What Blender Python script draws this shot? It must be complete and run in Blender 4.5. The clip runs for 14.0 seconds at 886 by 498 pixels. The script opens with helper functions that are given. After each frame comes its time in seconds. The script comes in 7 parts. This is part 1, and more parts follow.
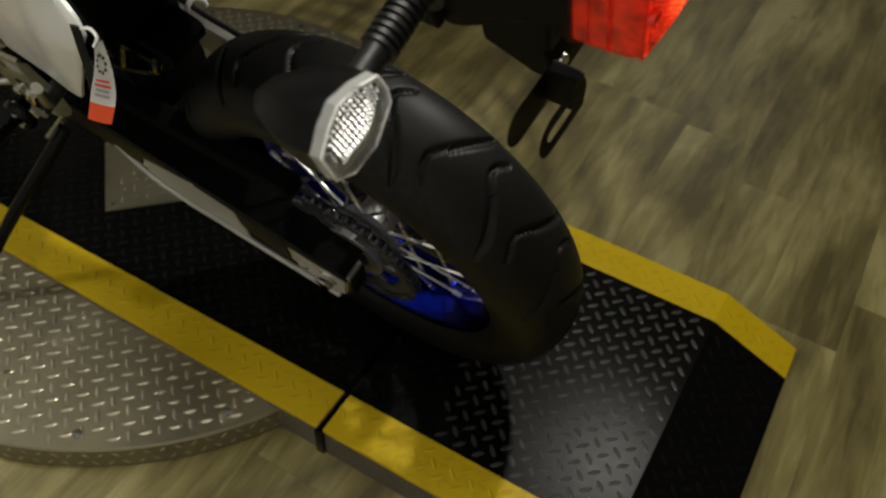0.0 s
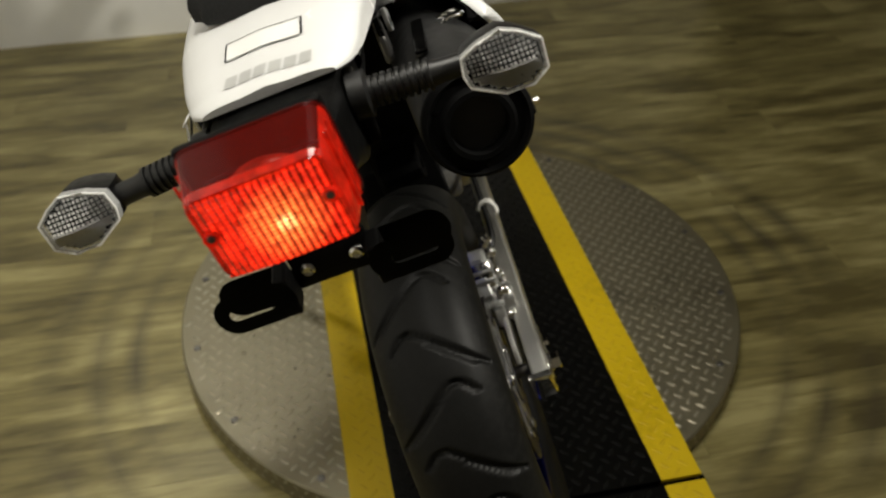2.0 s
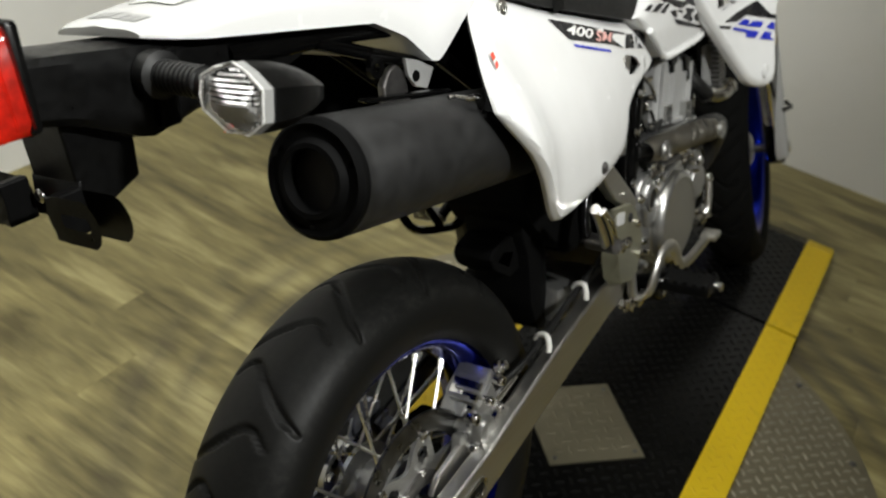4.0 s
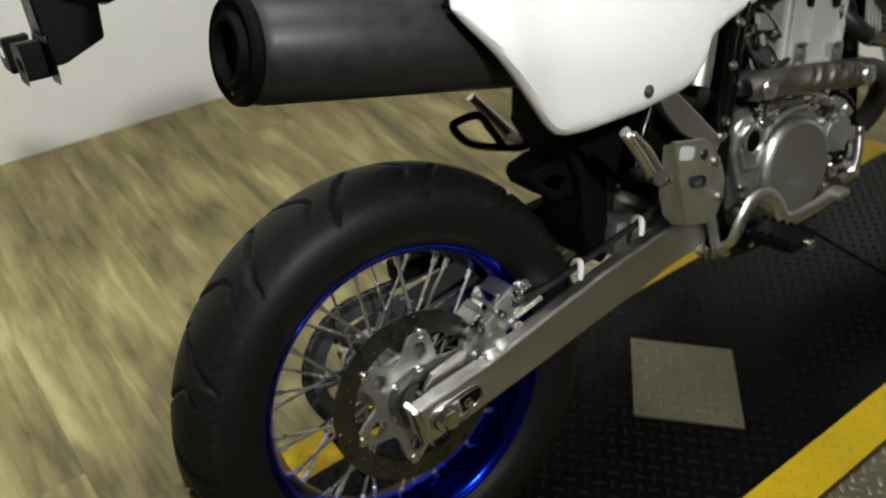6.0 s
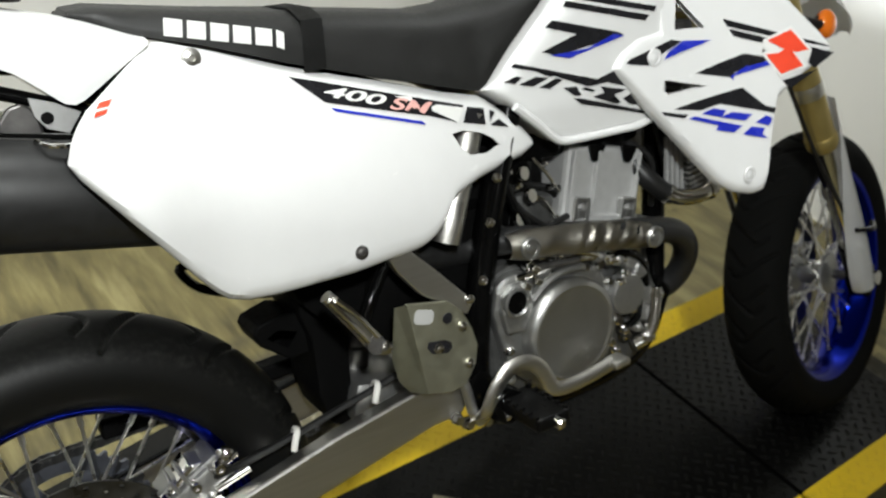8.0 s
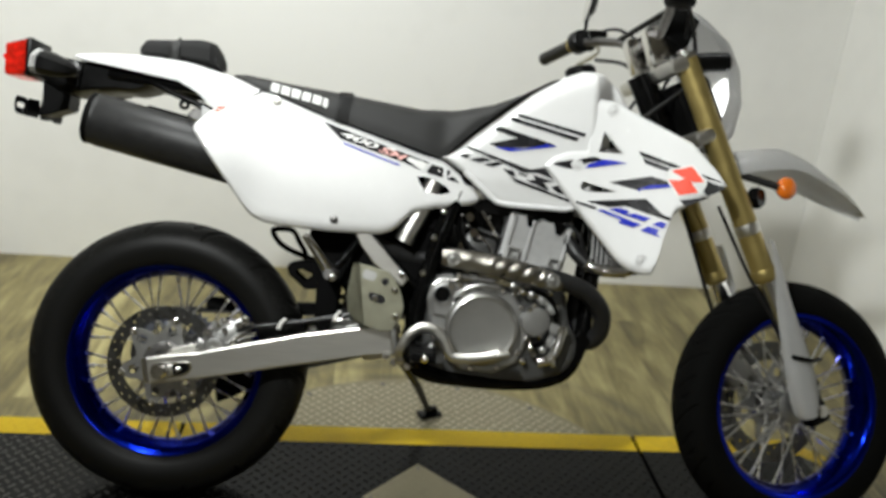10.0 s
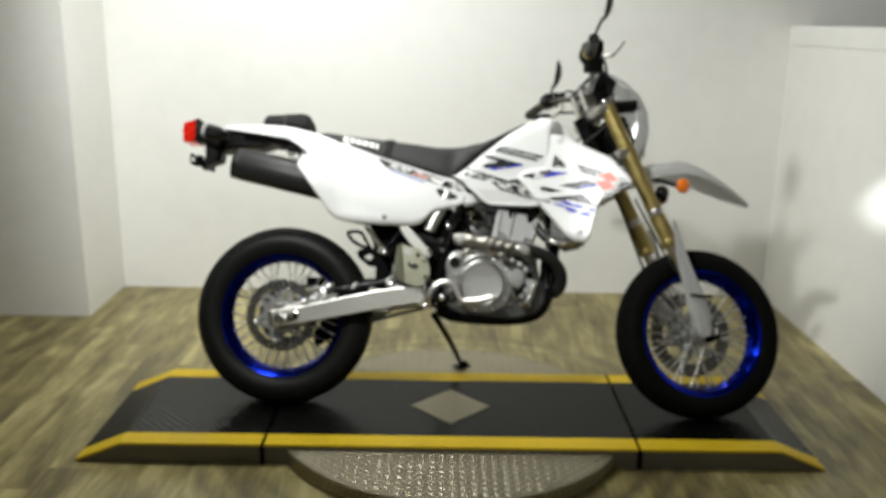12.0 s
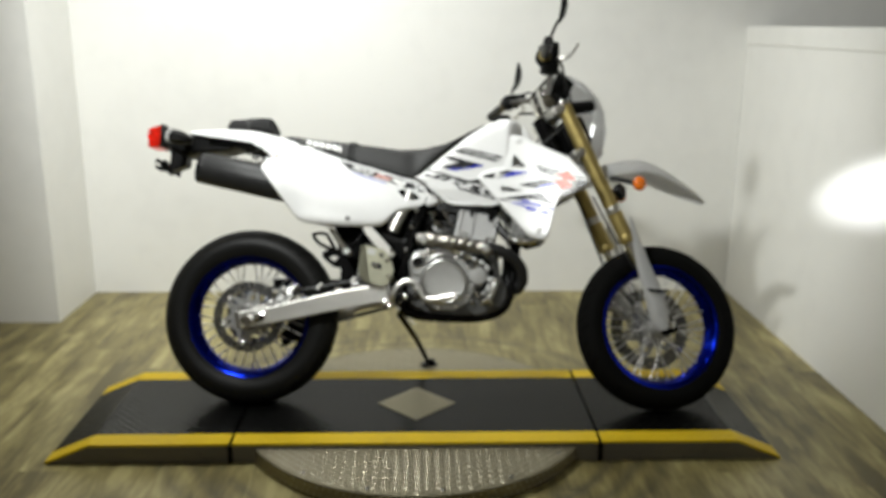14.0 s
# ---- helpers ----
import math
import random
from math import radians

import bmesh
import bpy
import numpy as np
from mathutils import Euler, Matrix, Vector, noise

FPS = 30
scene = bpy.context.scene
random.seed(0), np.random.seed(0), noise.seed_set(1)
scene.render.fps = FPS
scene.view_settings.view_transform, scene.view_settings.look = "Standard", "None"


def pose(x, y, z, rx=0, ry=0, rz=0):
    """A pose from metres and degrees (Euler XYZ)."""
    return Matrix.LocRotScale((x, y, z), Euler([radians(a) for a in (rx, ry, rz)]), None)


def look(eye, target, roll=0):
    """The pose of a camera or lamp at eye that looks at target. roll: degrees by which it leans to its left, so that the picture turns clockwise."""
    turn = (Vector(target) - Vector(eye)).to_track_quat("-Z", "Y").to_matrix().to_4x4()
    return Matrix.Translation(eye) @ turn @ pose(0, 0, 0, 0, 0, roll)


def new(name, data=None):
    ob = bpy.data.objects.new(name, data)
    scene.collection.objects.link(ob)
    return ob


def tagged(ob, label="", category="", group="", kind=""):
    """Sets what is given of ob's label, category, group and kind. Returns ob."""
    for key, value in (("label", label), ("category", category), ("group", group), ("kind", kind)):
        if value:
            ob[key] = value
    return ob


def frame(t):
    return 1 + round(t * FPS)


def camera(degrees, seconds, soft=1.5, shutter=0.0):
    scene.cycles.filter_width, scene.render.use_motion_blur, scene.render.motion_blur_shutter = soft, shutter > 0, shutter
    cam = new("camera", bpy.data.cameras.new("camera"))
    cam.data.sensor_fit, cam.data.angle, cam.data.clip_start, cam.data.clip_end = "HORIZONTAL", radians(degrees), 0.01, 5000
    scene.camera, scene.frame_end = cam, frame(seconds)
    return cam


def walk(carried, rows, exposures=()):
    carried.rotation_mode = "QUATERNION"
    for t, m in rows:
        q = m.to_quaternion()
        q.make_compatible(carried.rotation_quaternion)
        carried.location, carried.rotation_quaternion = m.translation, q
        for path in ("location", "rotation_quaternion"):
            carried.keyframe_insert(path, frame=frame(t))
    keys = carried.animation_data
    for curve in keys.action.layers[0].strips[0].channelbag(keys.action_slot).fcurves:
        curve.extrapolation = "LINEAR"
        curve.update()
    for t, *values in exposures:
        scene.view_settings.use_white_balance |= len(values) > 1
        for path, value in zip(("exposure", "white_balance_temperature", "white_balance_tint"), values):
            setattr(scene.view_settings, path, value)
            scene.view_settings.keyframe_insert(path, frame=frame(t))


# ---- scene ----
from mathutils.bvhtree import BVHTree

cam = camera(54.1, 14.0, 2.1)
PATH = [
    (0, (-1.089, 0.84, 1.269), (-0.468, -0.35, -0.214), 3.8),
    (0.5, (-1.215, 0.717, 1.302), (-0.324, -0.368, -0.122), 0.4),
    (1, (-1.433, 0.627, 1.324), (-0.166, -0.214, 0.025), 5.4),
    (1.5, (-1.482, 0.501, 1.332), (0.048, -0.006, 0.149), 1.0),
    (2, (-1.467, 0.311, 1.332), (0.081, 0.02, 0.1), -1.1),
    (2.5, (-1.492, 0.187, 1.33), (0.107, 0.251, 0.132), 2.1),
    (3, (-1.55, 0.044, 1.341), (0.02, 0.397, 0.155), 4.0),
    (3.5, (-1.48, -0.095, 1.316), (0.044, 0.459, 0.145), 2.8),
    (3.7, (-1.396, -0.154, 1.318), (0.122, 0.441, 0.16), 7.1),
    (5.8, (-1.096, -0.593, 1.334), (-0.039, 0.613, 0.138), 4.6),
    (6, (-1.08, -0.592, 1.311), (-0.115, 0.615, 0.041), 2.2),
    (6.5, (-1.077, -0.601, 1.267), (-0.224, 0.567, -0.114), 1.1),
    (7, (-1.035, -0.626, 1.293), (-0.082, 0.595, 0.028), 4.0),
    (7.5, (-0.885, -0.646, 1.306), (0.115, 0.64, 0.145), 6.4),
    (8, (-0.7, -0.69, 1.343), (0.34, 0.609, 0.234), 5.6),
    (8.5, (-0.566, -0.791, 1.387), (0.315, 0.642, 0.305), 4.8),
    (8.7, (-0.506, -0.903, 1.374), (0.225, 0.652, 0.351), 3.7),
    (10.8, (-0.146, -2.208, 1.365), (-0.07, -0.317, 0.72), 3.2),
    (11, (-0.154, -2.316, 1.379), (-0.092, -0.449, 0.667), 1.3),
    (11.5, (-0.126, -2.622, 1.392), (-0.011, -0.695, 0.869), 1.7),
    (12, (-0.049, -2.868, 1.411), (-0.04, -0.935, 0.901), 0.9),
    (12.5, (-0.011, -2.923, 1.414), (0.053, -0.989, 0.91), 0.5),
    (13, (0.0, -2.942, 1.42), (0.041, -1.002, 0.934), 0.3),
    (13.5, (0.016, -2.955, 1.449), (0.058, -1.018, 0.954), 0.2),
    (14, (0.012, -2.93, 1.415), (0.066, -0.995, 0.912), 0.3),
]
EXPOSURES = [(0, -0.80, 6650, 8), (0.5, -0.88, 6650, 8), (1, -0.76, 6680, 8), (1.5, -0.62, 6700, 9), (2, -0.66, 6750, 9), (3.5, -0.42, 6250, 9), (6, -0.36, 6150, 9), (7, -0.30, 6050, 9), (8, -0.26, 6050, 8), (8.5, -0.20, 6050, 8), (10.8, -0.24, 6080, 8), (11.3, -0.17, 6120, 8), (14, -0.10, 6120, 8)]
cam.data.dof.use_dof, cam.data.dof.focus_distance, cam.data.dof.aperture_fstop = True, 0.88, 6.0
walk(cam, [(t, look(eye, target, roll)) for t, eye, target, roll in PATH], EXPOSURES)

# ---- light ----
world = bpy.data.worlds.new("world")
scene.world = world
world.use_nodes = True
world.node_tree.nodes["Background"].inputs["Color"].default_value = (1.0, 0.95, 0.85, 1)
world.node_tree.nodes["Background"].inputs["Strength"].default_value = 0.01


def area_lamp(name, eye, target, power, size, colour):
    data = bpy.data.lights.new(name, "AREA")
    data.energy, data.shape, data.size, data.color = power, "DISK", size, colour
    ob = new(name, data)
    ob.matrix_world = look(eye, target)
    return ob


def spot_lamp(name, eye, target, power, degrees, blend, radius, colour):
    data = bpy.data.lights.new(name, "SPOT")
    data.energy, data.spot_size, data.spot_blend, data.shadow_soft_size, data.color = power, radians(degrees), blend, radius, colour
    ob = new(name, data)
    ob.matrix_world = look(eye, target)
    return ob


LIGHT = (1.0, 0.975, 0.90)
spot_lamp("track_lamp", (-0.95, -1.35, 2.45), (0.12, 1.60, 1.02), 275, 85, 0.60, 0.07, LIGHT)
spot_lamp("track_lamp", (1.35, 0.80, 2.45), (-0.20, 0.55, 0.25), 70, 46, 1.0, 0.08, LIGHT)
area_lamp("ceiling_panel", (-0.70, 0.32, 2.58), (-0.70, 0.33, 0), 41, 0.8, LIGHT)
# Unseen panel added behind the camera for weak fill and glare on the floor.
area_lamp("added_glare_panel", (-0.35, -4.0, 2.58), (-0.35, -3.99, 0), 11, 0.7, LIGHT)

# ---- materials ----


def material(name, colour, rough=0.5, metal=0.0, spread=0.12, grain=40.0, bump=0.0, coat=0.0, stretch=(1, 1, 1), stain=0.25, wear=0.1, spec=0.5):
    """A surface with fine grain and broad stains in colour and roughness, and relief of the given depth."""
    m = bpy.data.materials.new(name)
    m.use_nodes = True
    n, l = m.node_tree.nodes, m.node_tree.links
    b = n["Principled BSDF"]
    b.inputs["Metallic"].default_value = metal
    b.inputs["Specular IOR Level"].default_value = spec
    b.inputs["Coat Weight"].default_value = coat
    b.inputs["Coat Roughness"].default_value = 0.08
    pos = n.new("ShaderNodeTexCoord")
    mp = n.new("ShaderNodeMapping")
    mp.inputs["Scale"].default_value = stretch
    l.new(pos.outputs["Object"], mp.inputs["Vector"])
    fine, broad = n.new("ShaderNodeTexNoise"), n.new("ShaderNodeTexNoise")
    fine.inputs["Scale"].default_value, fine.inputs["Detail"].default_value = grain, 6
    broad.inputs["Scale"].default_value, broad.inputs["Detail"].default_value = grain * 0.12, 4
    mix = n.new("ShaderNodeMath")
    mix.operation = "MULTIPLY_ADD"
    for x in (fine, broad):
        l.new(mp.outputs["Vector"], x.inputs["Vector"])
    l.new(broad.outputs["Fac"], mix.inputs[0])
    mix.inputs[1].default_value = stain * 2
    l.new(fine.outputs["Fac"], mix.inputs[2])
    ramp = n.new("ShaderNodeValToRGB")
    lo, hi = [c * (1 - spread) for c in colour], [min(1, c * (1 + spread)) for c in colour]
    ramp.color_ramp.elements[0].color, ramp.color_ramp.elements[1].color = (*lo, 1), (*hi, 1)
    ramp.color_ramp.elements[0].position, ramp.color_ramp.elements[1].position = 0.45, 0.95
    l.new(mix.outputs[0], ramp.inputs["Fac"])
    l.new(ramp.outputs["Color"], b.inputs["Base Color"])
    r = n.new("ShaderNodeMapRange")
    r.inputs["From Min"].default_value, r.inputs["From Max"].default_value = 0.4, 1.0
    r.inputs["To Min"].default_value, r.inputs["To Max"].default_value = max(0.02, rough - wear), min(1, rough + wear)
    l.new(mix.outputs[0], r.inputs["Value"])
    l.new(r.outputs["Result"], b.inputs["Roughness"])
    if bump:
        bp = n.new("ShaderNodeBump")
        bp.inputs["Strength"].default_value, bp.inputs["Distance"].default_value = 0.6, bump
        l.new(fine.outputs["Fac"], bp.inputs["Height"])
        l.new(bp.outputs["Normal"], b.inputs["Normal"])
    return m


WHITE = material("white_plastic", (0.71, 0.71, 0.705), 0.26, 0, 0.015, 30, 0, 0.3, stain=0.2, wear=0.02)
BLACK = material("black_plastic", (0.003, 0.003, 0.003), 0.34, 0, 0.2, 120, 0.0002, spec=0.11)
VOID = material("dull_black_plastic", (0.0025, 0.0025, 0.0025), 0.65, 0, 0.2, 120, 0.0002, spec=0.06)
SATIN = material("satin_black_paint", (0.002, 0.002, 0.002), 0.13, 0, 0.2, 60, 0, spec=0.16)
EXH = material("matt_black_can", (0.013, 0.013, 0.013), 0.42, 0.0, 0.25, 70, 0.0001, spec=0.3)
VINYL = material("black_vinyl", (0.012, 0.012, 0.0115), 0.52, 0, 0.2, 220, 0.0006, spec=0.35)
FABRIC = material("black_fabric", (0.008, 0.008, 0.008), 0.85, 0, 0.3, 400, 0.001)
TYRE = material("tyre_rubber", (0.0036, 0.0036, 0.0034), 0.6, 0, 0.5, 40, 0.0004, stain=0.7, spec=0.03)


def dusty(m, centre, r0, r1, colour):
    """Adds a worn dusty band between two radii of a wheel to a rubber."""
    n, l = m.node_tree.nodes, m.node_tree.links
    b = n["Principled BSDF"]
    base = b.inputs["Base Color"].links[0].from_socket
    tc, off, flat, length = n.new("ShaderNodeTexCoord"), n.new("ShaderNodeVectorMath"), n.new("ShaderNodeVectorMath"), n.new("ShaderNodeVectorMath")
    off.operation, flat.operation, length.operation = "SUBTRACT", "MULTIPLY", "LENGTH"
    off.inputs[1].default_value, flat.inputs[1].default_value = centre, (1, 0, 1)
    l.new(tc.outputs["Object"], off.inputs[0])
    l.new(off.outputs[0], flat.inputs[0])
    l.new(flat.outputs[0], length.inputs[0])
    band = n.new("ShaderNodeValToRGB")
    e = band.color_ramp.elements
    e[0].position, e[0].color = r0 * 2, (0, 0, 0, 1)
    e[1].position, e[1].color = r1 * 2, (0.25, 0.25, 0.25, 1)
    k = e.new((r0 + 0.3 * (r1 - r0)) * 2)
    k.color = (1, 1, 1, 1)
    twice, speck, mask, mix = n.new("ShaderNodeMath"), n.new("ShaderNodeTexNoise"), n.new("ShaderNodeMath"), n.new("ShaderNodeMix")
    twice.operation, mask.operation, mix.data_type = "MULTIPLY", "MULTIPLY", "RGBA"
    twice.inputs[1].default_value = 2
    l.new(length.outputs["Value"], twice.inputs[0])
    l.new(twice.outputs[0], band.inputs["Fac"])
    speck.inputs["Scale"].default_value, speck.inputs["Detail"].default_value = 130, 8
    l.new(tc.outputs["Object"], speck.inputs["Vector"])
    cut = n.new("ShaderNodeMapRange")
    cut.inputs["From Min"].default_value, cut.inputs["From Max"].default_value = 0.42, 0.70
    l.new(speck.outputs["Fac"], cut.inputs["Value"])
    l.new(band.outputs["Color"], mask.inputs[0])
    l.new(cut.outputs["Result"], mask.inputs[1])
    l.new(mask.outputs[0], mix.inputs["Factor"])
    l.new(base, mix.inputs[6])
    mix.inputs[7].default_value = (*colour, 1)
    l.new(mix.outputs[2], b.inputs["Base Color"])
    return m


TYRE_WORN = dusty(material("worn_tyre_rubber", (0.0040, 0.0040, 0.0037), 0.38, 0, 0.5, 40, 0.0004, stain=0.7, spec=0.16), (0, 0, 0.314), 0.272, 0.312, (0.016, 0.016, 0.0145))
RUBBER = material("rubber", (0.005, 0.005, 0.005), 0.42, 0, 0.2, 80, 0.0002)
BLUE = material("blue_anodised", (0.004, 0.013, 0.31), 0.15, 1.0, 0.1, 20, 0, wear=0.05)
GOLD = material("gold_anodised", (0.40, 0.315, 0.115), 0.40, 0.8, 0.08, 30, 0)
ALU = material("brushed_aluminium", (0.62, 0.61, 0.575), 0.36, 1.0, 0.06, 60, 0, stretch=(0.2, 1, 3), wear=0.05)
CAST = material("cast_engine_metal", (0.43, 0.43, 0.42), 0.36, 0.9, 0.07, 160, 0.0001)
DARK_CAST = material("dark_cast_metal", (0.09, 0.09, 0.088), 0.4, 0.6, 0.2, 120, 0.0003)
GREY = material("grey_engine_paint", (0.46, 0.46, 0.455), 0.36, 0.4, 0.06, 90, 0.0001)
SPOKE = material("bright_steel_spoke", (0.82, 0.82, 0.80), 0.27, 1.0, 0.06, 40, 0)
CHROME = material("polished_steel", (0.72, 0.71, 0.69), 0.12, 1.0, 0.06, 40, 0)
SHIELD = material("heat_shield_steel", (0.50, 0.48, 0.43), 0.34, 1.0, 0.12, 25, 0)
STEEL = material("dark_steel", (0.16, 0.155, 0.15), 0.38, 0.9, 0.25, 70, 0.0002)
DISC = material("brake_disc_steel", (0.130, 0.129, 0.125), 0.3, 1.0, 0.15, 60, 0)
CHAIN = material("chain_steel", (0.10, 0.10, 0.10), 0.4, 0.9, 0.4, 120, 0.0002)
SPROCKET = material("sprocket_steel", (0.20, 0.21, 0.25), 0.35, 0.9, 0.2, 60, 0)
D_BLACK = material("black_vinyl_graphic", (0.012, 0.012, 0.014), 0.25, 0, 0.1, 30)
D_BLUE = material("blue_vinyl_graphic", (0.02, 0.03, 0.42), 0.25, 0, 0.1, 30)
D_RED = material("red_vinyl_graphic", (0.80, 0.07, 0.03), 0.3, 0, 0.06, 30)
D_GREY = material("grey_vinyl_graphic", (0.42, 0.42, 0.41), 0.35, 0, 0.06, 30)
D_WHITE = material("white_print", (0.74, 0.74, 0.72), 0.45, 0, 0.04, 30)
D_ORANGE = material("orange_print", (0.85, 0.12, 0.03), 0.5, 0, 0.05, 30)
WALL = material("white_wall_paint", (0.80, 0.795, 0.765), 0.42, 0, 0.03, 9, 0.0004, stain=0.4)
# Pale for bounce from unseen surfaces; the brown below stands for a dim showroom.
ROOM_BOUNCE = material("bounce_showroom_paint", (0.48, 0.46, 0.42), 0.8, 0, 0.05, 12, 0.0004)
ROOM_DIM = material("dim_showroom_brown", (0.30, 0.27, 0.22), 0.8, 0, 0.05, 12, 0.0004)
YELLOW = material("yellow_safety_paint", (0.55, 0.385, 0.007), 0.4, 0, 0.2, 55, 0.0003, stain=0.5, wear=0.12, spec=0.25)
YELLOW_WORN = material("worn_yellow_tread", (0.44, 0.300, 0.007), 0.45, 0, 0.4, 50, 0.0003, stain=0.6, wear=0.12, spec=0.25)
DECK = material("black_deck_paint", (0.0022, 0.0022, 0.0020), 0.22, 0, 0.45, 40, 0.0002, stain=0.6, wear=0.05, spec=0.14)
DECK_BAR = material("black_deck_tread_bar", (0.0026, 0.0026, 0.0023), 0.42, 0, 0.45, 40, 0.0002, stain=0.6, wear=0.08, spec=0.08)
# Paler, more metallic bars: lamp glare on the rear deck put into the colour.
DECK_BAR_GLARE = material("glare_deck_tread_bar", (0.055, 0.055, 0.050), 0.34, 0.6, 0.5, 30, 0.0002, stain=0.8, wear=0.1, spec=0.3)
TREAD = material("worn_aluminium_tread", (0.215, 0.195, 0.135), 0.38, 0.85, 0.30, 22, 0.0003, stain=0.6, wear=0.12)
LUG = material("polished_tread_bar", (0.46, 0.420, 0.320), 0.32, 0.85, 0.15, 40, 0, wear=0.1)
TREAD_SIDE = material("dull_tread_side", (0.13, 0.12, 0.098), 0.5, 0.6, 0.3, 30, 0.0003, stain=0.6)
NYLON = material("white_nylon", (0.75, 0.74, 0.70), 0.5, 0, 0.05, 60)
HEEL = material("anodised_guard", (0.36, 0.355, 0.27), 0.42, 0.85, 0.08, 80, 0.0001)


def lens_material(name, colour, alpha, rough=0.08, glow=0.0, glow_colour=(1, 0, 0), centre=(0, 0, 0), reach=0.06, fluted=False, coat=0.6):
    """Moulded lamp plastic; with glow, its own emission round centre stands in for the bulb behind it."""
    m = bpy.data.materials.new(name)
    m.use_nodes = True
    n, l = m.node_tree.nodes, m.node_tree.links
    b = n["Principled BSDF"]
    b.inputs["Base Color"].default_value = (*colour, 1)
    b.inputs["Roughness"].default_value = rough
    b.inputs["Alpha"].default_value = alpha
    b.inputs["Coat Weight"].default_value = coat
    b.inputs["Specular IOR Level"].default_value = 0.5 if coat else 0.25
    if glow:
        tc = n.new("ShaderNodeTexCoord")
        dist = n.new("ShaderNodeVectorMath")
        dist.operation = "DISTANCE"
        dist.inputs[1].default_value = centre
        l.new(tc.outputs["Object"], dist.inputs[0])
        fall = n.new("ShaderNodeValToRGB")
        e = fall.color_ramp.elements
        e[0].position, e[0].color = 0.0, (2.3, 1.05, 0.36, 1)
        e[1].position, e[1].color = 1.0, (*[c * 0.30 for c in glow_colour], 1)
        k = e.new(0.10)
        k.color = (1.25, 0.20, 0.04, 1)
        k2 = e.new(0.38)
        k2.color = (*[c * 0.85 for c in glow_colour], 1)
        sc = n.new("ShaderNodeMath")
        sc.operation = "DIVIDE"
        sc.inputs[1].default_value = reach
        l.new(dist.outputs["Value"], sc.inputs[0])
        l.new(sc.outputs[0], fall.inputs["Fac"])
        l.new(fall.outputs["Color"], b.inputs["Emission Color"])
        sep = n.new("ShaderNodeSeparateXYZ")
        l.new(tc.outputs["Object"], sep.inputs[0])
        # Bright and dark flutes of the lit prisms, painted as waves in the emission.
        waves = []
        for k, step, low, high in (("Y", 0.0052, 0.18, 1.95), ("Z", 0.0034, 0.62, 1.38)):
            f1, f2, f3, f4 = n.new("ShaderNodeMath"), n.new("ShaderNodeMath"), n.new("ShaderNodeMath"), n.new("ShaderNodeMath")
            f1.operation, f2.operation, f3.operation, f4.operation = "MULTIPLY", "SINE", "POWER", "MULTIPLY_ADD"
            f1.inputs[1].default_value = math.pi / step
            l.new(sep.outputs[k], f1.inputs[0])
            l.new(f1.outputs[0], f2.inputs[0])
            l.new(f2.outputs[0], f3.inputs[0])
            f3.inputs[1].default_value = 2
            l.new(f3.outputs[0], f4.inputs[0])
            f4.inputs[1].default_value, f4.inputs[2].default_value = high - low, low
            waves.append(f4)
        mottle, spread = n.new("ShaderNodeTexNoise"), n.new("ShaderNodeMapRange")
        mottle.inputs["Scale"].default_value, mottle.inputs["Detail"].default_value = 150 if fluted else 70, 3
        l.new(tc.outputs["Object"], mottle.inputs["Vector"])
        spread.inputs["From Min"].default_value, spread.inputs["From Max"].default_value = 0.35, 0.65
        spread.inputs["To Min"].default_value, spread.inputs["To Max"].default_value = (0.45, 1.5) if fluted else (0.35, 1.6)
        l.new(mottle.outputs["Fac"], spread.inputs["Value"])
        flutes, both, power = n.new("ShaderNodeMath"), n.new("ShaderNodeMath"), n.new("ShaderNodeMath")
        flutes.operation, both.operation, power.operation = "MULTIPLY", "MULTIPLY", "MULTIPLY"
        l.new(waves[0].outputs[0], flutes.inputs[0])
        l.new(waves[1].outputs[0], flutes.inputs[1])
        l.new(spread.outputs["Result"], both.inputs[0])
        if fluted:
            l.new(flutes.outputs[0], both.inputs[1])
        else:
            both.inputs[1].default_value = 1.0
        l.new(both.outputs[0], power.inputs[0])
        power.inputs[1].default_value = glow
        l.new(power.outputs[0], b.inputs["Emission Strength"])
    return m


RED_TOP = lens_material("dark_red_lens", (0.085, 0.003, 0.002), 0.72, 0.14, coat=0.0)
RED_LIT = lens_material("lit_red_lens", (0.30, 0.011, 0.005), 1.0, 0.12, 1.5, (1.0, 0.022, 0.006), (-0.395, -0.008, 0.962), 0.088, True)
RED_SIDE = lens_material("lit_red_lens_side", (0.22, 0.007, 0.003), 1.0, 0.16, 0.50, (1.0, 0.016, 0.005), (-0.395, -0.006, 0.966), 0.10, coat=0.15)
RED_BOWL = lens_material("lit_reflector_bowl", (0.5, 0.03, 0.01), 1.0, 0.3, 1.1, (1.0, 0.03, 0.008), (-0.400, -0.006, 0.966), 0.09)
CLEAR = lens_material("clear_lens", (0.70, 0.70, 0.70), 0.035, 0.03, coat=0.2)
CLEAR_EDGE = lens_material("clear_lens_edge", (0.80, 0.80, 0.78), 1.0, 0.08)
LENS_RIM = lens_material("frosted_lens_rim", (0.46, 0.46, 0.45), 0.62, 0.22, coat=0.1)
AMBER = lens_material("amber_lens", (0.75, 0.17, 0.01), 1.0, 0.15)
REFLECTOR = material("silvered_reflector", (0.56, 0.56, 0.55), 0.33, 1.0, 0.1, 300, 0)
CASE = material("dull_cast_case", (0.37, 0.37, 0.36), 0.36, 0.9, 0.10, 160, 0.0001)
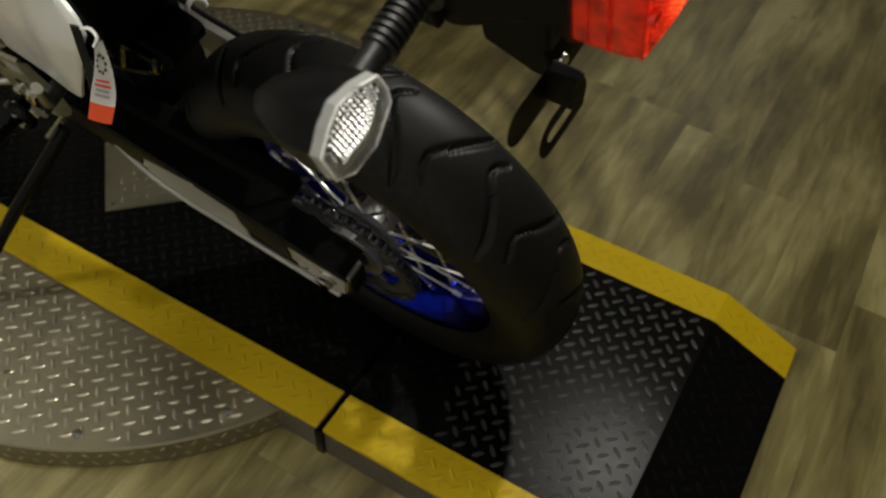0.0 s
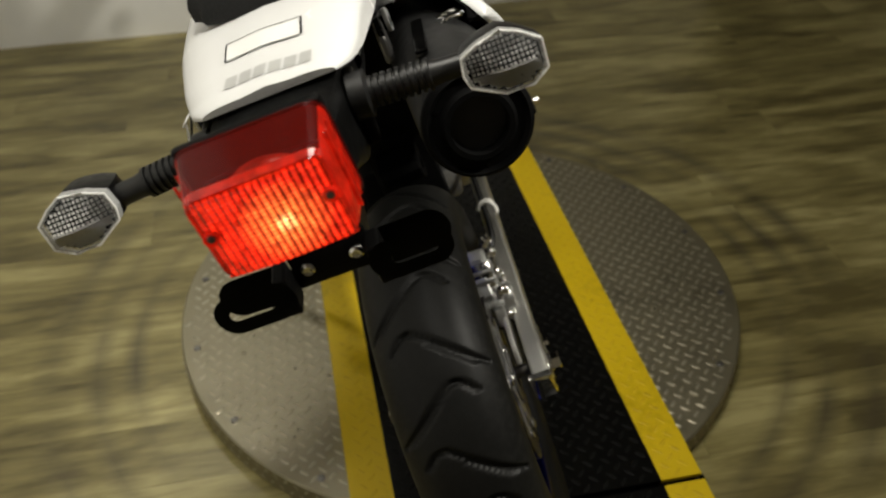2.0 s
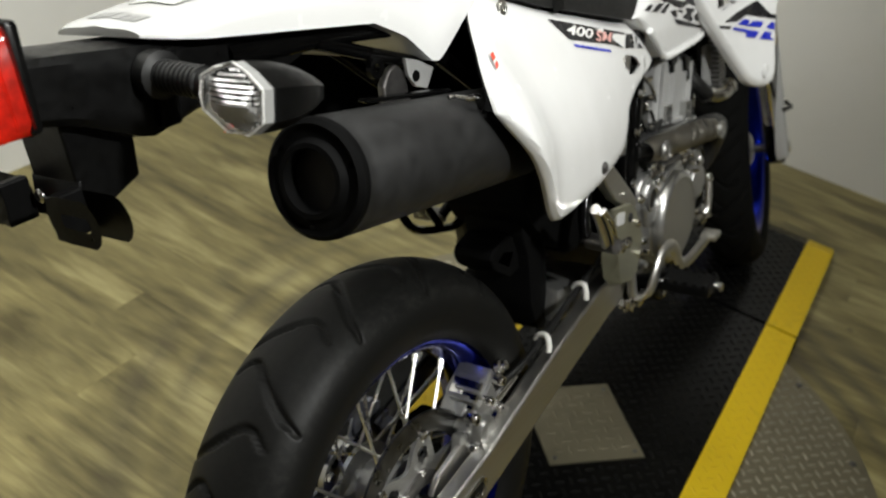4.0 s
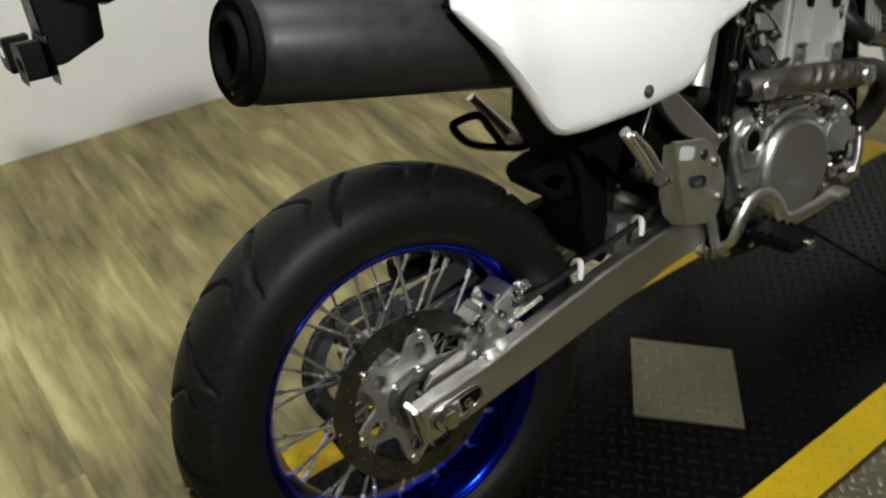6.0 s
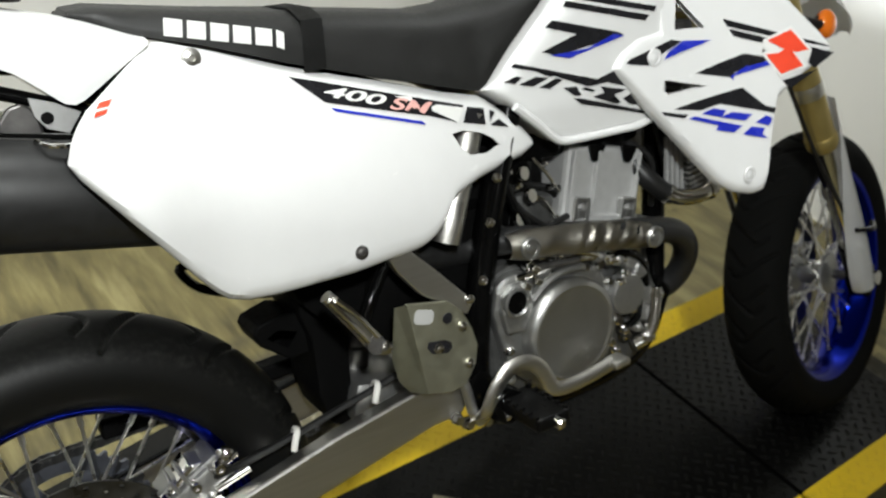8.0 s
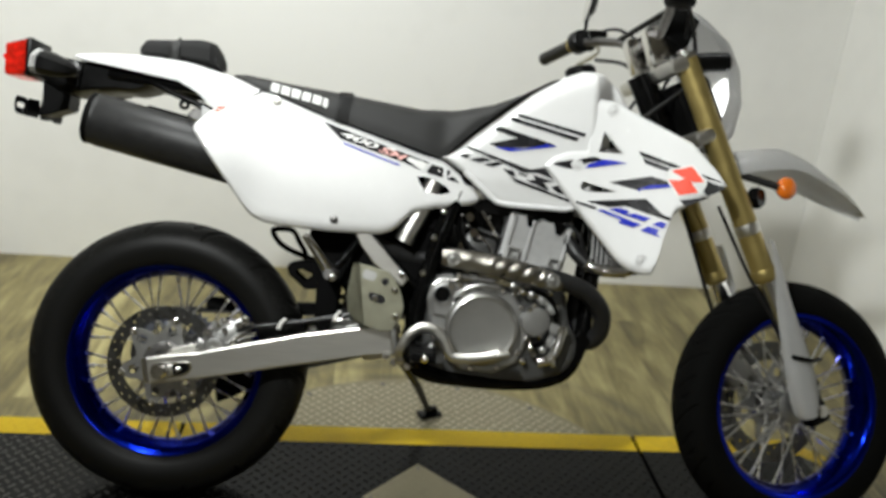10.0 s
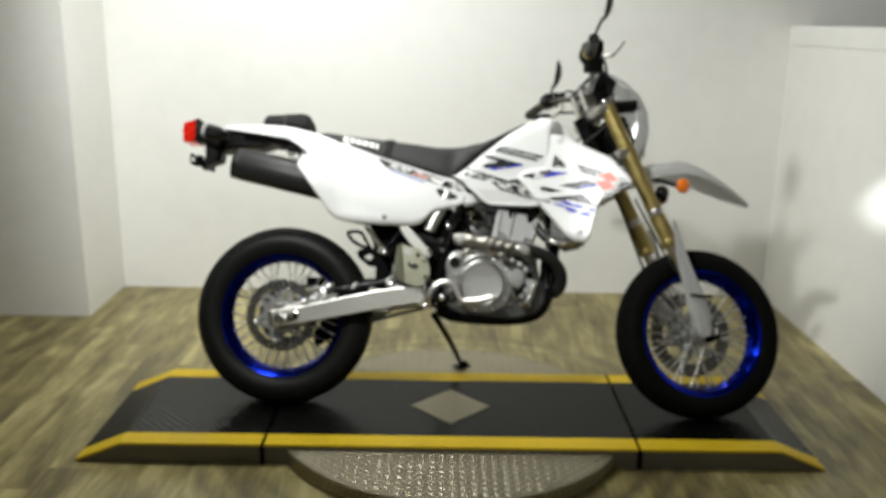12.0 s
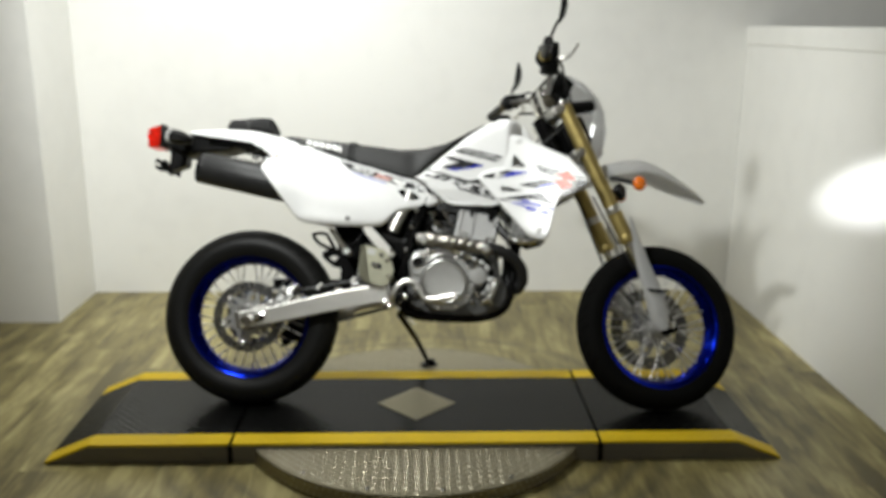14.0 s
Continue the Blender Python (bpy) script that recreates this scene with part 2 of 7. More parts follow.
POLISH = material("polished_cast_cover", (0.46, 0.46, 0.445), 0.33, 0.95, 0.03, 60, 0, wear=0.03)
D_PINK = material("red_edged_print", (0.72, 0.40, 0.36), 0.4, 0, 0.05, 30)


def glow_material(name, colour, strength):
    m = bpy.data.materials.new(name)
    m.use_nodes = True
    b = m.node_tree.nodes["Principled BSDF"]
    b.inputs["Base Color"].default_value = (*colour, 1)
    b.inputs["Emission Color"].default_value = (*colour, 1)
    b.inputs["Emission Strength"].default_value = strength
    return m


HEADLAMP = glow_material("headlamp_glass", (1, 0.97, 0.9), 3.0)


def floor_material():
    """Printed vinyl boards: streaks along y, pale and brown bands, dark ring scuffs round the turntable."""
    m = bpy.data.materials.new("wood_vinyl")
    m.use_nodes = True
    n, l = m.node_tree.nodes, m.node_tree.links
    b = n["Principled BSDF"]
    geo, info = n.new("ShaderNodeNewGeometry"), n.new("ShaderNodeObjectInfo")
    shift = n.new("ShaderNodeVectorMath")
    shift.operation = "MULTIPLY"
    comb = n.new("ShaderNodeCombineXYZ")
    for k in ("X", "Y", "Z"):
        l.new(info.outputs["Random"], comb.inputs[k])
    l.new(comb.outputs[0], shift.inputs[0])
    shift.inputs[1].default_value = (3.0, 17.0, 5.0)
    add = n.new("ShaderNodeVectorMath")
    l.new(geo.outputs["Position"], add.inputs[0])
    l.new(shift.outputs[0], add.inputs[1])

    def noise_at(scale, detail, stretch, distort=0.0):
        mp, t = n.new("ShaderNodeMapping"), n.new("ShaderNodeTexNoise")
        mp.inputs["Scale"].default_value = stretch
        l.new(add.outputs[0], mp.inputs["Vector"])
        l.new(mp.outputs[0], t.inputs["Vector"])
        t.inputs["Scale"].default_value, t.inputs["Detail"].default_value, t.inputs["Distortion"].default_value = scale, detail, distort
        return t.outputs["Fac"]

    def maths(op, a, c):
        x = n.new("ShaderNodeMath")
        x.operation = op
        for i, v in enumerate((a, c)):
            if isinstance(v, (int, float)):
                x.inputs[i].default_value = v
            else:
                l.new(v, x.inputs[i])
        return x.outputs[0]

    bands, streak, fine = noise_at(2.0, 3, (4.5, 1.0, 1), 0.9), noise_at(5, 5, (7, 0.9, 1), 0.9), noise_at(30, 4, (9, 0.7, 1))
    blot = noise_at(2.6, 4, (2.4, 0.9, 1), 0.6)
    mixed = maths("ADD", maths("ADD", maths("MULTIPLY", bands, 0.45), maths("SUBTRACT", maths("MULTIPLY", blot, 0.52), 0.21)), maths("ADD", maths("MULTIPLY", streak, 0.35), maths("MULTIPLY", fine, 0.12)))
    ramp = n.new("ShaderNodeValToRGB")
    e = ramp.color_ramp.elements
    e[0].position, e[0].color = 0.38, (0.112, 0.091, 0.033, 1)
    e[1].position, e[1].color = 0.66, (0.43, 0.375, 0.168, 1)
    k = e.new(0.52)
    k.color = (0.245, 0.207, 0.080, 1)
    l.new(mixed, ramp.inputs["Fac"])
    flat = n.new("ShaderNodeVectorMath")
    flat.operation = "MULTIPLY"
    flat.inputs[1].default_value = (1, 1, 0)
    l.new(geo.outputs["Position"], flat.inputs[0])
    rad = n.new("ShaderNodeVectorMath")
    rad.operation = "LENGTH"
    l.new(flat.outputs[0], rad.inputs[0])
    wob = n.new("ShaderNodeTexNoise")
    wob.inputs["Scale"].default_value, wob.inputs["Detail"].default_value = 2.5, 5
    l.new(geo.outputs["Position"], wob.inputs["Vector"])

    def ring(r, w):
        off = maths("ABSOLUTE", maths("SUBTRACT", rad.outputs["Value"], r), 0)
        return maths("MAXIMUM", maths("SUBTRACT", 1.0, maths("DIVIDE", off, w)), 0.0)

    rings = maths("MAXIMUM", maths("MAXIMUM", ring(0.80, 0.035), ring(0.89, 0.05)), ring(0.72, 0.03))
    scuff = maths("MULTIPLY", rings, maths("MULTIPLY", maths("MAXIMUM", maths("SUBTRACT", wob.outputs["Fac"], 0.35), 0.0), 2.9))
    spots = n.new("ShaderNodeTexVoronoi")
    spots.inputs["Scale"].default_value = 5.0
    l.new(geo.outputs["Position"], spots.inputs["Vector"])
    dots = maths("MULTIPLY", maths("LESS_THAN", spots.outputs["Distance"], 0.045), 0.45)
    dark = n.new("ShaderNodeMix")
    dark.data_type = "RGBA"
    l.new(maths("MINIMUM", maths("ADD", scuff, dots), 0.7), dark.inputs["Factor"])
    l.new(ramp.outputs["Color"], dark.inputs[6])
    dark.inputs[7].default_value = (0.05, 0.042, 0.03, 1)
    l.new(dark.outputs[2], b.inputs["Base Color"])
    l.new(maths("ADD", maths("MULTIPLY", streak, 0.2), 0.30), b.inputs["Roughness"])
    bp = n.new("ShaderNodeBump")
    bp.inputs["Strength"].default_value, bp.inputs["Distance"].default_value = 0.3, 0.001
    l.new(fine, bp.inputs["Height"])
    l.new(bp.outputs["Normal"], b.inputs["Normal"])
    return m


FLOOR = floor_material()

# ---- building helpers ----


def part(name, bm, mat, parent=None, label="", smooth=True, move=None):
    """Links a bmesh as one mesh object under a thing or a part."""
    if move is not None:
        bmesh.ops.transform(bm, matrix=move, verts=bm.verts)
    bmesh.ops.recalc_face_normals(bm, faces=bm.faces)
    me = bpy.data.meshes.new(name)
    bm.to_mesh(me)
    bm.free()
    me.materials.append(mat)
    if smooth:
        me.polygons.foreach_set("use_smooth", [True] * len(me.polygons))
        me.set_sharp_from_angle(angle=radians(38))
    ob = new(name, me)
    if parent is not None:
        ob.parent = parent
    if label:
        ob["label"] = label
    return ob


def mesh_part(name, verts, faces, mat, parent=None, label="", smooth=False):
    me = bpy.data.meshes.new(name)
    me.from_pydata(verts, [], faces)
    me.materials.append(mat)
    if smooth:
        me.polygons.foreach_set("use_smooth", [True] * len(me.polygons))
    ob = new(name, me)
    if parent is not None:
        ob.parent = parent
    if label:
        ob["label"] = label
    return ob


def B():
    return bmesh.new()


def box(bm, c, s, rot=(0, 0, 0), bev=0.0):
    m = pose(*c, *rot) @ Matrix.Diagonal((*s, 1))
    made = bmesh.ops.create_cube(bm, size=1, matrix=m)["verts"]
    if bev:
        edges = list({e for v in made for e in v.link_edges})
        bmesh.ops.bevel(bm, geom=edges, offset=bev, segments=2, affect="EDGES", profile=0.5)
    return bm


def rod(bm, a, b, r, r2=None, n=16):
    a, b = Vector(a), Vector(b)
    m = Matrix.Translation((a + b) / 2) @ (b - a).to_track_quat("Z", "Y").to_matrix().to_4x4()
    bmesh.ops.create_cone(bm, cap_ends=True, segments=n, radius1=r, radius2=r if r2 is None else r2, depth=(b - a).length, matrix=m)
    return bm


def ball(bm, c, s, n=16):
    m = Matrix.Translation(c) @ Matrix.Diagonal((*s, 1))
    bmesh.ops.create_uvsphere(bm, u_segments=n, v_segments=max(6, n // 2), radius=1, matrix=m)
    return bm


def curve_through(pts, steps=6):
    """Catmull-Rom points through the given ones."""
    p = [Vector(q) for q in pts]
    p = [p[0] * 2 - p[1]] + p + [p[-1] * 2 - p[-2]]
    out = []
    for i in range(1, len(p) - 2):
        a, b, c, d = p[i - 1 : i + 3]
        for k in range(steps):
            t = k / steps
            out.append(0.5 * (2 * b + (c - a) * t + (2 * a - 5 * b + 4 * c - d) * t * t + (3 * b - a - 3 * c + d) * t**3))
    return out + [p[-2]]


def sweep(bm, pts, r, n=10, steps=6, squash=1.0):
    """A tube through points; r is one radius or one for each end."""
    path = curve_through(pts, steps) if len(pts) > 2 else [Vector(q) for q in pts]
    r0, r1 = (r, r) if isinstance(r, (int, float)) else r
    rings, up = [], Vector((0.03, 1, 0.05)).normalized()
    for i, q in enumerate(path):
        d = (path[min(i + 1, len(path) - 1)] - path[max(i - 1, 0)]).normalized()
        side = d.cross(up).normalized()
        up2 = side.cross(d)
        rad = r0 + (r1 - r0) * i / (len(path) - 1)
        rings.append([bm.verts.new(q + rad * (math.cos(a) * side + squash * math.sin(a) * up2)) for a in [2 * math.pi * k / n for k in range(n)]])
    for u, v in zip(rings, rings[1:]):
        for k in range(n):
            bm.faces.new((u[k], u[(k + 1) % n], v[(k + 1) % n], v[k]))
    bm.faces.new(rings[0])
    bm.faces.new(rings[-1])
    return bm


def lathe(bm, prof, centre, axis=(0, 1, 0), n=48, closed=False):
    """Turns a profile of (radius, distance along the axis) round the axis."""
    q = Vector(axis).to_track_quat("Z", "Y").to_matrix()
    c = Vector(centre)
    rings = [[bm.verts.new(c + q @ Vector((r * math.cos(a), r * math.sin(a), h))) for a in [2 * math.pi * k / n for k in range(n)]] for r, h in prof]
    pairs = list(zip(rings, rings[1:])) + ([(rings[-1], rings[0])] if closed else [])
    for u, v in pairs:
        for k in range(n):
            bm.faces.new((u[k], u[(k + 1) % n], v[(k + 1) % n], v[k]))
    if not closed:
        bm.faces.new(rings[0])
        bm.faces.new(rings[-1])
    return bm


def plate(bm, poly, y0, y1, bev=0.0):
    """A polygon of (x, z) given thickness from y0 to y1."""
    low = [bm.verts.new((x, y0, z)) for x, z in poly]
    f = bm.faces.new(low)
    out = bmesh.ops.extrude_face_region(bm, geom=[f])["geom"]
    top = [v for v in out if isinstance(v, bmesh.types.BMVert)]
    bmesh.ops.translate(bm, vec=(0, y1 - y0, 0), verts=top)
    if bev:
        vs = set(low) | set(top)
        edges = [e for e in {e for v in vs for e in v.link_edges} if e.verts[0] in vs and e.verts[1] in vs]
        bmesh.ops.bevel(bm, geom=edges, offset=bev, segments=2, affect="EDGES", profile=0.5)
    return bm


def along(line, x):
    return float(np.interp(x, [p[0] for p in line], [p[1] for p in line]))


def skin(bm, top, low, depth, thick, side=-1, nx=56, nz=18, lip=0.012):
    """A moulded cover between a top and a low line of (x, z); depth(x, z) is its distance from the middle plane."""
    x0, x1 = max(top[0][0], low[0][0]), min(top[-1][0], low[-1][0])
    layers = []
    for inner in (0, 1):
        grid = []
        for i in range(nx + 1):
            u = 0.5 - 0.5 * math.cos(math.pi * i / nx)
            u = 0.35 * u + 0.65 * i / nx
            x = x0 + (x1 - x0) * u
            zt, zl = along(top, x), along(low, x)
            row = []
            for j in range(nz + 1):
                v = 0.5 - 0.5 * math.cos(math.pi * j / nz)
                z = zl + (zt - zl) * v
                edge = min((zt - zl) * v, (zt - zl) * (1 - v), (x - x0) * 1.2, (x1 - x) * 1.2)
                y = depth(x, z) - thick * inner - lip * max(0, 1 - edge / 0.014) ** 2
                row.append(bm.verts.new((x, side * y, z)))
            grid.append(row)
        layers.append(grid)
    for grid in layers:
        for a, b in zip(grid, grid[1:]):
            for j in range(nz):
                bm.faces.new((a[j], b[j], b[j + 1], a[j + 1]))
    o, k = layers
    for i in range(nx):
        for j in (0, nz):
            bm.faces.new((o[i][j], o[i + 1][j], k[i + 1][j], k[i][j]))
    for i in (0, nx):
        for j in range(nz):
            bm.faces.new((o[i][j], o[i][j + 1], k[i][j + 1], k[i][j]))
    bmesh.ops.remove_doubles(bm, verts=bm.verts, dist=0.00005)
    return bm


def decal(poly, depth, side=-1, off=0.0012, cuts=3):
    """A thin vinyl shape laid on a moulded surface."""
    bm = B()
    f = bm.faces.new([bm.verts.new((x, 0, z)) for x, z in poly])
    bmesh.ops.triangulate(bm, faces=[f])
    for _ in range(cuts):
        long = [e for e in bm.edges if e.calc_length() > 0.012]
        if long:
            bmesh.ops.subdivide_edges(bm, edges=long, cuts=1)
            bmesh.ops.triangulate(bm, faces=bm.faces)
    for v in bm.verts:
        v.co.y = side * (depth(v.co.x, v.co.z) + off)
    return bm


def body(bm, top, low, width, nx=48, nz=14, round_top=0.04, round_low=0.0, crown=0.0):
    """A closed body on the middle plane between a top and a low line; width(x, z) is its half width."""
    x0, x1 = max(top[0][0], low[0][0]), min(top[-1][0], low[-1][0])
    rings = []
    for i in range(nx + 1):
        x = x0 + (x1 - x0) * i / nx
        zt, zl = along(top, x), along(low, x)
        right = []
        for j in range(nz + 1):
            v = 0.5 - 0.5 * math.cos(math.pi * j / nz)
            z = zl + (zt - zl) * v
            w = width(x, z)
            r = min(round_top, (zt - zl) * 0.8)
            if r and z > zt - r:
                w *= math.sqrt(max(0.0, 1 - ((z - zt + r) / r) ** 2)) * 0.55 + 0.45 if j < nz else 0.35
            r = min(round_low, (zt - zl) * 0.5)
            if r and z < zl + r:
                w *= math.sqrt(max(0.0, 1 - ((zl + r - z) / r) ** 2)) * 0.5 + 0.5
            right.append((w, z))
        ring = [(x, -w, z) for w, z in right] + [(x, 0, zt + crown)] + [(x, w, z) for w, z in reversed(right)]
        rings.append([bm.verts.new(p) for p in ring])
    for a, b in zip(rings, rings[1:]):
        for k in range(len(a)):
            bm.faces.new((a[k], a[(k + 1) % len(a)], b[(k + 1) % len(a)], b[k]))
    bm.faces.new(rings[0])
    bm.faces.new(rings[-1])
    return bm


def hexnut(bm, c, r, h, side=-1):
    lathe(bm, [(r * 1.25, 0), (r * 1.25, h * 0.2), (r, h * 0.25), (r, h * 0.9), (r * 0.85, h)], c, (0, side, 0), 6)
    return bm


def thing(name, m, label, category, group="", kind=""):
    ob = new(name)
    ob.matrix_world = m
    ob.empty_display_size = 0.1
    return tagged(ob, label, category, group, kind)

# ---- the booth ----
NORTH, EAST, WEST, PIER_Y = 1.60, 1.69, -1.735, 1.11
RAIL_Z = 1.41


def wall(name, lo, hi, mat, label, category="wall"):
    bm = B()
    c = [(a + b) / 2 for a, b in zip(lo, hi)]
    s = [b - a for a, b in zip(lo, hi)]
    box(bm, c, s)
    return tagged(part(name, bm, mat, None, "", False), label, category, kind="structure")


wall("wall_north", (-1.735, NORTH, 0), (3.3, NORTH + 0.12, 2.6), WALL, "smooth white painted back wall of the photo booth")
wall("wall_pier", (-3.3, PIER_Y, 0), (WEST, NORTH + 0.12, 2.6), WALL, "white painted wall pier that juts out beside the booth")
east = wall("wall_east", (EAST, -1.4, 0), (EAST + 0.1, NORTH - 0.002, RAIL_Z), WALL, "low white partition wall with a white top rail")
bm = B()
box(bm, (EAST + 0.045, 0.098, RAIL_Z - 0.045), (0.106, 2.99, 0.088), bev=0.004)
part("top_rail", bm, WALL, east, "white painted top rail", False)
# Added to close the open showroom: brown sides for dimness, pale rest for bounce.
wall("wall_west", (-3.42, -4.4, 0), (-3.3, NORTH + 0.12, 2.6), ROOM_DIM, "unseen brown side wall added to close the room")
wall("wall_far_east", (3.3, -4.4, 0), (3.42, NORTH + 0.12, 2.6), ROOM_DIM, "brown wall added for the dim open showroom beyond the partition")
wall("wall_south", (-3.42, -4.52, 0), (3.42, -4.4, 2.6), ROOM_BOUNCE, "plain pale wall added behind the camera to bounce light")
wall("ceiling", (-3.42, -4.52, 2.6), (3.42, NORTH + 0.12, 2.7), ROOM_BOUNCE, "unseen plain pale ceiling added over the booth to bounce light", "ceiling")

# ---- turntable ----
TOP, DISC_Z, DISC_R = 0.070, 0.052, 0.615
PITCH = 0.0235


def lugs(inside, height, x0, x1, y0, y1, rise=0.0012):
    """Raised tread bars on a square grid turned by 45 degrees, every second one crosswise, on the sheet height(x, y)."""
    verts, faces = [], []
    h = math.sqrt(0.5)
    reach = int(max(abs(x0), abs(x1), abs(y0), abs(y1)) * 1.5 / PITCH) + 2
    shape = ((-0.0118, 0), (-0.005, -0.0036), (0.005, -0.0036), (0.0118, 0), (0.005, 0.0036), (-0.005, 0.0036))
    for i in range(-reach, reach):
        for j in range(-reach, reach):
            u, v = i * PITCH, j * PITCH
            x, y = (u - v) * h, (u + v) * h
            if not (x0 < x < x1 and y0 < y < y1) or not inside(x, y):
                continue
            ca, sa = (h, h) if (i + j) % 2 else (h, -h)
            n = len(verts)
            for a, b in shape:
                px, py = x + a * ca - b * sa, y + a * sa + b * ca
                verts.append((px, py, height(px, py)))
            for a in (-0.006, 0.006):
                px, py = x + a * ca, y + a * sa
                verts.append((px, py, height(px, py) + rise))
            faces += [(n, n + 1, n + 6), (n + 1, n + 2, n + 7, n + 6), (n + 2, n + 3, n + 7), (n + 3, n + 4, n + 7), (n + 4, n + 5, n + 6, n + 7), (n + 5, n, n + 6)]
    return verts, faces


turntable = thing("turntable", pose(0, 0, 0), "round motorcycle turntable of worn aluminium tread plate lying on the floor", "turntable")
bm = B()
lathe(bm, [(0.60, 0.0), (DISC_R - 0.004, 0.0), (DISC_R, 0.004), (DISC_R, DISC_Z - 0.003), (DISC_R - 0.003, DISC_Z), (0.3, DISC_Z), (0.01, DISC_Z)], (0, 0, 0), (0, 0, 1), 160)
part("disc", bm, TREAD, turntable)
v, f = lugs(lambda x, y: x * x + y * y < (DISC_R - 0.016) ** 2 and abs(y) > 0.285, lambda x, y: DISC_Z, -0.62, 0.62, -0.62, 0.62)
tread = mesh_part("tread", v, f, LUG, turntable, "raised tread bars")
tread["kind"] = "stuff"
verts, faces = [], []
for i in range(164):
    for j, zc in enumerate((0.015, 0.038)):
        a = 2 * math.pi * (i + 0.5 * j) / 164
        tilt = 1 if (i + j) % 2 else -1
        n = len(verts)
        for s, w in ((-0.009, 0), (0, -0.0032), (0.009, 0), (0, 0.0032)):
            da, dz = (s - w * tilt) * 0.7 / DISC_R, (s * tilt + w) * 0.7
            verts.append(((DISC_R + 0.0002) * math.cos(a + da), (DISC_R + 0.0002) * math.sin(a + da), zc + dz))
        verts.append(((DISC_R + 0.0018) * math.cos(a), (DISC_R + 0.0018) * math.sin(a), zc))
        faces += [(n, n + 1, n + 4), (n + 1, n + 2, n + 4), (n + 2, n + 3, n + 4), (n + 3, n, n + 4)]
rim_tread = mesh_part("rim_tread", verts, faces, LUG, turntable)
rim_tread["kind"] = "stuff"
for i in range(16):
    a = 2 * math.pi * (i + 0.35) / 16
    bm = B()
    lathe(bm, [(0.0075, 0), (0.0075, 0.002), (0.005, 0.0032)], (0.585 * math.cos(a), 0.585 * math.sin(a), DISC_Z), (0, 0, 1), 10)
    part("bolt", bm, STEEL, turntable)

# ---- the ramp ----
HALF, INNER, KINK, TIP, JOINT = 0.307, 0.232, 1.078, 1.226, 0.615
GAP = 0.006


def ramp_z(x, y=0):
    return TOP if abs(x) <= KINK else TOP + (0.008 - TOP) * (abs(x) - KINK) / (TIP - KINK)


ramp = thing("wheel_ramp", pose(0, 0, 0), "black tread plate ramp with yellow edges across the turntable", "ramp")


def slab(bm, xs, y0, y1, drop=0.004, lift=0.0):
    """A sheet that follows the ramp's profile between two y."""
    rows = [[bm.verts.new((x, y, ramp_z(x) + lift - d)) for y, d in ((y0, 0), (y1, 0), (y1, drop), (y0, drop))] for x in xs]
    for a, b in zip(rows, rows[1:]):
        for k in range(4):
            bm.faces.new((a[k], a[(k + 1) % 4], b[(k + 1) % 4], b[k]))
    bm.faces.new(rows[0])
    bm.faces.new(rows[-1])
    return bm


SECTIONS = [("rear_deck", [-TIP, -KINK, -JOINT - GAP]), ("middle_deck", [-JOINT + GAP, -0.2, 0.2, JOINT - GAP]), ("front_deck", [JOINT + GAP, KINK, TIP])]
for name, xs in SECTIONS:
    deck = part(name, slab(B(), xs, -INNER, INNER, 0.008), DECK, ramp, "matt black painted tread plate", False)
    for side in (-1, 1):
        y0, y1 = sorted((side * INNER, side * HALF))
        part("edge_strip", slab(B(), xs, y0, y1, 0.008, 0.0006), YELLOW, deck, "yellow painted tread plate edge", False)
        bm = B()
        lo = [bm.verts.new((x, side * (HALF - 0.001), 0.001)) for x in xs]
        hi = [bm.verts.new((x, side * (HALF - 0.001), ramp_z(x) - 0.004)) for x in xs]
        lo2 = [bm.verts.new((x, side * (HALF - 0.006), 0.001)) for x in xs]
        hi2 = [bm.verts.new((x, side * (HALF - 0.006), ramp_z(x) - 0.004)) for x in xs]
        for i in range(len(xs) - 1):
            for a, b in ((lo, hi), (hi, hi2), (hi2, lo2), (lo2, lo)):
                bm.faces.new((a[i], a[i + 1], b[i + 1], b[i]))
        for i in (0, len(xs) - 1):
            bm.faces.new((lo[i], hi[i], hi2[i], lo2[i]))
        part("side_skirt", bm, TREAD_SIDE, deck, "dull bare tread plate skirt", False)
for x in (-JOINT, JOINT):
    part("joint_bearer", box(B(), (x, 0, TOP / 2 - 0.006), (0.03, 2 * HALF - 0.012, TOP - 0.016)), SATIN, ramp, "", False)
for x in (-JOINT, JOINT):
    for side in (-1, 1):
        bm = B()
        box(bm, (x, side * (HALF + 0.001), 0.033), (0.016, 0.008, 0.064), bev=0.002)
        part("joint_strap", bm, SATIN, ramp)


def in_section(x, y):
    return abs(abs(x) - JOINT) > 0.016 and abs(abs(x) - KINK) > 0.012 and abs(abs(y) - INNER) > 0.008


def on_plate(x, y):
    return abs(x) + abs(y) < 0.150


def in_glare(x, y):
    """The run-up of the rear deck, where the lamp's glare is painted as paler bars."""
    return -KINK < x < -0.72 - 0.25 * abs(y)


for name, mat, choose in (("deck_tread", DECK_BAR, lambda x, y: not in_glare(x, y)), ("glare_tread", DECK_BAR_GLARE, in_glare)):
    v, f = lugs(lambda x, y: in_section(x, y) and abs(y) < INNER and not on_plate(x, y) and choose(x, y), ramp_z, -TIP + 0.012, TIP - 0.012, -HALF, HALF, 0.0010)
    deck_tread = mesh_part(name, v, f, mat, ramp)
    deck_tread["kind"] = "stuff"
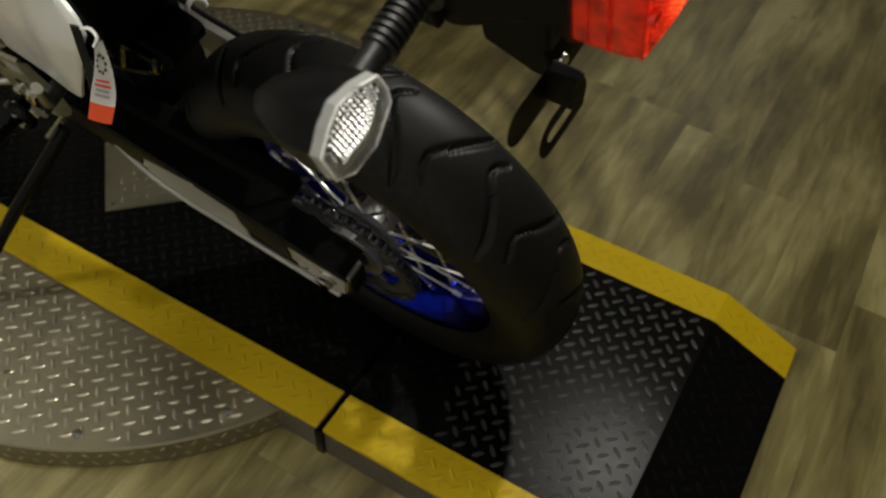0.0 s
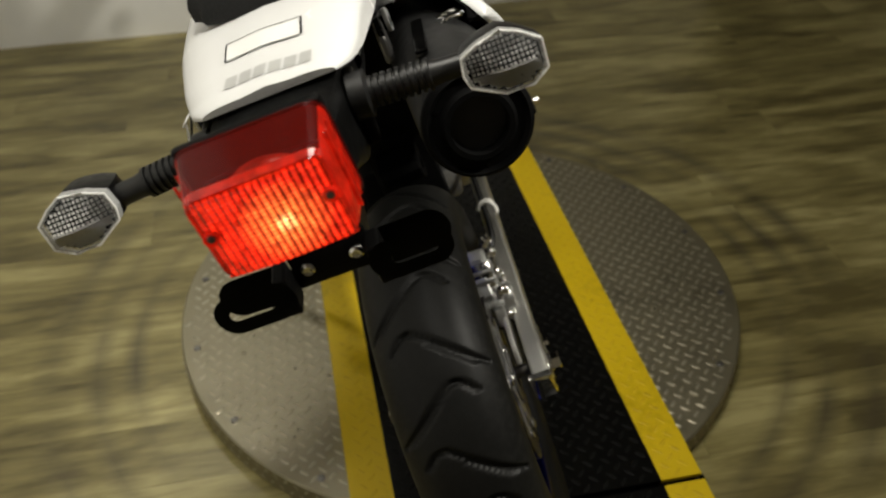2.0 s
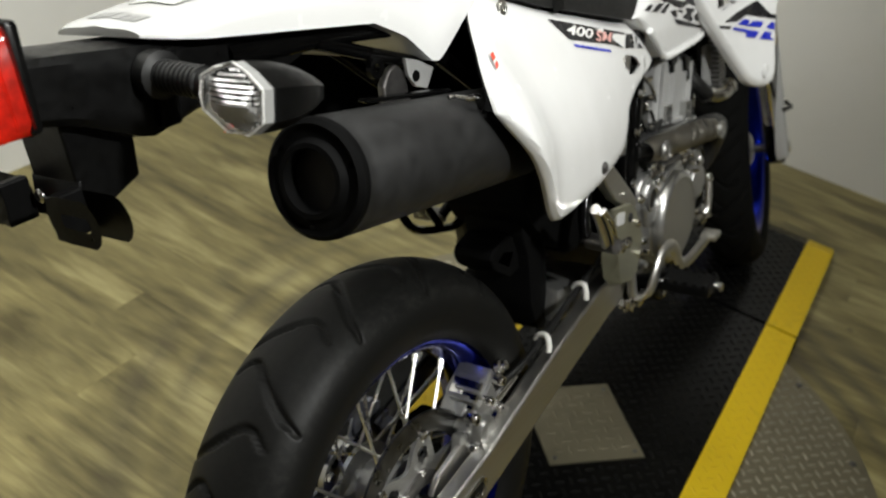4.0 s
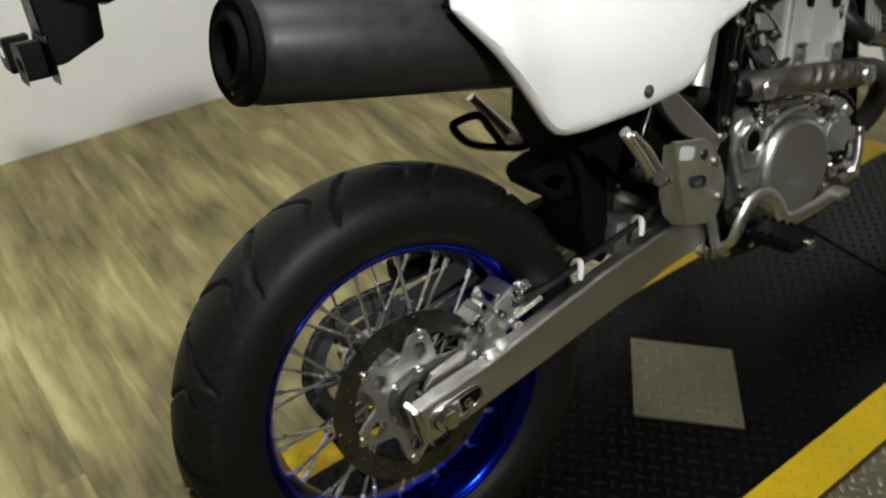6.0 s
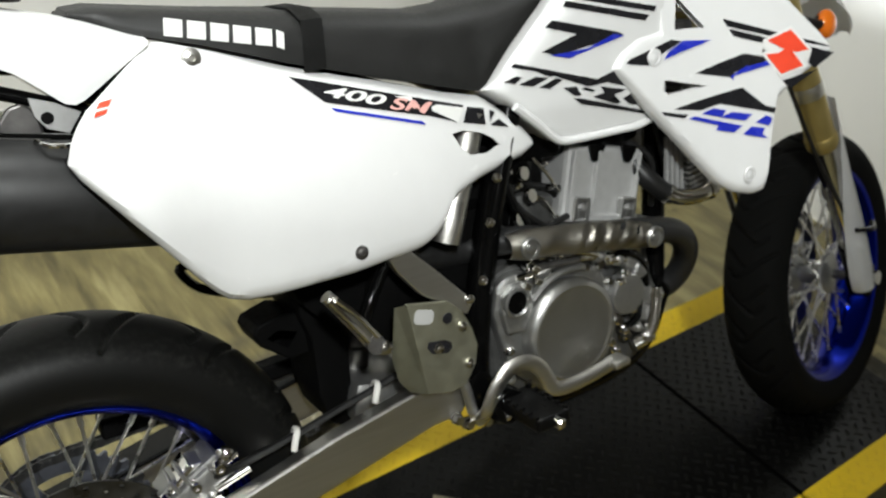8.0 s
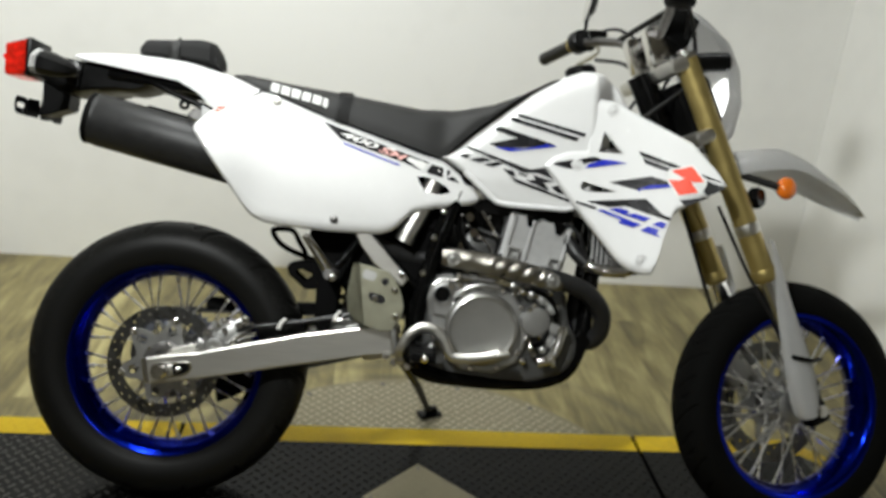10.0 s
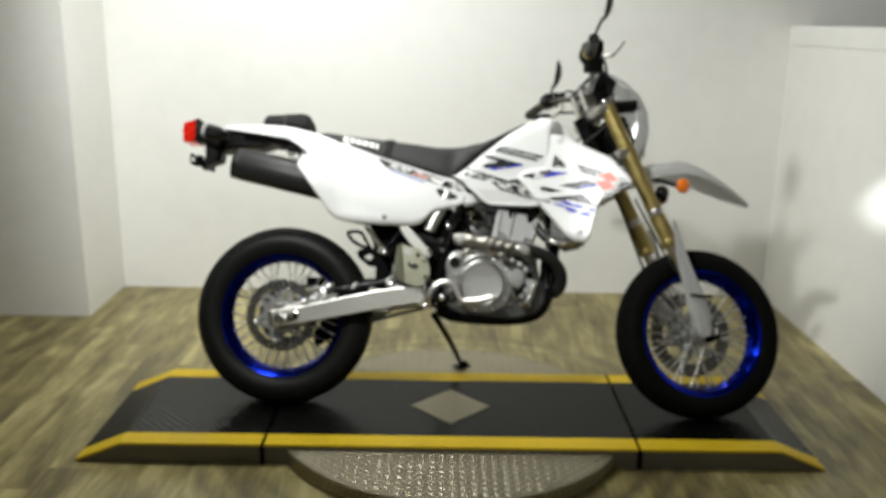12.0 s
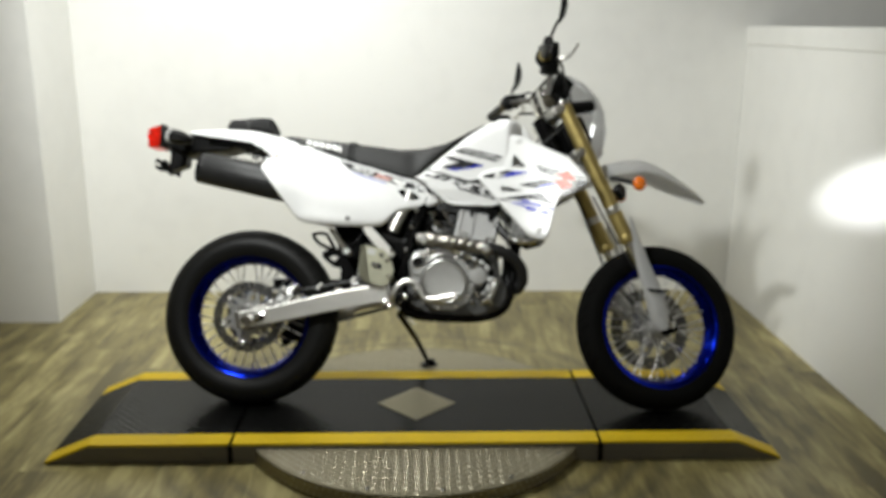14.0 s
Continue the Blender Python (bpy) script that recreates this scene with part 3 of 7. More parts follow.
v, f = lugs(lambda x, y: in_section(x, y) and abs(y) > INNER, lambda x, y: ramp_z(x) + 0.0006, -TIP + 0.012, TIP - 0.012, -HALF + 0.008, HALF - 0.008)
edge_tread = mesh_part("edge_tread", v, f, YELLOW_WORN, ramp)
edge_tread["kind"] = "stuff"
v, f = [], []
for side in (-1, 1):
    for i in range(150):
        x = -1.12 + i * 0.015
        if abs(abs(x) - JOINT) < 0.02:
            continue
        for zc in (0.016, 0.042):
            if zc > ramp_z(x) - 0.016:
                continue
            tilt = 1 if (i + int(zc * 100)) % 2 else -1
            n = len(v)
            for s, w in ((-0.009, 0), (0, -0.003), (0.009, 0), (0, 0.003)):
                v.append((x + (s - w * tilt) * 0.7, side * (HALF - 0.0008), zc + (s * tilt + w) * 0.7))
            v.append((x, side * (HALF + 0.0008), zc))
            f += [(n, n + 1, n + 4), (n + 1, n + 2, n + 4), (n + 2, n + 3, n + 4), (n + 3, n, n + 4)]
skirt_tread = mesh_part("skirt_tread", v, f, TREAD_SIDE, ramp)
skirt_tread["kind"] = "stuff"
bm = B()
P = 0.142
bmesh.ops.create_cone(bm, cap_ends=True, segments=4, radius1=P, radius2=P - 0.001, depth=0.003, matrix=pose(0, 0, TOP + 0.0016))
centre = part("centre_plate", bm, TREAD, ramp, "bare aluminium diamond set in the deck", False)
v, f = lugs(lambda x, y: abs(x) + abs(y) < P - 0.016, lambda x, y: TOP + 0.0031, -0.16, 0.16, -0.16, 0.16, 0.001)
plate_tread = mesh_part("plate_tread", v, f, TREAD, centre)
plate_tread["kind"] = "stuff"
for x, y in ((0.12, 0), (-0.12, 0), (0, 0.12), (0, -0.12)):
    bm = B()
    lathe(bm, [(0.005, 0), (0.004, 0.0015)], (x, y, TOP + 0.003), (0, 0, 1), 10)
    part("screw", bm, STEEL, centre)

# ---- motorcycle ----
BIKE = pose(-0.607, 0.0070, TOP + 0.0035, -18.4, 0, -3.5)
bike = thing("motorcycle", BIKE, "white motorcycle with blue wire wheels leaning on its side stand", "motorcycle")
RX, RZ, RR = 0.0, 0.314, 0.317
FX, FZ, FR = 1.473, 0.298, 0.298
STEER = radians(14)
axis = Vector((-math.sin(radians(26.3)), 0, math.cos(radians(26.3))))
head_point = Vector((1.568, 0, 0))
S = Matrix.Translation(head_point) @ Matrix.Rotation(STEER, 4, axis) @ Matrix.Translation(-head_point)


def tyre(name, centre, R, W, rim_r, parent, move=None, pitches=14, flip=1):
    """A street tyre whose tread grooves are sunk into the crown."""
    k = W / 0.14
    side = [(-0.050, 0.0), (-0.062, 0.13), (-0.069, 0.33), (-0.0695, 0.50), (-0.064, 0.67), (-0.054, 0.80), (-0.040, 0.905), (-0.021, 0.975), (0, 1.0)]
    prof = [(y * k, rim_r + (R - rim_r) * h) for y, h in side]
    prof += [(-y, r) for y, r in reversed(prof[:-1])]
    pts = curve_through([(y, r, 0) for y, r in prof], 4)
    ys, rs = np.array([p.x for p in pts]), np.array([p.y for p in pts])
    na, m = 1300, len(pts)
    ang = np.linspace(0, 2 * np.pi, na, endpoint=False)
    A, Y = np.meshgrid(ang, ys, indexing="ij")
    _, Rr = np.meshgrid(ang, rs, indexing="ij")
    w = Y / (0.069 * k)
    arc = 2 * np.pi * R / pitches
    groove = np.zeros_like(A)
    for sgn, shift, lo, hi, slope, apex, wid in ((1, 0.0, -0.62, 0.90, 0.40, -0.30, 0.0026), (-1, 0.5, -0.62, 0.90, 0.40, -0.30, 0.0026), (1, 0.27, 0.02, 0.72, 0.42, -1.0, 0.0021), (-1, 0.77, 0.02, 0.72, 0.42, -1.0, 0.0021)):
        ws = w * sgn
        run = slope * np.hypot(ws - apex, 0.10) * np.where(ws > apex, 1.0, 1.4)
        u = A * pitches / (2 * np.pi) + shift - flip * run
        d = np.abs((u + 0.5) % 1.0 - 0.5) * arc / math.hypot(1, slope * arc / (0.069 * k))
        g = np.clip(1.5 - d / wid, 0, 1) * np.clip((ws - lo) / 0.05, 0, 1) * np.clip((hi - ws) / 0.05, 0, 1)
        groove = np.maximum(groove, g)
    Rr = Rr - 0.0062 * groove * (Rr > rim_r + 0.55 * (R - rim_r))
    X, Z = centre[0] + Rr * np.cos(A), centre[2] + Rr * np.sin(A)
    verts = np.stack([X, Y + centre[1], Z], -1).reshape(-1, 3)
    if move is not None:
        mm = np.array(move)
        verts = verts @ mm[:3, :3].T + mm[:3, 3]
    i, j = np.meshgrid(np.arange(na), np.arange(m - 1), indexing="ij")
    i2 = (i + 1) % na
    faces = np.stack([i * m + j, i2 * m + j, i2 * m + j + 1, i * m + j + 1], -1).reshape(-1, 4)
    return mesh_part(name, verts.tolist(), faces.tolist(), TYRE if move is not None else TYRE_WORN, parent, "black road tyre with curved tread grooves", True)


def rim(c, rim_r, half, parent, move=None):
    bm = B()
    o = rim_r
    lathe(bm, [(o - 0.001, half), (o + 0.008, half + 0.001), (o + 0.009, half - 0.004), (o - 0.004, half - 0.009), (o - 0.008, half * 0.45), (o - 0.016, half * 0.30),
               (o - 0.018, 0), (o - 0.016, -half * 0.30), (o - 0.008, -half * 0.45), (o - 0.004, -half + 0.009), (o + 0.009, -half + 0.004), (o + 0.008, -half - 0.001),
               (o - 0.001, -half), (o - 0.010, -half + 0.007), (o - 0.016, -half * 0.55), (o - 0.023, -half * 0.30), (o - 0.026, -half * 0.12), (o - 0.026, half * 0.12), (o - 0.023, half * 0.30), (o - 0.016, half * 0.55), (o - 0.010, half - 0.007)],
          c, (0, 1, 0), 120, True)
    return part("rim", bm, BLUE, parent, "blue anodised wheel rim", True, move)


def spokes(c, hub_r, hub_y, rim_r, count, parent, move=None):
    for i in range(count):
        a = 2 * math.pi * i / count
        side = 1 if i % 2 else -1
        twist = 0.95 if (i // 2) % 2 else -0.95
        b = a + twist * 0.55
        p0 = Vector((c[0] + hub_r * math.cos(b), c[1] + side * hub_y, c[2] + hub_r * math.sin(b)))
        p1 = Vector((c[0] + (rim_r - 0.024) * math.cos(a), c[1] + side * 0.008, c[2] + (rim_r - 0.024) * math.sin(a)))
        bm = rod(B(), p0, p1, 0.0024, n=6)
        rod(bm, p1 + (p0 - p1) * 0.10, p1, 0.0042, n=6)
        part("spoke", bm, SPOKE, parent, "", True, move)


def brake_disc(c, r0, r1, y, parent, move=None, arms=6):
    bm = B()
    n, rows = 126, 7
    for face in (-0.002, 0.002):
        grid = [[bm.verts.new((c[0] + (r0 + (r1 - r0) * j / rows) * math.cos(2 * math.pi * i / n), c[1] + y + face, c[2] + (r0 + (r1 - r0) * j / rows) * math.sin(2 * math.pi * i / n))) for j in range(rows + 1)] for i in range(n)]
        for i in range(n):
            for j in range(rows):
                if j in (1, 3, 5) and (i * 2 + j * 3) % 14 in (0, 1):
                    continue
                a, b = grid[i], grid[(i + 1) % n]
                bm.faces.new((a[j], b[j], b[j + 1], a[j + 1]))
    lathe(bm, [(r1, 0.002), (r1 + 0.0005, 0), (r1, -0.002), (r1 - 0.001, 0)], (c[0], c[1] + y, c[2]), (0, 1, 0), 90, True)
    part("brake_disc", bm, DISC, parent, "drilled steel brake disc", True, move)
    bm = B()
    n, rows = 144, 12
    for face in (-0.003, 0.003):
        grid = []
        for i in range(n):
            t = 2 * math.pi * i / n
            tip = 0.064 + (r0 - 0.060) * (0.5 + 0.5 * math.cos(arms * (t - 0.3))) ** 1.2
            grid.append([bm.verts.new((c[0] + (0.026 + (tip - 0.026) * j / rows) * math.cos(t), c[1] + y + face, c[2] + (0.026 + (tip - 0.026) * j / rows) * math.sin(t))) for j in range(rows + 1)])
        for i in range(n):
            t = abs(((i + 0.5) / n * arms - 0.3 * arms / (2 * math.pi) + 0.5) % 1.0 - 0.5)
            for j in range(rows):
                if (t / 0.15) ** 2 + ((j + 0.5 - 7.4) / 2.0) ** 2 < 1:
                    continue
                a, b = grid[i], grid[(i + 1) % n]
                bm.faces.new((a[j], b[j], b[j + 1], a[j + 1]))
        if face < 0:
            lower = grid
    for i in range(n):
        bm.faces.new((lower[i][rows], lower[(i + 1) % n][rows], grid[(i + 1) % n][rows], grid[i][rows]))
    part("carrier", bm, CASE, parent, "scalloped cast disc carrier with round holes", True, move)
    for i in range(arms):
        a = 2 * math.pi * i / arms + 0.3
        bm = lathe(B(), [(0.0075, -0.001), (0.0075, 0.004), (0.005, 0.005), (0.002, 0.004)], (c[0] + r0 * math.cos(a), c[1] + y - 0.002, c[2] + r0 * math.sin(a)), (0, -1, 0), 14)
        part("bobbin", bm, CHROME, parent, "", True, move)
    part("hub_ring", lathe(B(), [(0.046, -0.003), (0.046, -0.006), (0.040, -0.008), (0.026, -0.008), (0.026, 0.008), (0.040, 0.010), (0.046, 0.003)], (c[0], c[1] + y, c[2]), (0, 1, 0), 40, True), STEEL, parent, "", True, move)
    for i in range(arms):
        a = 2 * math.pi * i / arms + 0.3
        bm = lathe(B(), [(0.006, 0), (0.006, 0.004), (0.003, 0.005)], (c[0] + 0.042 * math.cos(a), c[1] + y - 0.003, c[2] + 0.042 * math.sin(a)), (0, -1, 0), 8)
        part("disc_bolt", bm, CHROME, parent, "", True, move)


def hub(name, c, r, half, parent, move=None, label=""):
    bm = B()
    lathe(bm, [(0.020, -half - 0.012), (0.030, -half - 0.010), (r + 0.010, -half - 0.004), (r + 0.011, -half + 0.004), (r * 0.75, -half + 0.012), (r * 0.62, 0), (r * 0.75, half - 0.012), (r + 0.011, half - 0.004), (r + 0.010, half + 0.004), (0.030, half + 0.010), (0.020, half + 0.012)], c, (0, 1, 0), 48)
    return part(name, bm, CASE, parent, label, True, move)


# rear wheel
rc = (RX, 0, RZ)
rear_wheel = hub("rear_wheel", rc, 0.045, 0.035, bike, None, "wire-spoked rear wheel with blue rim and road tyre")
tyre("tyre", rc, RR, 0.146, 0.216, rear_wheel)
rim(rc, 0.216, 0.054, rear_wheel)
spokes(rc, 0.050, 0.034, 0.216, 36, rear_wheel)
brake_disc(rc, 0.096, 0.126, -0.060, rear_wheel)
bm = B()
teeth = 41
outer = []
for i in range(teeth * 4):
    r = (0.102, 0.109, 0.109, 0.102)[i % 4]
    outer.append((r, 2 * math.pi * i / (teeth * 4)))
for y in (0.066, 0.072):
    o = [bm.verts.new((RX + r * math.cos(a), y, RZ + r * math.sin(a))) for r, a in outer]
    q = [bm.verts.new((RX + 0.080 * math.cos(a), y, RZ + 0.080 * math.sin(a))) for r, a in outer]
    for k in range(len(o)):
        bm.faces.new((o[k], o[(k + 1) % len(o)], q[(k + 1) % len(o)], q[k]))
    if y == 0.066:
        o0 = o
for k in range(len(o)):
    bm.faces.new((o[k], o[(k + 1) % len(o)], o0[(k + 1) % len(o)], o0[k]))
for i in range(6):
    a = 2 * math.pi * i / 6
    part("sprocket_arm", box(B(), (RX + 0.064 * math.cos(a), 0.069, RZ + 0.064 * math.sin(a)), (0.044, 0.0055, 0.022), (0, -math.degrees(a), 0), 0.001), SPROCKET, rear_wheel)
part("sprocket_boss", lathe(B(), [(0.052, 0.064), (0.052, 0.074), (0.030, 0.074), (0.030, 0.064)], (RX, 0, RZ), (0, 1, 0), 48, True), CAST, rear_wheel)
part("sprocket", bm, SPROCKET, rear_wheel, "toothed steel chain sprocket", False)
for i in range(6):
    a = 2 * math.pi * (i + 0.5) / 6
    part("sprocket_bolt", hexnut(B(), (RX + 0.045 * math.cos(a), 0.062, RZ + 0.045 * math.sin(a)), 0.007, 0.008, -1), CHROME, rear_wheel)

# chain
bm = B()
front_s = Vector((0.545, 0.069, 0.405))
path = []
for i in range(25):
    a = math.radians(100 + 160 * i / 24)
    path.append(Vector((RX + 0.106 * math.cos(a), 0.069, RZ + 0.106 * math.sin(a))))
for i in range(1, 40):
    path.append(path[24].lerp(front_s + Vector((0, 0, -0.035)), i / 40))
for i in range(9):
    a = math.radians(-90 + 180 * i / 8)
    path.append(front_s + Vector((0.035 * math.cos(a), 0, 0.035 * math.sin(a))))
start = path[0]
end = path[-1]
for i in range(1, 40):
    path.append(end.lerp(start, i / 40))
for i, (a, b) in enumerate(zip(path, path[1:] + path[:1])):
    d = b - a
    ang = -math.degrees(math.atan2(d.z, d.x))
    for off in (-0.006, 0.006):
        box(bm, tuple((a + b) / 2 + Vector((0, off + (0.0015 if i % 2 else 0), 0))), (d.length * 1.05, 0.002, 0.012), (0, ang, 0))
    rod(bm, a + Vector((0, -0.007, 0)), a + Vector((0, 0.007, 0)), 0.004, n=6)
chain = part("drive_chain", bm, CHAIN, bike, "dark roller chain", False)
chain["kind"] = "stuff"

# swingarm
left_poly = [(-0.034, 0.334), (0.010, 0.350), (0.440, 0.430), (0.510, 0.436), (0.530, 0.402), (0.512, 0.366), (0.460, 0.356), (0.000, 0.276), (-0.018, 0.272)]
arm_poly = [(-0.030, 0.330), (0.010, 0.338), (0.087, 0.350), (0.168, 0.371), (0.310, 0.406), (0.440, 0.430), (0.510, 0.436), (0.530, 0.402), (0.512, 0.372), (0.460, 0.368), (0.275, 0.330), (0.188, 0.311), (0.092, 0.291), (0.000, 0.275), (-0.018, 0.272)]
swingarm = part("swingarm", plate(B(), arm_poly, -0.116, -0.090, 0.004), ALU, bike, "brushed aluminium box swingarm", False)
part("left_arm", plate(B(), left_poly, 0.084, 0.121, 0.006), ALU, swingarm, "", False)
bm = B()
box(bm, (0.475, 0, 0.392), (0.075, 0.20, 0.07), (0, -10, 0), 0.01)
part("cross_tube", bm, ALU, swingarm)
for side in (-1, 1):
    y = side * 0.117
    bm = B()
    sweep(bm, [(-0.002, y, 0.302), (0.016, y, 0.305), (0.034, y, 0.308)], 0.0135, 16, 4, 0.24)
    blk = part("axle_plate", bm, ALU, swingarm, "polished axle adjuster plate")
    part("axle_nut", hexnut(B(), (0.010, side * 0.119, 0.304), 0.014, 0.016, side), CHROME, blk)
    part("axle_washer", lathe(B(), [(0.019, 0), (0.019, 0.003), (0.012, 0.003)], (0.010, side * 0.119, 0.304), (0, side, 0), 20), CHROME, blk)
    part("adjuster_nut", hexnut(B(), (0.046, side * 0.119, 0.310), 0.006, 0.008, side), CHROME, blk)
    bm = B()
    box(bm, (-0.026, side * 0.101, 0.301), (0.012, 0.030, 0.054), (0, -10, 0), 0.003)
    part("end_cap", bm, CHROME if side < 0 else BLACK, blk)
bm = rod(B(), (0.012, -0.118, 0.304), (0.012, 0.118, 0.304), 0.009)
part("axle", bm, STEEL, swingarm)
slot = [(-0.006, 0.287), (0.050, 0.297), (0.068, 0.306), (0.072, 0.320), (0.060, 0.326), (0.004, 0.318), (-0.010, 0.311), (-0.012, 0.297)]
# No slot is cut: a thin black plate paints the shade inside it.
part("slot_shade", plate(B(), slot, -0.1166, -0.1160), BLACK, swingarm, "flat black plate for the shade in the adjuster slot", False)
part("slot_rim", sweep(B(), [(x, -0.117, z) for x, z in slot + slot[:1]], 0.0028, 8, 4), CHROME, swingarm, "polished slot edge")
part("end_block", plate(B(), [(-0.036, 0.328), (-0.026, 0.332), (-0.012, 0.276), (-0.022, 0.272)], -0.118, -0.084, 0.002), CHROME, swingarm, "polished end block", False)
for x, z in ((0.264, 0.424), (0.384, 0.449)):
    bm = sweep(B(), [(x - 0.006, -0.1175, z - 0.010), (x - 0.003, -0.117, z + 0.000), (x + 0.004, -0.110, z + 0.010), (x + 0.006, -0.096, z + 0.007), (x + 0.006, -0.090, z - 0.002)], 0.0045, 8, 4)
    part("hose_clip", bm, NYLON, swingarm, "white nylon hose clip")
bm = sweep(B(), [(0.150, -0.075, 0.392), (0.20, -0.098, 0.412), (0.264, -0.100, 0.424), (0.384, -0.100, 0.449), (0.47, -0.105, 0.47), (0.51, -0.11, 0.45)], 0.005, 8)
part("brake_hose", bm, RUBBER, swingarm)
bm = plate(B(), [(0.06, 0.455), (0.20, 0.452), (0.43, 0.462), (0.43, 0.438), (0.20, 0.425), (0.06, 0.425)], 0.055, 0.088, 0.004)
part("chain_guard", bm, VOID, swingarm, "black plastic chain guard", False)
bm = plate(B(), [(0.10, 0.20), (0.17, 0.235), (0.20, 0.30), (0.13, 0.31), (0.09, 0.25)], 0.055, 0.085, 0.006)
part("chain_guide", bm, VOID, swingarm, "", False)

bm = plate(B(), [(-0.03, 0.342), (0.44, 0.434), (0.50, 0.440), (0.50, 0.446), (0.44, 0.441), (-0.03, 0.349)], 0.060, 0.122, 0.002)
part("arm_cover", bm, BLACK, swingarm, "black chain cover over the arm", False)
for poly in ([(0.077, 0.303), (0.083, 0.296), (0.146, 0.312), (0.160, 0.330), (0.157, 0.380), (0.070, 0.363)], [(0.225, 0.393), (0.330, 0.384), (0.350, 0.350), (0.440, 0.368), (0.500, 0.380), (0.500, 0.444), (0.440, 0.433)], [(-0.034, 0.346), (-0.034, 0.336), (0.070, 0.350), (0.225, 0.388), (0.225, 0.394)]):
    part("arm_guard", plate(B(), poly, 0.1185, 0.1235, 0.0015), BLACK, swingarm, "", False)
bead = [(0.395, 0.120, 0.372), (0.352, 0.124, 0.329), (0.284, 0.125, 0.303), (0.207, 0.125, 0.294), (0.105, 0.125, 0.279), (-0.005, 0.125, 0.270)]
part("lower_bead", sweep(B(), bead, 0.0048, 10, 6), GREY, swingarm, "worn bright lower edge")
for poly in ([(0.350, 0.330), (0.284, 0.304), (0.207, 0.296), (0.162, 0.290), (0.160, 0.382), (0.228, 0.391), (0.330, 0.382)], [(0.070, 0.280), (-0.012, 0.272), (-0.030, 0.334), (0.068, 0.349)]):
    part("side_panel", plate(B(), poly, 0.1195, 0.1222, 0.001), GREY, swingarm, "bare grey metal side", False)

# rear brake caliper
caliper = part("rear_caliper", box(B(), (0.130, -0.066, 0.378), (0.080, 0.040, 0.042), (0, -28, 0), 0.005), CAST, bike, "silver cast brake caliper")
part("pad_housing", box(B(), (0.152, -0.052, 0.404), (0.052, 0.056, 0.026), (0, -28, 0), 0.004), CAST, caliper)
part("pad_spring", box(B(), (0.122, -0.060, 0.410), (0.040, 0.046, 0.006), (0, -40, 0), 0.001), CHROME, caliper)
part("mount_ear", box(B(), (0.088, -0.074, 0.356), (0.036, 0.016, 0.030), (0, 20, 0), 0.004), CAST, caliper)
part("mount_ear", box(B(), (0.172, -0.076, 0.392), (0.030, 0.018, 0.024), (0, -60, 0), 0.004), CAST, caliper)
part("banjo_fitting", lathe(B(), [(0.010, 0), (0.010, 0.008), (0.007, 0.010), (0.007, 0.016), (0.004, 0.018)], (0.178, -0.080, 0.424), (0.3, -1, 0.5), 10), CHROME, caliper)
part("bridge", plate(B(), [(0.092, 0.392), (0.112, 0.408), (0.140, 0.420), (0.168, 0.418), (0.160, 0.408), (0.118, 0.394)], -0.074, -0.034, 0.003), CAST, caliper, "", False)
part("piston_cap", lathe(B(), [(0.023, 0), (0.023, 0.014), (0.020, 0.020), (0.012, 0.022), (0.002, 0.019)], (0.116, -0.080, 0.362), (0, -1, 0), 24), CAST, caliper)
for x, z, rad in ((0.092, 0.345, 0.010), (0.158, 0.372, 0.009), (0.168, 0.412, 0.008), (0.098, 0.392, 0.009), (0.136, 0.398, 0.007)):
    part("caliper_bolt", lathe(B(), [(rad, 0), (rad, 0.012), (rad * 0.8, 0.015), (rad * 0.5, 0.015), (rad * 0.45, 0.010)], (x, -0.082, z), (0, -1, 0), 10), CHROME, caliper)
for k in range(2):
    part("cooling_fin", box(B(), (0.112 + k * 0.014, -0.066, 0.404 + k * 0.007), (0.005, 0.040, 0.022), (0, -28, 0), 0.0015), CAST, caliper)
part("bleed_screw", rod(B(), (0.160, -0.085, 0.382), (0.206, -0.089, 0.397), 0.0062, n=10), CHROME, caliper)
part("guide_pin", rod(B(), (0.160, -0.078, 0.404), (0.196, -0.080, 0.418), 0.0048, n=8), CHROME, caliper)
part("pin_boot", lathe(B(), [(0.009, 0), (0.007, 0.006), (0.009, 0.010), (0.007, 0.016)], (0.098, -0.070, 0.336), (-0.5, 0, -0.6), 12), RUBBER, caliper)
bm = plate(B(), [(0.00, 0.33), (0.02, 0.35), (0.10, 0.37), (0.14, 0.352), (0.10, 0.335), (0.035, 0.305)], -0.082, -0.074, 0.002)
part("caliper_bracket", bm, ALU, caliper, "", False)

# side stand
inv = BIKE.inverted()
foot = inv @ Vector((0.050, 0.410, DISC_Z + 0.006))
bm = sweep(B(), [(0.530, 0.130, 0.330), tuple(Vector((0.530, 0.130, 0.330)).lerp(foot, 0.5) + Vector((0.006, 0.006, 0))), tuple(foot)], (0.013, 0.009), 12)
stand = part("side_stand", bm, SATIN, bike, "black steel side stand folded out on the turntable")
bm = B()
box(bm, (0, 0, 0), (0.065, 0.040, 0.008), (0, 0, 20), 0.003)
box(bm, (0.006, 0.0, 0.012), (0.03, 0.02, 0.02), (0, 0, 20), 0.004)
part("foot", bm, SATIN, stand, "", True, inv @ pose(0.050, 0.412, DISC_Z + 0.0055))
bm = sweep(B(), [(0.53, 0.10, 0.36), (0.55, 0.115, 0.33), (0.585, 0.145, 0.29)], 0.006, 8)
part("stand_spring", bm, CHROME, stand)

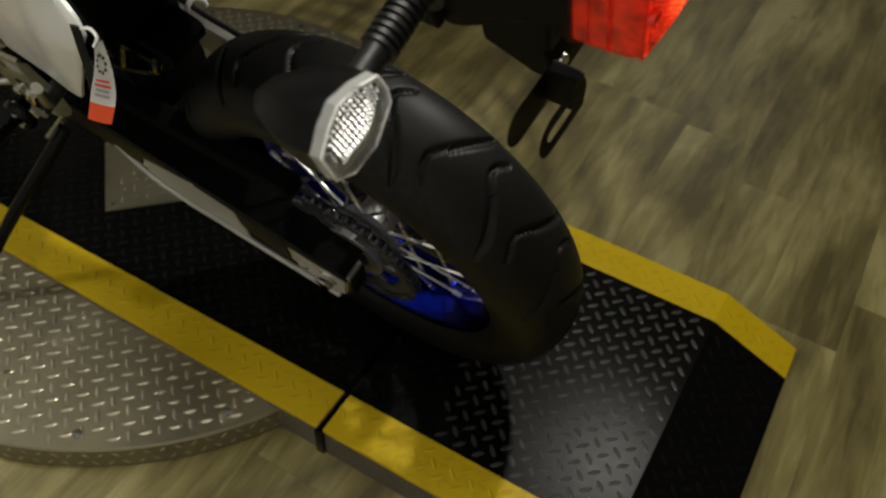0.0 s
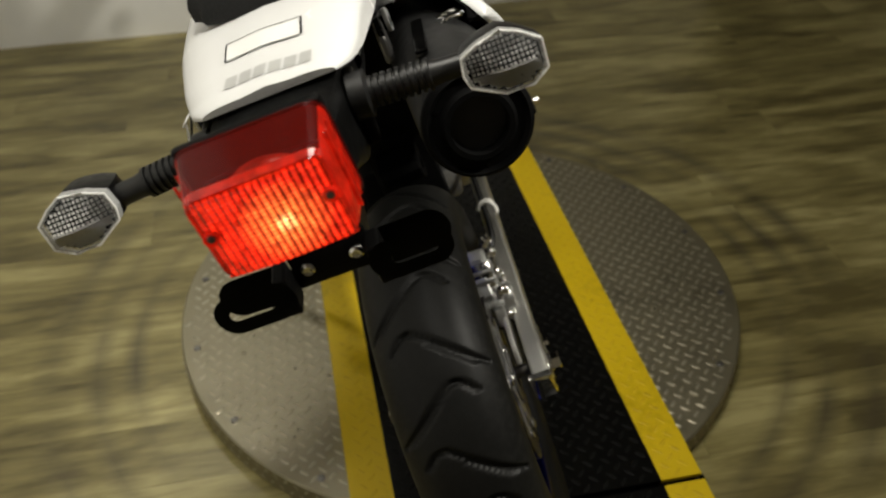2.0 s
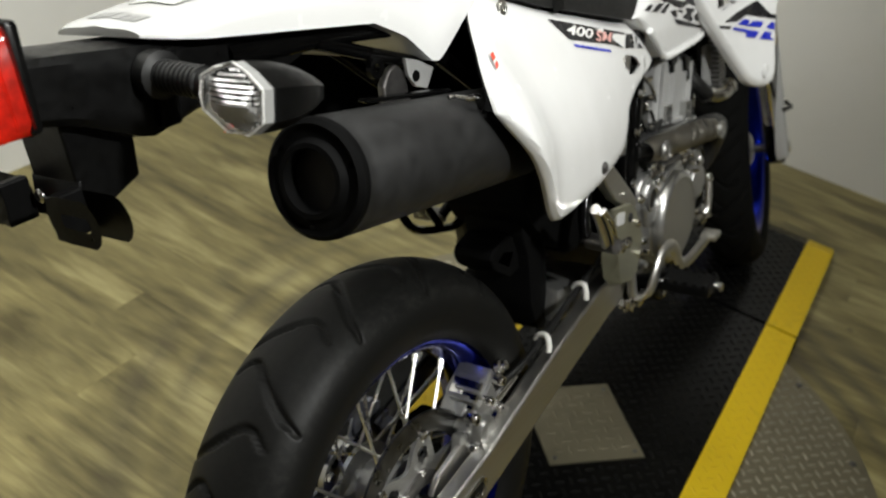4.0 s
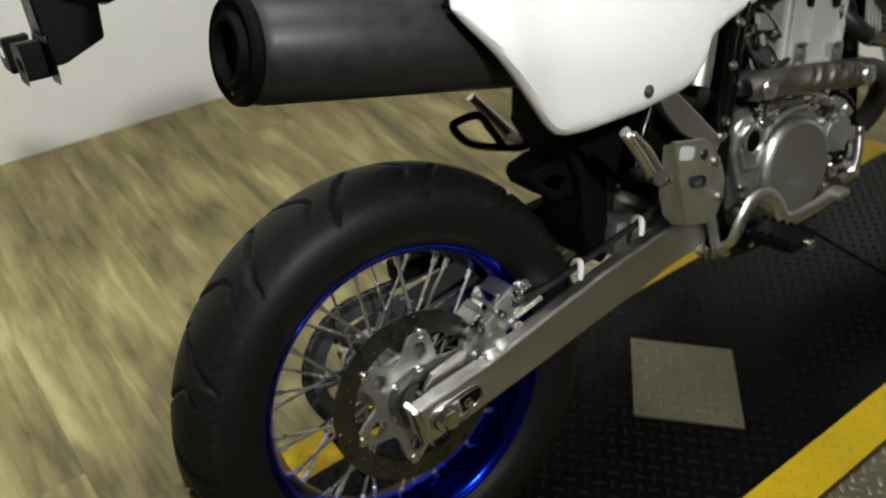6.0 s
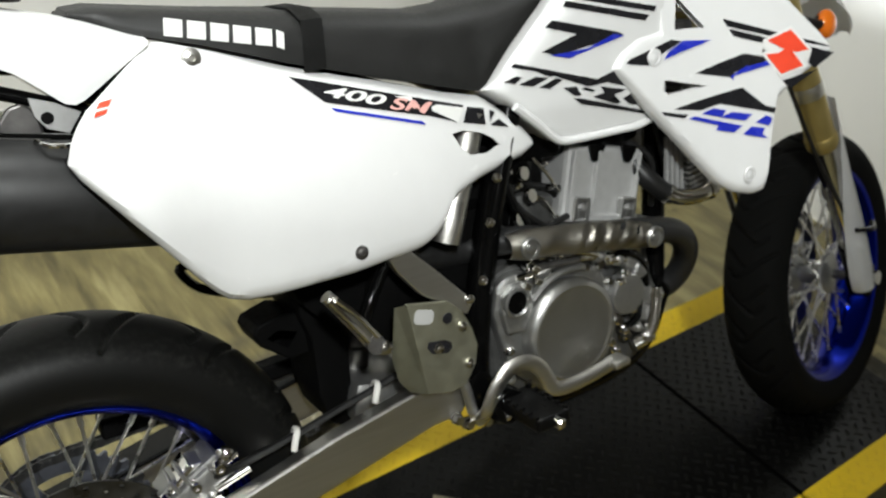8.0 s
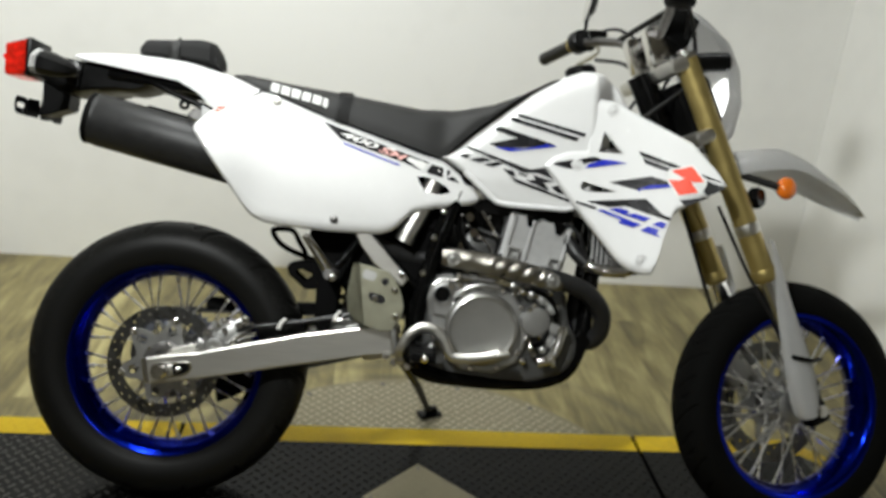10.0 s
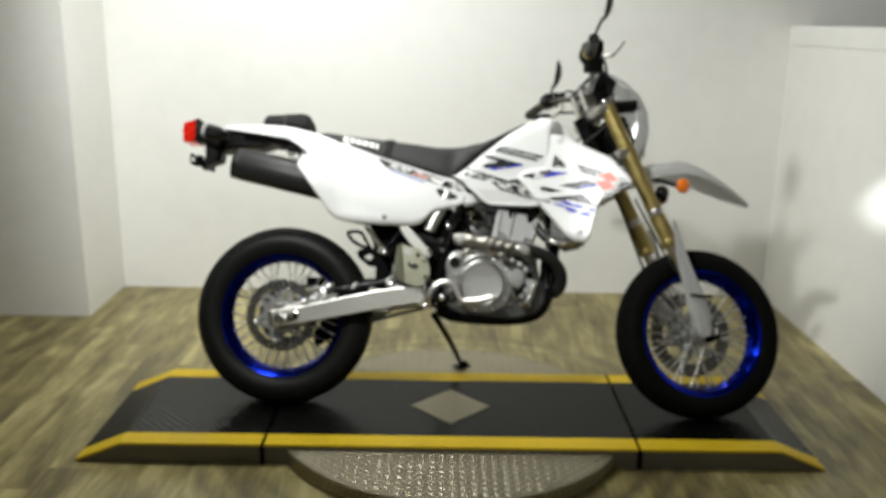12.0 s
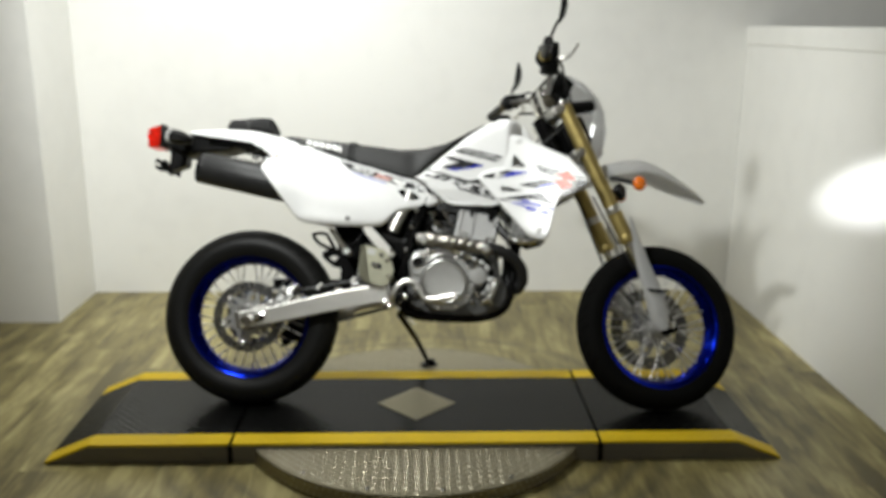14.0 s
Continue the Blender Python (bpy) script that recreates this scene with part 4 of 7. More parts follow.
# frame
bm = B()
for side in (-1, 1):
    sweep(bm, [(0.980, side * 0.03, 0.90), (0.960, side * 0.045, 0.62), (0.935, side * 0.06, 0.40), (0.86, side * 0.075, 0.333), (0.68, side * 0.085, 0.325), (0.57, side * 0.092, 0.345), (0.555, side * 0.095, 0.42), (0.575, side * 0.095, 0.55), (0.625, side * 0.09, 0.72), (0.70, side * 0.07, 0.84), (0.95, side * 0.045, 0.95)], 0.0190, 14)
    sweep(bm, [(0.64, side * 0.085, 0.74), (0.40, side * 0.085, 0.86), (0.05, side * 0.075, 0.925), (-0.16, side * 0.06, 0.945)], 0.011, 10)
    sweep(bm, [(0.56, side * 0.09, 0.52), (0.40, side * 0.09, 0.66), (0.10, side * 0.08, 0.895)], 0.010, 10)
rod(bm, (1.115, 0, 0.915), (1.045, 0, 1.055), 0.032, n=20)
frame_part = part("frame", bm, SATIN, bike, "gloss black tubular steel frame")
bm = B()
body(bm, [(0.305, 0.62), (0.32, 0.78), (0.42, 0.84), (0.56, 0.80)], [(0.305, 0.605), (0.32, 0.575), (0.39, 0.510), (0.56, 0.50)], lambda x, z: 0.072, 20, 8, 0.02)
part("airbox", bm, VOID, frame_part, "black plastic airbox and inner mudguard")
part("gusset", plate(B(), [(0.515, 0.46), (0.520, 0.60), (0.560, 0.74), (0.622, 0.74), (0.612, 0.60), (0.590, 0.46)], -0.070, 0.070, 0.006), VOID, frame_part, "black frame gusset and swingarm pivot", False)
part("pivot_cap", lathe(B(), [(0.020, 0), (0.020, 0.006), (0.012, 0.010), (0.006, 0.010)], (0.548, -0.108, 0.405), (0, -1, 0), 24), SATIN, frame_part)
part("wiring_box", box(B(), (0.440, -0.060, 0.560), (0.080, 0.050, 0.130), (0, 12, 0), 0.010), VOID, frame_part)
for k, (x, z) in enumerate(((0.585, 0.640), (0.602, 0.700), (0.566, 0.560))):
    part("frame_bolt", hexnut(B(), (x, -0.112, z), 0.006, 0.006), CHROME, frame_part)
bm = plate(B(), [(0.318, 0.605), (0.316, 0.560), (0.327, 0.525), (0.328, 0.488), (0.327, 0.440), (0.338, 0.396), (0.356, 0.380), (0.374, 0.392), (0.377, 0.455), (0.381, 0.520), (0.390, 0.605)], -0.052, 0.050, 0.004)
part("mudflap", bm, VOID, frame_part)
part("cross_member", box(B(), (0.425, 0.0, 0.408), (0.120, 0.150, 0.060), (0, 14, 0), 0.014), CASE, frame_part, "dull cast swingarm cross member")
bm = rod(B(), (0.40, 0.0, 0.42), (0.455, 0.0, 0.74), 0.022, n=20)
for k in range(9):
    lathe(bm, [(0.034, -0.003), (0.037, 0), (0.034, 0.003), (0.028, 0)], (0.405 + 0.005 * k, 0, 0.48 + 0.027 * k), (0.17, 0, 1), 24, True)
part("rear_shock", bm, STEEL, frame_part)

# ---- bodywork ----


def clamp(v, a=0.0, b=1.0):
    return max(a, min(b, v))


def cover_depth(x, z):
    d = 0.936 - 0.29 * (x - 0.18) - z
    amp = float(np.interp(x, [0.06, 0.10, 0.128, 0.157, 0.18, 0.20, 0.223, 0.365, 0.69], [0.122, 0.121, 0.113, 0.100, 0.090, 0.083, 0.078, 0.060, 0]))
    return 0.102 + amp * math.sin(clamp(d / 0.2) * math.pi / 2) ** 1.15


def smooth(v):
    v = clamp(v)
    return v * v * (3 - 2 * v)


def left_depth(x, z):
    """The left cover has no silencer behind it: a shoulder under the seat and a flatter flank."""
    d = 0.936 - 0.29 * (x - 0.18) - z
    front = 0.102 + float(np.interp(x, [0.13, 0.18, 0.27, 0.36, 0.69], [0.086, 0.078, 0.064, 0.054, 0])) * math.sin(clamp(d / 0.2) * math.pi / 2) ** 0.8
    rear = 0.131 + 0.027 * smooth((0.883 + 0.6 * (x - 0.109) - z + 0.002) / 0.014) + min(0.024, 0.40 * max(0.0, d - 0.08))
    k = smooth((x - 0.13) / 0.07)
    return rear + (front - rear) * k


def shroud_depth(x, z):
    return 0.124 - 0.19 * (z - 0.824) + 0.02 * (x - 0.889) + 0.155 * (x - 0.98 + math.hypot(x - 0.98, 0.07) - 0.03)


def tank_depth(x, z):
    return max(0.03, 0.112 - 0.12 * max(0, z - 0.9) - 0.15 * max(0, 0.78 - z) - 1.3 * max(0, x - 0.925))


COVER_TOP = [(0.062, 0.836), (0.072, 0.856), (0.091, 0.876), (0.186, 0.933), (0.236, 0.918), (0.332, 0.886), (0.438, 0.856), (0.542, 0.824), (0.596, 0.812), (0.637, 0.781), (0.672, 0.750), (0.682, 0.735)]
COVER_LOW = [(0.062, 0.834), (0.070, 0.818), (0.089, 0.793), (0.135, 0.731), (0.178, 0.672), (0.195, 0.656), (0.217, 0.647), (0.25, 0.642), (0.359, 0.637), (0.460, 0.638), (0.485, 0.644), (0.505, 0.660), (0.529, 0.689), (0.581, 0.704), (0.66, 0.717), (0.676, 0.724), (0.682, 0.733)]
LEFT_TOP = [(0.072, 0.842), (0.076, 0.851), (0.096, 0.863), (0.108, 0.871), (0.110, 0.884), (0.128, 0.897), (0.150, 0.910), (0.186, 0.933)] + COVER_TOP[4:]
LEFT_LOW = [(x, z + 0.020 * clamp((0.40 - x) / 0.15)) for x, z in COVER_LOW[2:]]
LEFT_LOW.insert(0, (0.072, 0.840))
COVER_HOLE = [(0.537, 0.772), (0.556, 0.773), (0.585, 0.765), (0.605, 0.753), (0.614, 0.743), (0.592, 0.736), (0.562, 0.739), (0.546, 0.754)]
SHROUD_TOP = [(0.815, 0.818), (0.835, 0.842), (0.867, 0.859), (0.900, 0.862), (0.917, 0.864), (0.919, 0.968), (0.935, 0.980), (0.972, 0.974), (1.136, 0.890), (1.186, 0.831), (1.204, 0.802)]
SHROUD_LOW = [(0.815, 0.816), (0.840, 0.790), (0.987, 0.617), (1.010, 0.602), (1.040, 0.594), (1.058, 0.597), (1.066, 0.615), (1.073, 0.650), (1.098, 0.732), (1.150, 0.765), (1.195, 0.790), (1.204, 0.800)]


def cut_hole(bm, poly, side):
    """Cuts a convex opening of (x, z) straight through a skin."""
    mid = Vector((sum(p[0] for p in poly) / len(poly), 0, sum(p[1] for p in poly) / len(poly)))
    planes = []
    for (x0, z0), (x1, z1) in zip(poly, poly[1:] + poly[:1]):
        a, nrm = Vector((x0, 0, z0)), Vector((z1 - z0, 0, x0 - x1)).normalized()
        if (mid - a).dot(nrm) < 0:
            nrm = -nrm
        planes.append((a, nrm))
        bmesh.ops.bisect_plane(bm, geom=bm.verts[:] + bm.edges[:] + bm.faces[:], plane_co=a, plane_no=nrm, dist=1e-6)
    gone = [f for f in bm.faces if all((f.calc_center_median() - a).dot(nrm) > 0 for a, nrm in planes)]
    bmesh.ops.delete(bm, geom=gone, context="FACES")


def shapes(parent, depth, side, mat, name, polys, off=0.0012):
    for poly in polys:
        part(name, decal(poly, depth, side, off), mat, parent)


def lettering(parent, words, mat, corner, run, rise, depth):
    """Heavy slanted letters laid on the outer face of a moulded surface, from a corner along run and up rise."""
    curve = bpy.data.curves.new("lettering", "FONT")
    curve.body, curve.offset = words, 0.022
    holder = bpy.data.objects.new("lettering", curve)
    me = bpy.data.meshes.new_from_object(holder)
    bpy.data.objects.remove(holder)
    bm = B()
    bm.from_mesh(me)
    bpy.data.meshes.remove(me)
    lo_u, hi_u = min(v.co.x for v in bm.verts), max(v.co.x for v in bm.verts)
    lo_v, hi_v = min(v.co.y for v in bm.verts), max(v.co.y for v in bm.verts)
    for v in bm.verts:
        a, b = (v.co.x - lo_u) / (hi_u - lo_u), (v.co.y - lo_v) / (hi_v - lo_v)
        x, z = corner[0] + a * run[0] + b * rise[0], corner[1] + a * run[1] + b * rise[1]
        v.co = (x, -depth(x, z) - 0.0026, z)
    part("lettering", bm, mat, parent, "", False)


for side in (-1, 1):
    depth_of = cover_depth if side < 0 else left_depth
    cover_top, cover_low = (COVER_TOP, COVER_LOW) if side < 0 else (LEFT_TOP, LEFT_LOW)
    cover_mesh = skin(B(), cover_top, cover_low, depth_of, 0.004, side, lip=0.012 if side < 0 else 0.003)
    cut_hole(cover_mesh, COVER_HOLE, side)
    cover = part("side_cover", cover_mesh, WHITE, bike, "glossy white plastic side cover")
    shapes(cover, depth_of, side, D_BLACK, "black_graphic", [
        [(0.325, 0.876), (0.562, 0.805), (0.550, 0.785), (0.508, 0.800), (0.363, 0.841)],
        [(0.568, 0.802), (0.594, 0.796), (0.594, 0.774), (0.557, 0.783)],
        [(0.603, 0.792), (0.612, 0.788), (0.602, 0.776)],
        [(0.617, 0.778), (0.633, 0.764), (0.601, 0.772)]])
    shapes(cover, depth_of, side, D_BLUE, "blue_stripe", [
        [(0.368, 0.834), (0.494, 0.796), (0.498, 0.791), (0.373, 0.829)]])
    shapes(cover, depth_of, side, D_WHITE, "white_line", [
        [(0.511, 0.811), (0.520, 0.813), (0.561, 0.802), (0.558, 0.798), (0.525, 0.806), (0.551, 0.789), (0.549, 0.785), (0.512, 0.806)],
        [(0.459, 0.833), (0.484, 0.829), (0.486, 0.825), (0.483, 0.823)]], 0.0022)
    if side < 0:
        lettering(cover, "400", D_WHITE, (0.358, 0.8495), (0.0790, -0.0245), (0.0165, 0.0090), cover_depth)
        lettering(cover, "SM", D_PINK, (0.447, 0.8195), (0.0520, -0.0145), (0.0150, 0.0115), cover_depth)
    if side < 0:
        shapes(cover, depth_of, side, D_WHITE, "sticker", [[(0.094, 0.872), (0.107, 0.886), (0.123, 0.887), (0.111, 0.875)]], 0.0010)
        shapes(cover, depth_of, side, D_RED, "sticker_frame", [[(0.096, 0.8725), (0.100, 0.877), (0.1125, 0.878), (0.1095, 0.8745)], [(0.101, 0.8795), (0.107, 0.8850), (0.120, 0.8858), (0.1145, 0.8800)]], 0.0016)
    else:
        shapes(cover, depth_of, side, D_WHITE, "sticker", [[(0.121, 0.884), (0.1235, 0.8915), (0.143, 0.8955), (0.1405, 0.886)]], 0.0012)
        for k in range(3):
            x0 = 0.1245 + 0.0056 * k
            shapes(cover, depth_of, side, D_RED, "sticker_bar", [[(x0, 0.8855 + 0.0004 * k), (x0 + 0.001, 0.8905 + 0.0010 * k), (x0 + 0.0050, 0.8912 + 0.0010 * k), (x0 + 0.0040, 0.8860 + 0.0004 * k)]], 0.0020)
    # An added black sheet just inside the white skin keeps its inner face dark.
    dark_sheet = skin(B(), [(x, z - 0.002) for x, z in cover_top], [(x, z + 0.006) for x, z in cover_low], lambda x, z: depth_of(x, z) - 0.0055, 0.003, side, lip=0.012 if side < 0 else 0.003)
    cut_hole(dark_sheet, COVER_HOLE, side)
    part("inner_dark_sheet", dark_sheet, VOID, cover, "matt black sheet added to darken the inside of the cover")
    for x, z, r in ((0.218, 0.911, 0.008), (0.365, 0.664, 0.0058)):
        y = depth_of(x, z)
        bm = lathe(B(), [(r + 0.003, 0), (r + 0.003, 0.0015), (r, 0.002), (r, 0.004), (r * 0.5, 0.005), (r * 0.4, 0.003)], (x, side * (y + 0.0005), z), (0, side, 0), 20)
        part("cover_bolt", bm, ALU if z > 0.8 else STEEL, cover)

    shroud_mesh = skin(B(), SHROUD_TOP, SHROUD_LOW, shroud_depth, 0.012, side, 70, 22)
    for hole in ([(0.946, 0.906), (0.990, 0.856), (0.935, 0.858)], [(0.903, 0.790), (0.980, 0.771), (0.911, 0.766), (0.897, 0.775)]):
        cut_hole(shroud_mesh, hole, side)
    shroud = part("radiator_shroud", shroud_mesh, WHITE, bike, "white plastic radiator shroud with black and blue graphics")
    shapes(shroud, shroud_depth, side, D_BLACK, "black_graphic", [
        [(1.021, 0.866), (1.109, 0.836), (1.182, 0.811), (1.195, 0.804), (1.108, 0.828), (1.027, 0.854)],
        [(1.029, 0.850), (1.090, 0.830), (1.095, 0.819), (1.036, 0.838)],
        [(1.142, 0.799), (1.162, 0.808), (1.199, 0.795), (1.163, 0.775)],
        [(1.107, 0.763), (1.168, 0.773), (1.119, 0.749)],
        [(0.835, 0.822), (0.841, 0.827), (0.926, 0.846), (0.944, 0.841), (0.910, 0.830), (0.874, 0.815)],
        [(0.961, 0.792), (1.049, 0.811), (1.083, 0.802), (1.086, 0.796), (1.029, 0.785), (1.024, 0.775), (1.020, 0.779)],
        [(0.911, 0.746), (1.039, 0.761), (1.066, 0.731), (1.091, 0.723), (1.087, 0.716), (0.997, 0.742), (0.962, 0.737)],
        [(0.887, 0.746), (0.937, 0.734), (0.928, 0.730), (0.892, 0.740)]])
    shapes(shroud, shroud_depth, side, D_BLUE, "blue_graphic", [
        [(0.905, 0.819), (0.916, 0.829), (0.946, 0.842), (0.997, 0.837)],
        [(1.024, 0.774), (1.021, 0.780), (1.046, 0.791), (1.090, 0.796), (1.095, 0.790), (1.027, 0.780)]], 0.0020)
    shapes(shroud, shroud_depth, side, D_BLUE, "number_bar", [
        [(0.961, 0.732), (0.983, 0.737), (1.005, 0.731), (0.996, 0.722)],
        [(0.993, 0.722), (1.016, 0.727), (1.049, 0.719), (1.036, 0.711)],
        [(0.936, 0.728), (0.948, 0.730), (1.030, 0.704), (1.014, 0.696), (0.983, 0.704), (0.988, 0.711)],
        [(1.052, 0.706), (1.071, 0.714), (1.082, 0.709), (1.075, 0.698)],
        [(1.028, 0.691), (1.045, 0.701), (1.067, 0.695), (1.061, 0.686), (1.070, 0.679)]], 0.0022)
    shapes(shroud, shroud_depth, side, D_WHITE, "emblem_border", [
        [(1.083, 0.828), (1.132, 0.843), (1.162, 0.804), (1.132, 0.797), (1.151, 0.780), (1.104, 0.768), (1.077, 0.807), (1.096, 0.811)]], 0.0022)
    shapes(shroud, shroud_depth, side, D_RED, "red_emblem", [
        [(1.089, 0.826), (1.130, 0.838), (1.155, 0.805), (1.134, 0.803), (1.113, 0.811)],
        [(1.083, 0.806), (1.103, 0.805), (1.123, 0.812), (1.143, 0.782), (1.105, 0.773)]], 0.0032)
    for x, z in ((0.889, 0.824), (0.964, 0.954), (1.032, 0.627)):
        y = shroud_depth(x, z)
        bm = lathe(B(), [(0.014, 0), (0.013, 0.0025), (0.009, 0.003), (0.008, 0.001), (0.006, 0.003), (0.003, 0.0035)], (x, side * (y + 0.0005), z), (0, side, 0), 24)
        part("shroud_bolt", bm, WHITE, shroud)

TANK_TOP = [(0.590, 0.822), (0.640, 0.866), (0.700, 0.918), (0.783, 0.985), (0.84, 1.020), (0.898, 1.044), (0.950, 1.046), (0.990, 1.020), (1.030, 0.960)]
TANK_LOW = [(0.590, 0.818), (0.640, 0.787), (0.683, 0.753), (0.710, 0.731), (0.730, 0.722), (0.876, 0.720), (0.907, 0.729), (1.030, 0.80)]
tank = part("fuel_tank", body(B(), TANK_TOP, TANK_LOW, tank_depth, 60, 24, 0.05, 0.012), WHITE, bike, "white plastic fuel tank with black and blue graphics")
for side in (-1, 1):
    shapes(tank, tank_depth, side, D_BLACK, "black_graphic", [
        [(0.751, 0.929), (0.906, 0.896), (0.900, 0.889), (0.747, 0.923)],
        [(0.738, 0.920), (0.891, 0.885), (0.882, 0.878), (0.732, 0.913)],
        [(0.836, 0.772), (0.853, 0.777), (0.883, 0.754), (0.851, 0.761)]])
    shapes(tank, tank_depth, side, D_BLACK, "black_graphic", [
        [(0.698, 0.889), (0.711, 0.897), (0.826, 0.869), (0.840, 0.863), (0.771, 0.855), (0.719, 0.849), (0.690, 0.857), (0.753, 0.874)],
        [(0.638, 0.844), (0.644, 0.848), (0.787, 0.807), (0.825, 0.816), (0.842, 0.789), (0.805, 0.800), (0.787, 0.799), (0.770, 0.799), (0.758, 0.805), (0.746, 0.812), (0.713, 0.823), (0.703, 0.822), (0.690, 0.830)],
        [(0.741, 0.787), (0.757, 0.784), (0.887, 0.745), (0.884, 0.741), (0.757, 0.776)]])
    shapes(tank, tank_depth, side, D_BLUE, "blue_graphic", [
        [(0.705, 0.851), (0.737, 0.843), (0.841, 0.862), (0.819, 0.866), (0.770, 0.852)]], 0.0020)
    shapes(tank, tank_depth, side, D_BLACK, "lettering_bar", [
        [(0.624, 0.826), (0.645, 0.831), (0.655, 0.828), (0.642, 0.821)],
        [(0.649, 0.819), (0.672, 0.813), (0.700, 0.821), (0.678, 0.826)],
        [(0.682, 0.810), (0.702, 0.806), (0.725, 0.815), (0.712, 0.819)],
        [(0.725, 0.804), (0.744, 0.790), (0.757, 0.788), (0.749, 0.802)],
        [(0.757, 0.797), (0.778, 0.790), (0.783, 0.792), (0.764, 0.799)],
        [(0.778, 0.783), (0.810, 0.787), (0.793, 0.796), (0.843, 0.784), (0.805, 0.778), (0.833, 0.767), (0.825, 0.765)]])
    lip = [(x, side * (tank_depth(x, z) + 0.0015), z + 0.004) for x, z in ((0.640, 0.787), (0.662, 0.770), (0.683, 0.753), (0.710, 0.731), (0.730, 0.723), (0.780, 0.721), (0.830, 0.721), (0.870, 0.721), (0.895, 0.727))]
    part("lip", sweep(B(), lip, 0.0060, 8, 3), WHITE, tank)
bm = lathe(B(), [(0.036, 0), (0.036, 0.018), (0.030, 0.024)], (0.905, 0, 1.040), (-0.2, 0, 1), 24)
part("filler_cap", bm, BLACK, tank)

SEAT_TOP = [(0.112, 0.972), (0.135, 0.974), (0.25, 0.959), (0.376, 0.946), (0.538, 0.927), (0.619, 0.931), (0.699, 0.951), (0.778, 0.985), (0.835, 1.020), (0.845, 1.020)]
SEAT_LOW = [(0.112, 0.966), (0.176, 0.938), (0.236, 0.922), (0.331, 0.890), (0.436, 0.860), (0.560, 0.826), (0.593, 0.818), (0.640, 0.868), (0.685, 0.908), (0.778, 0.984), (0.845, 1.016)]


def seat_width(x, z):
    return float(np.interp(x, [0.112, 0.14, 0.3, 0.55, 0.7, 0.845], [0.055, 0.075, 0.104, 0.108, 0.100, 0.072])) - 0.16 * max(0, z - along(SEAT_LOW, x) - 0.02)


seat = part("seat", body(B(), SEAT_TOP, SEAT_LOW, seat_width, 60, 16, 0.03, 0.0, 0.004), VINYL, bike, "long narrow black vinyl seat")
bm = B()
for side in (-1, 1):
    rows = []
    for x, z in ((0.366, 0.9485), (0.366, 0.936), (0.365, 0.92), (0.363, 0.90), (0.361, 0.878)):
        w = seat_width(x, z) * (0.72 if z > 0.945 else 1.0) + 0.002
        rows.append([bm.verts.new((x + dx, side * w, z)) for dx in (-0.014, 0.014)])
    rows.insert(0, [bm.verts.new((0.366 + dx, 0, 0.9535)) for dx in (-0.014, 0.014)])
    for a, b in zip(rows, rows[1:]):
        bm.faces.new((a[0], a[1], b[1], b[0]))
bmesh.ops.solidify(bm, geom=bm.faces[:], thickness=0.002)
part("seat_strap", bm, VINYL, seat, "black passenger strap across the seat")
for side in (-1, 1):
    for k in range(6):
        x0 = 0.199 + k * 0.0238
        zb = 0.937 - 0.218 * (x0 - 0.196)
        w = 0.019 if k < 5 else 0.009
        poly = [(x0, zb), (x0 + w, zb - 0.0042), (x0 + w + 0.003, zb + 0.0145), (x0 + 0.003, zb + 0.0187)]
        part("lettering_block", decal(poly, seat_width, side, 0.0015), D_WHITE, seat)

# ---- tail ----
TAIL_TOP = [(-0.240, 0.986), (-0.228, 0.9895), (-0.116, 0.996), (0.0, 0.990), (0.06, 0.978), (0.122, 0.962), (0.178, 0.940)]
TAIL_TOP = [(p.x, p.y) for p in curve_through([(x, z, 0) for x, z in TAIL_TOP], 5)]
TAIL_LOW = [(-0.240, 0.979), (-0.215, 0.973), (-0.19, 0.968), (-0.10, 0.955), (0.0, 0.940), (0.045, 0.917), (0.088, 0.878), (0.10, 0.880), (0.178, 0.930)]


def tail_width(x, z):
    return float(np.interp(x, [-0.240, -0.234, -0.225, -0.213, -0.19, -0.10, 0.0, 0.1, 0.2], [0.058, 0.066, 0.071, 0.0745, 0.080, 0.092, 0.099, 0.102, 0.102])) - 0.15 * max(0, z - along(TAIL_LOW, x) - 0.02)


tail = part("tail_cowl", body(B(), TAIL_TOP, TAIL_LOW, tail_width, 40, 12, 0.016, 0.0, 0.002), WHITE, bike, "white plastic tail cowl")


tail_shape = bmesh.new()
tail_shape.from_mesh(tail.data)
tail_tree = BVHTree.FromBMesh(tail_shape)


def tail_mark(name, mat, corners, lift=0.0):
    """A thin mark laid on the top of the cowl; corners are (x, y)."""
    bm = B()
    p = [Vector((x, y, 0)) for x, y in corners]
    n, m = 24, 6
    rows = [[p[0].lerp(p[1], i / n).lerp(p[3].lerp(p[2], i / n), j / m) for i in range(n + 1)] for j in range(m + 1)]
    for row in rows:
        for q in row:
            hit = tail_tree.ray_cast(Vector((q.x, q.y, 1.2)), Vector((0, 0, -1)))[0]
            q.z = (hit.z if hit else 0.985) + 0.0010 + lift
    rows = [[bm.verts.new(q) for q in row] for row in rows]
    for a, b in zip(rows, rows[1:]):
        for i in range(n):
            bm.faces.new((a[i], a[i + 1], b[i + 1], b[i]))
    part(name, bm, mat, tail)


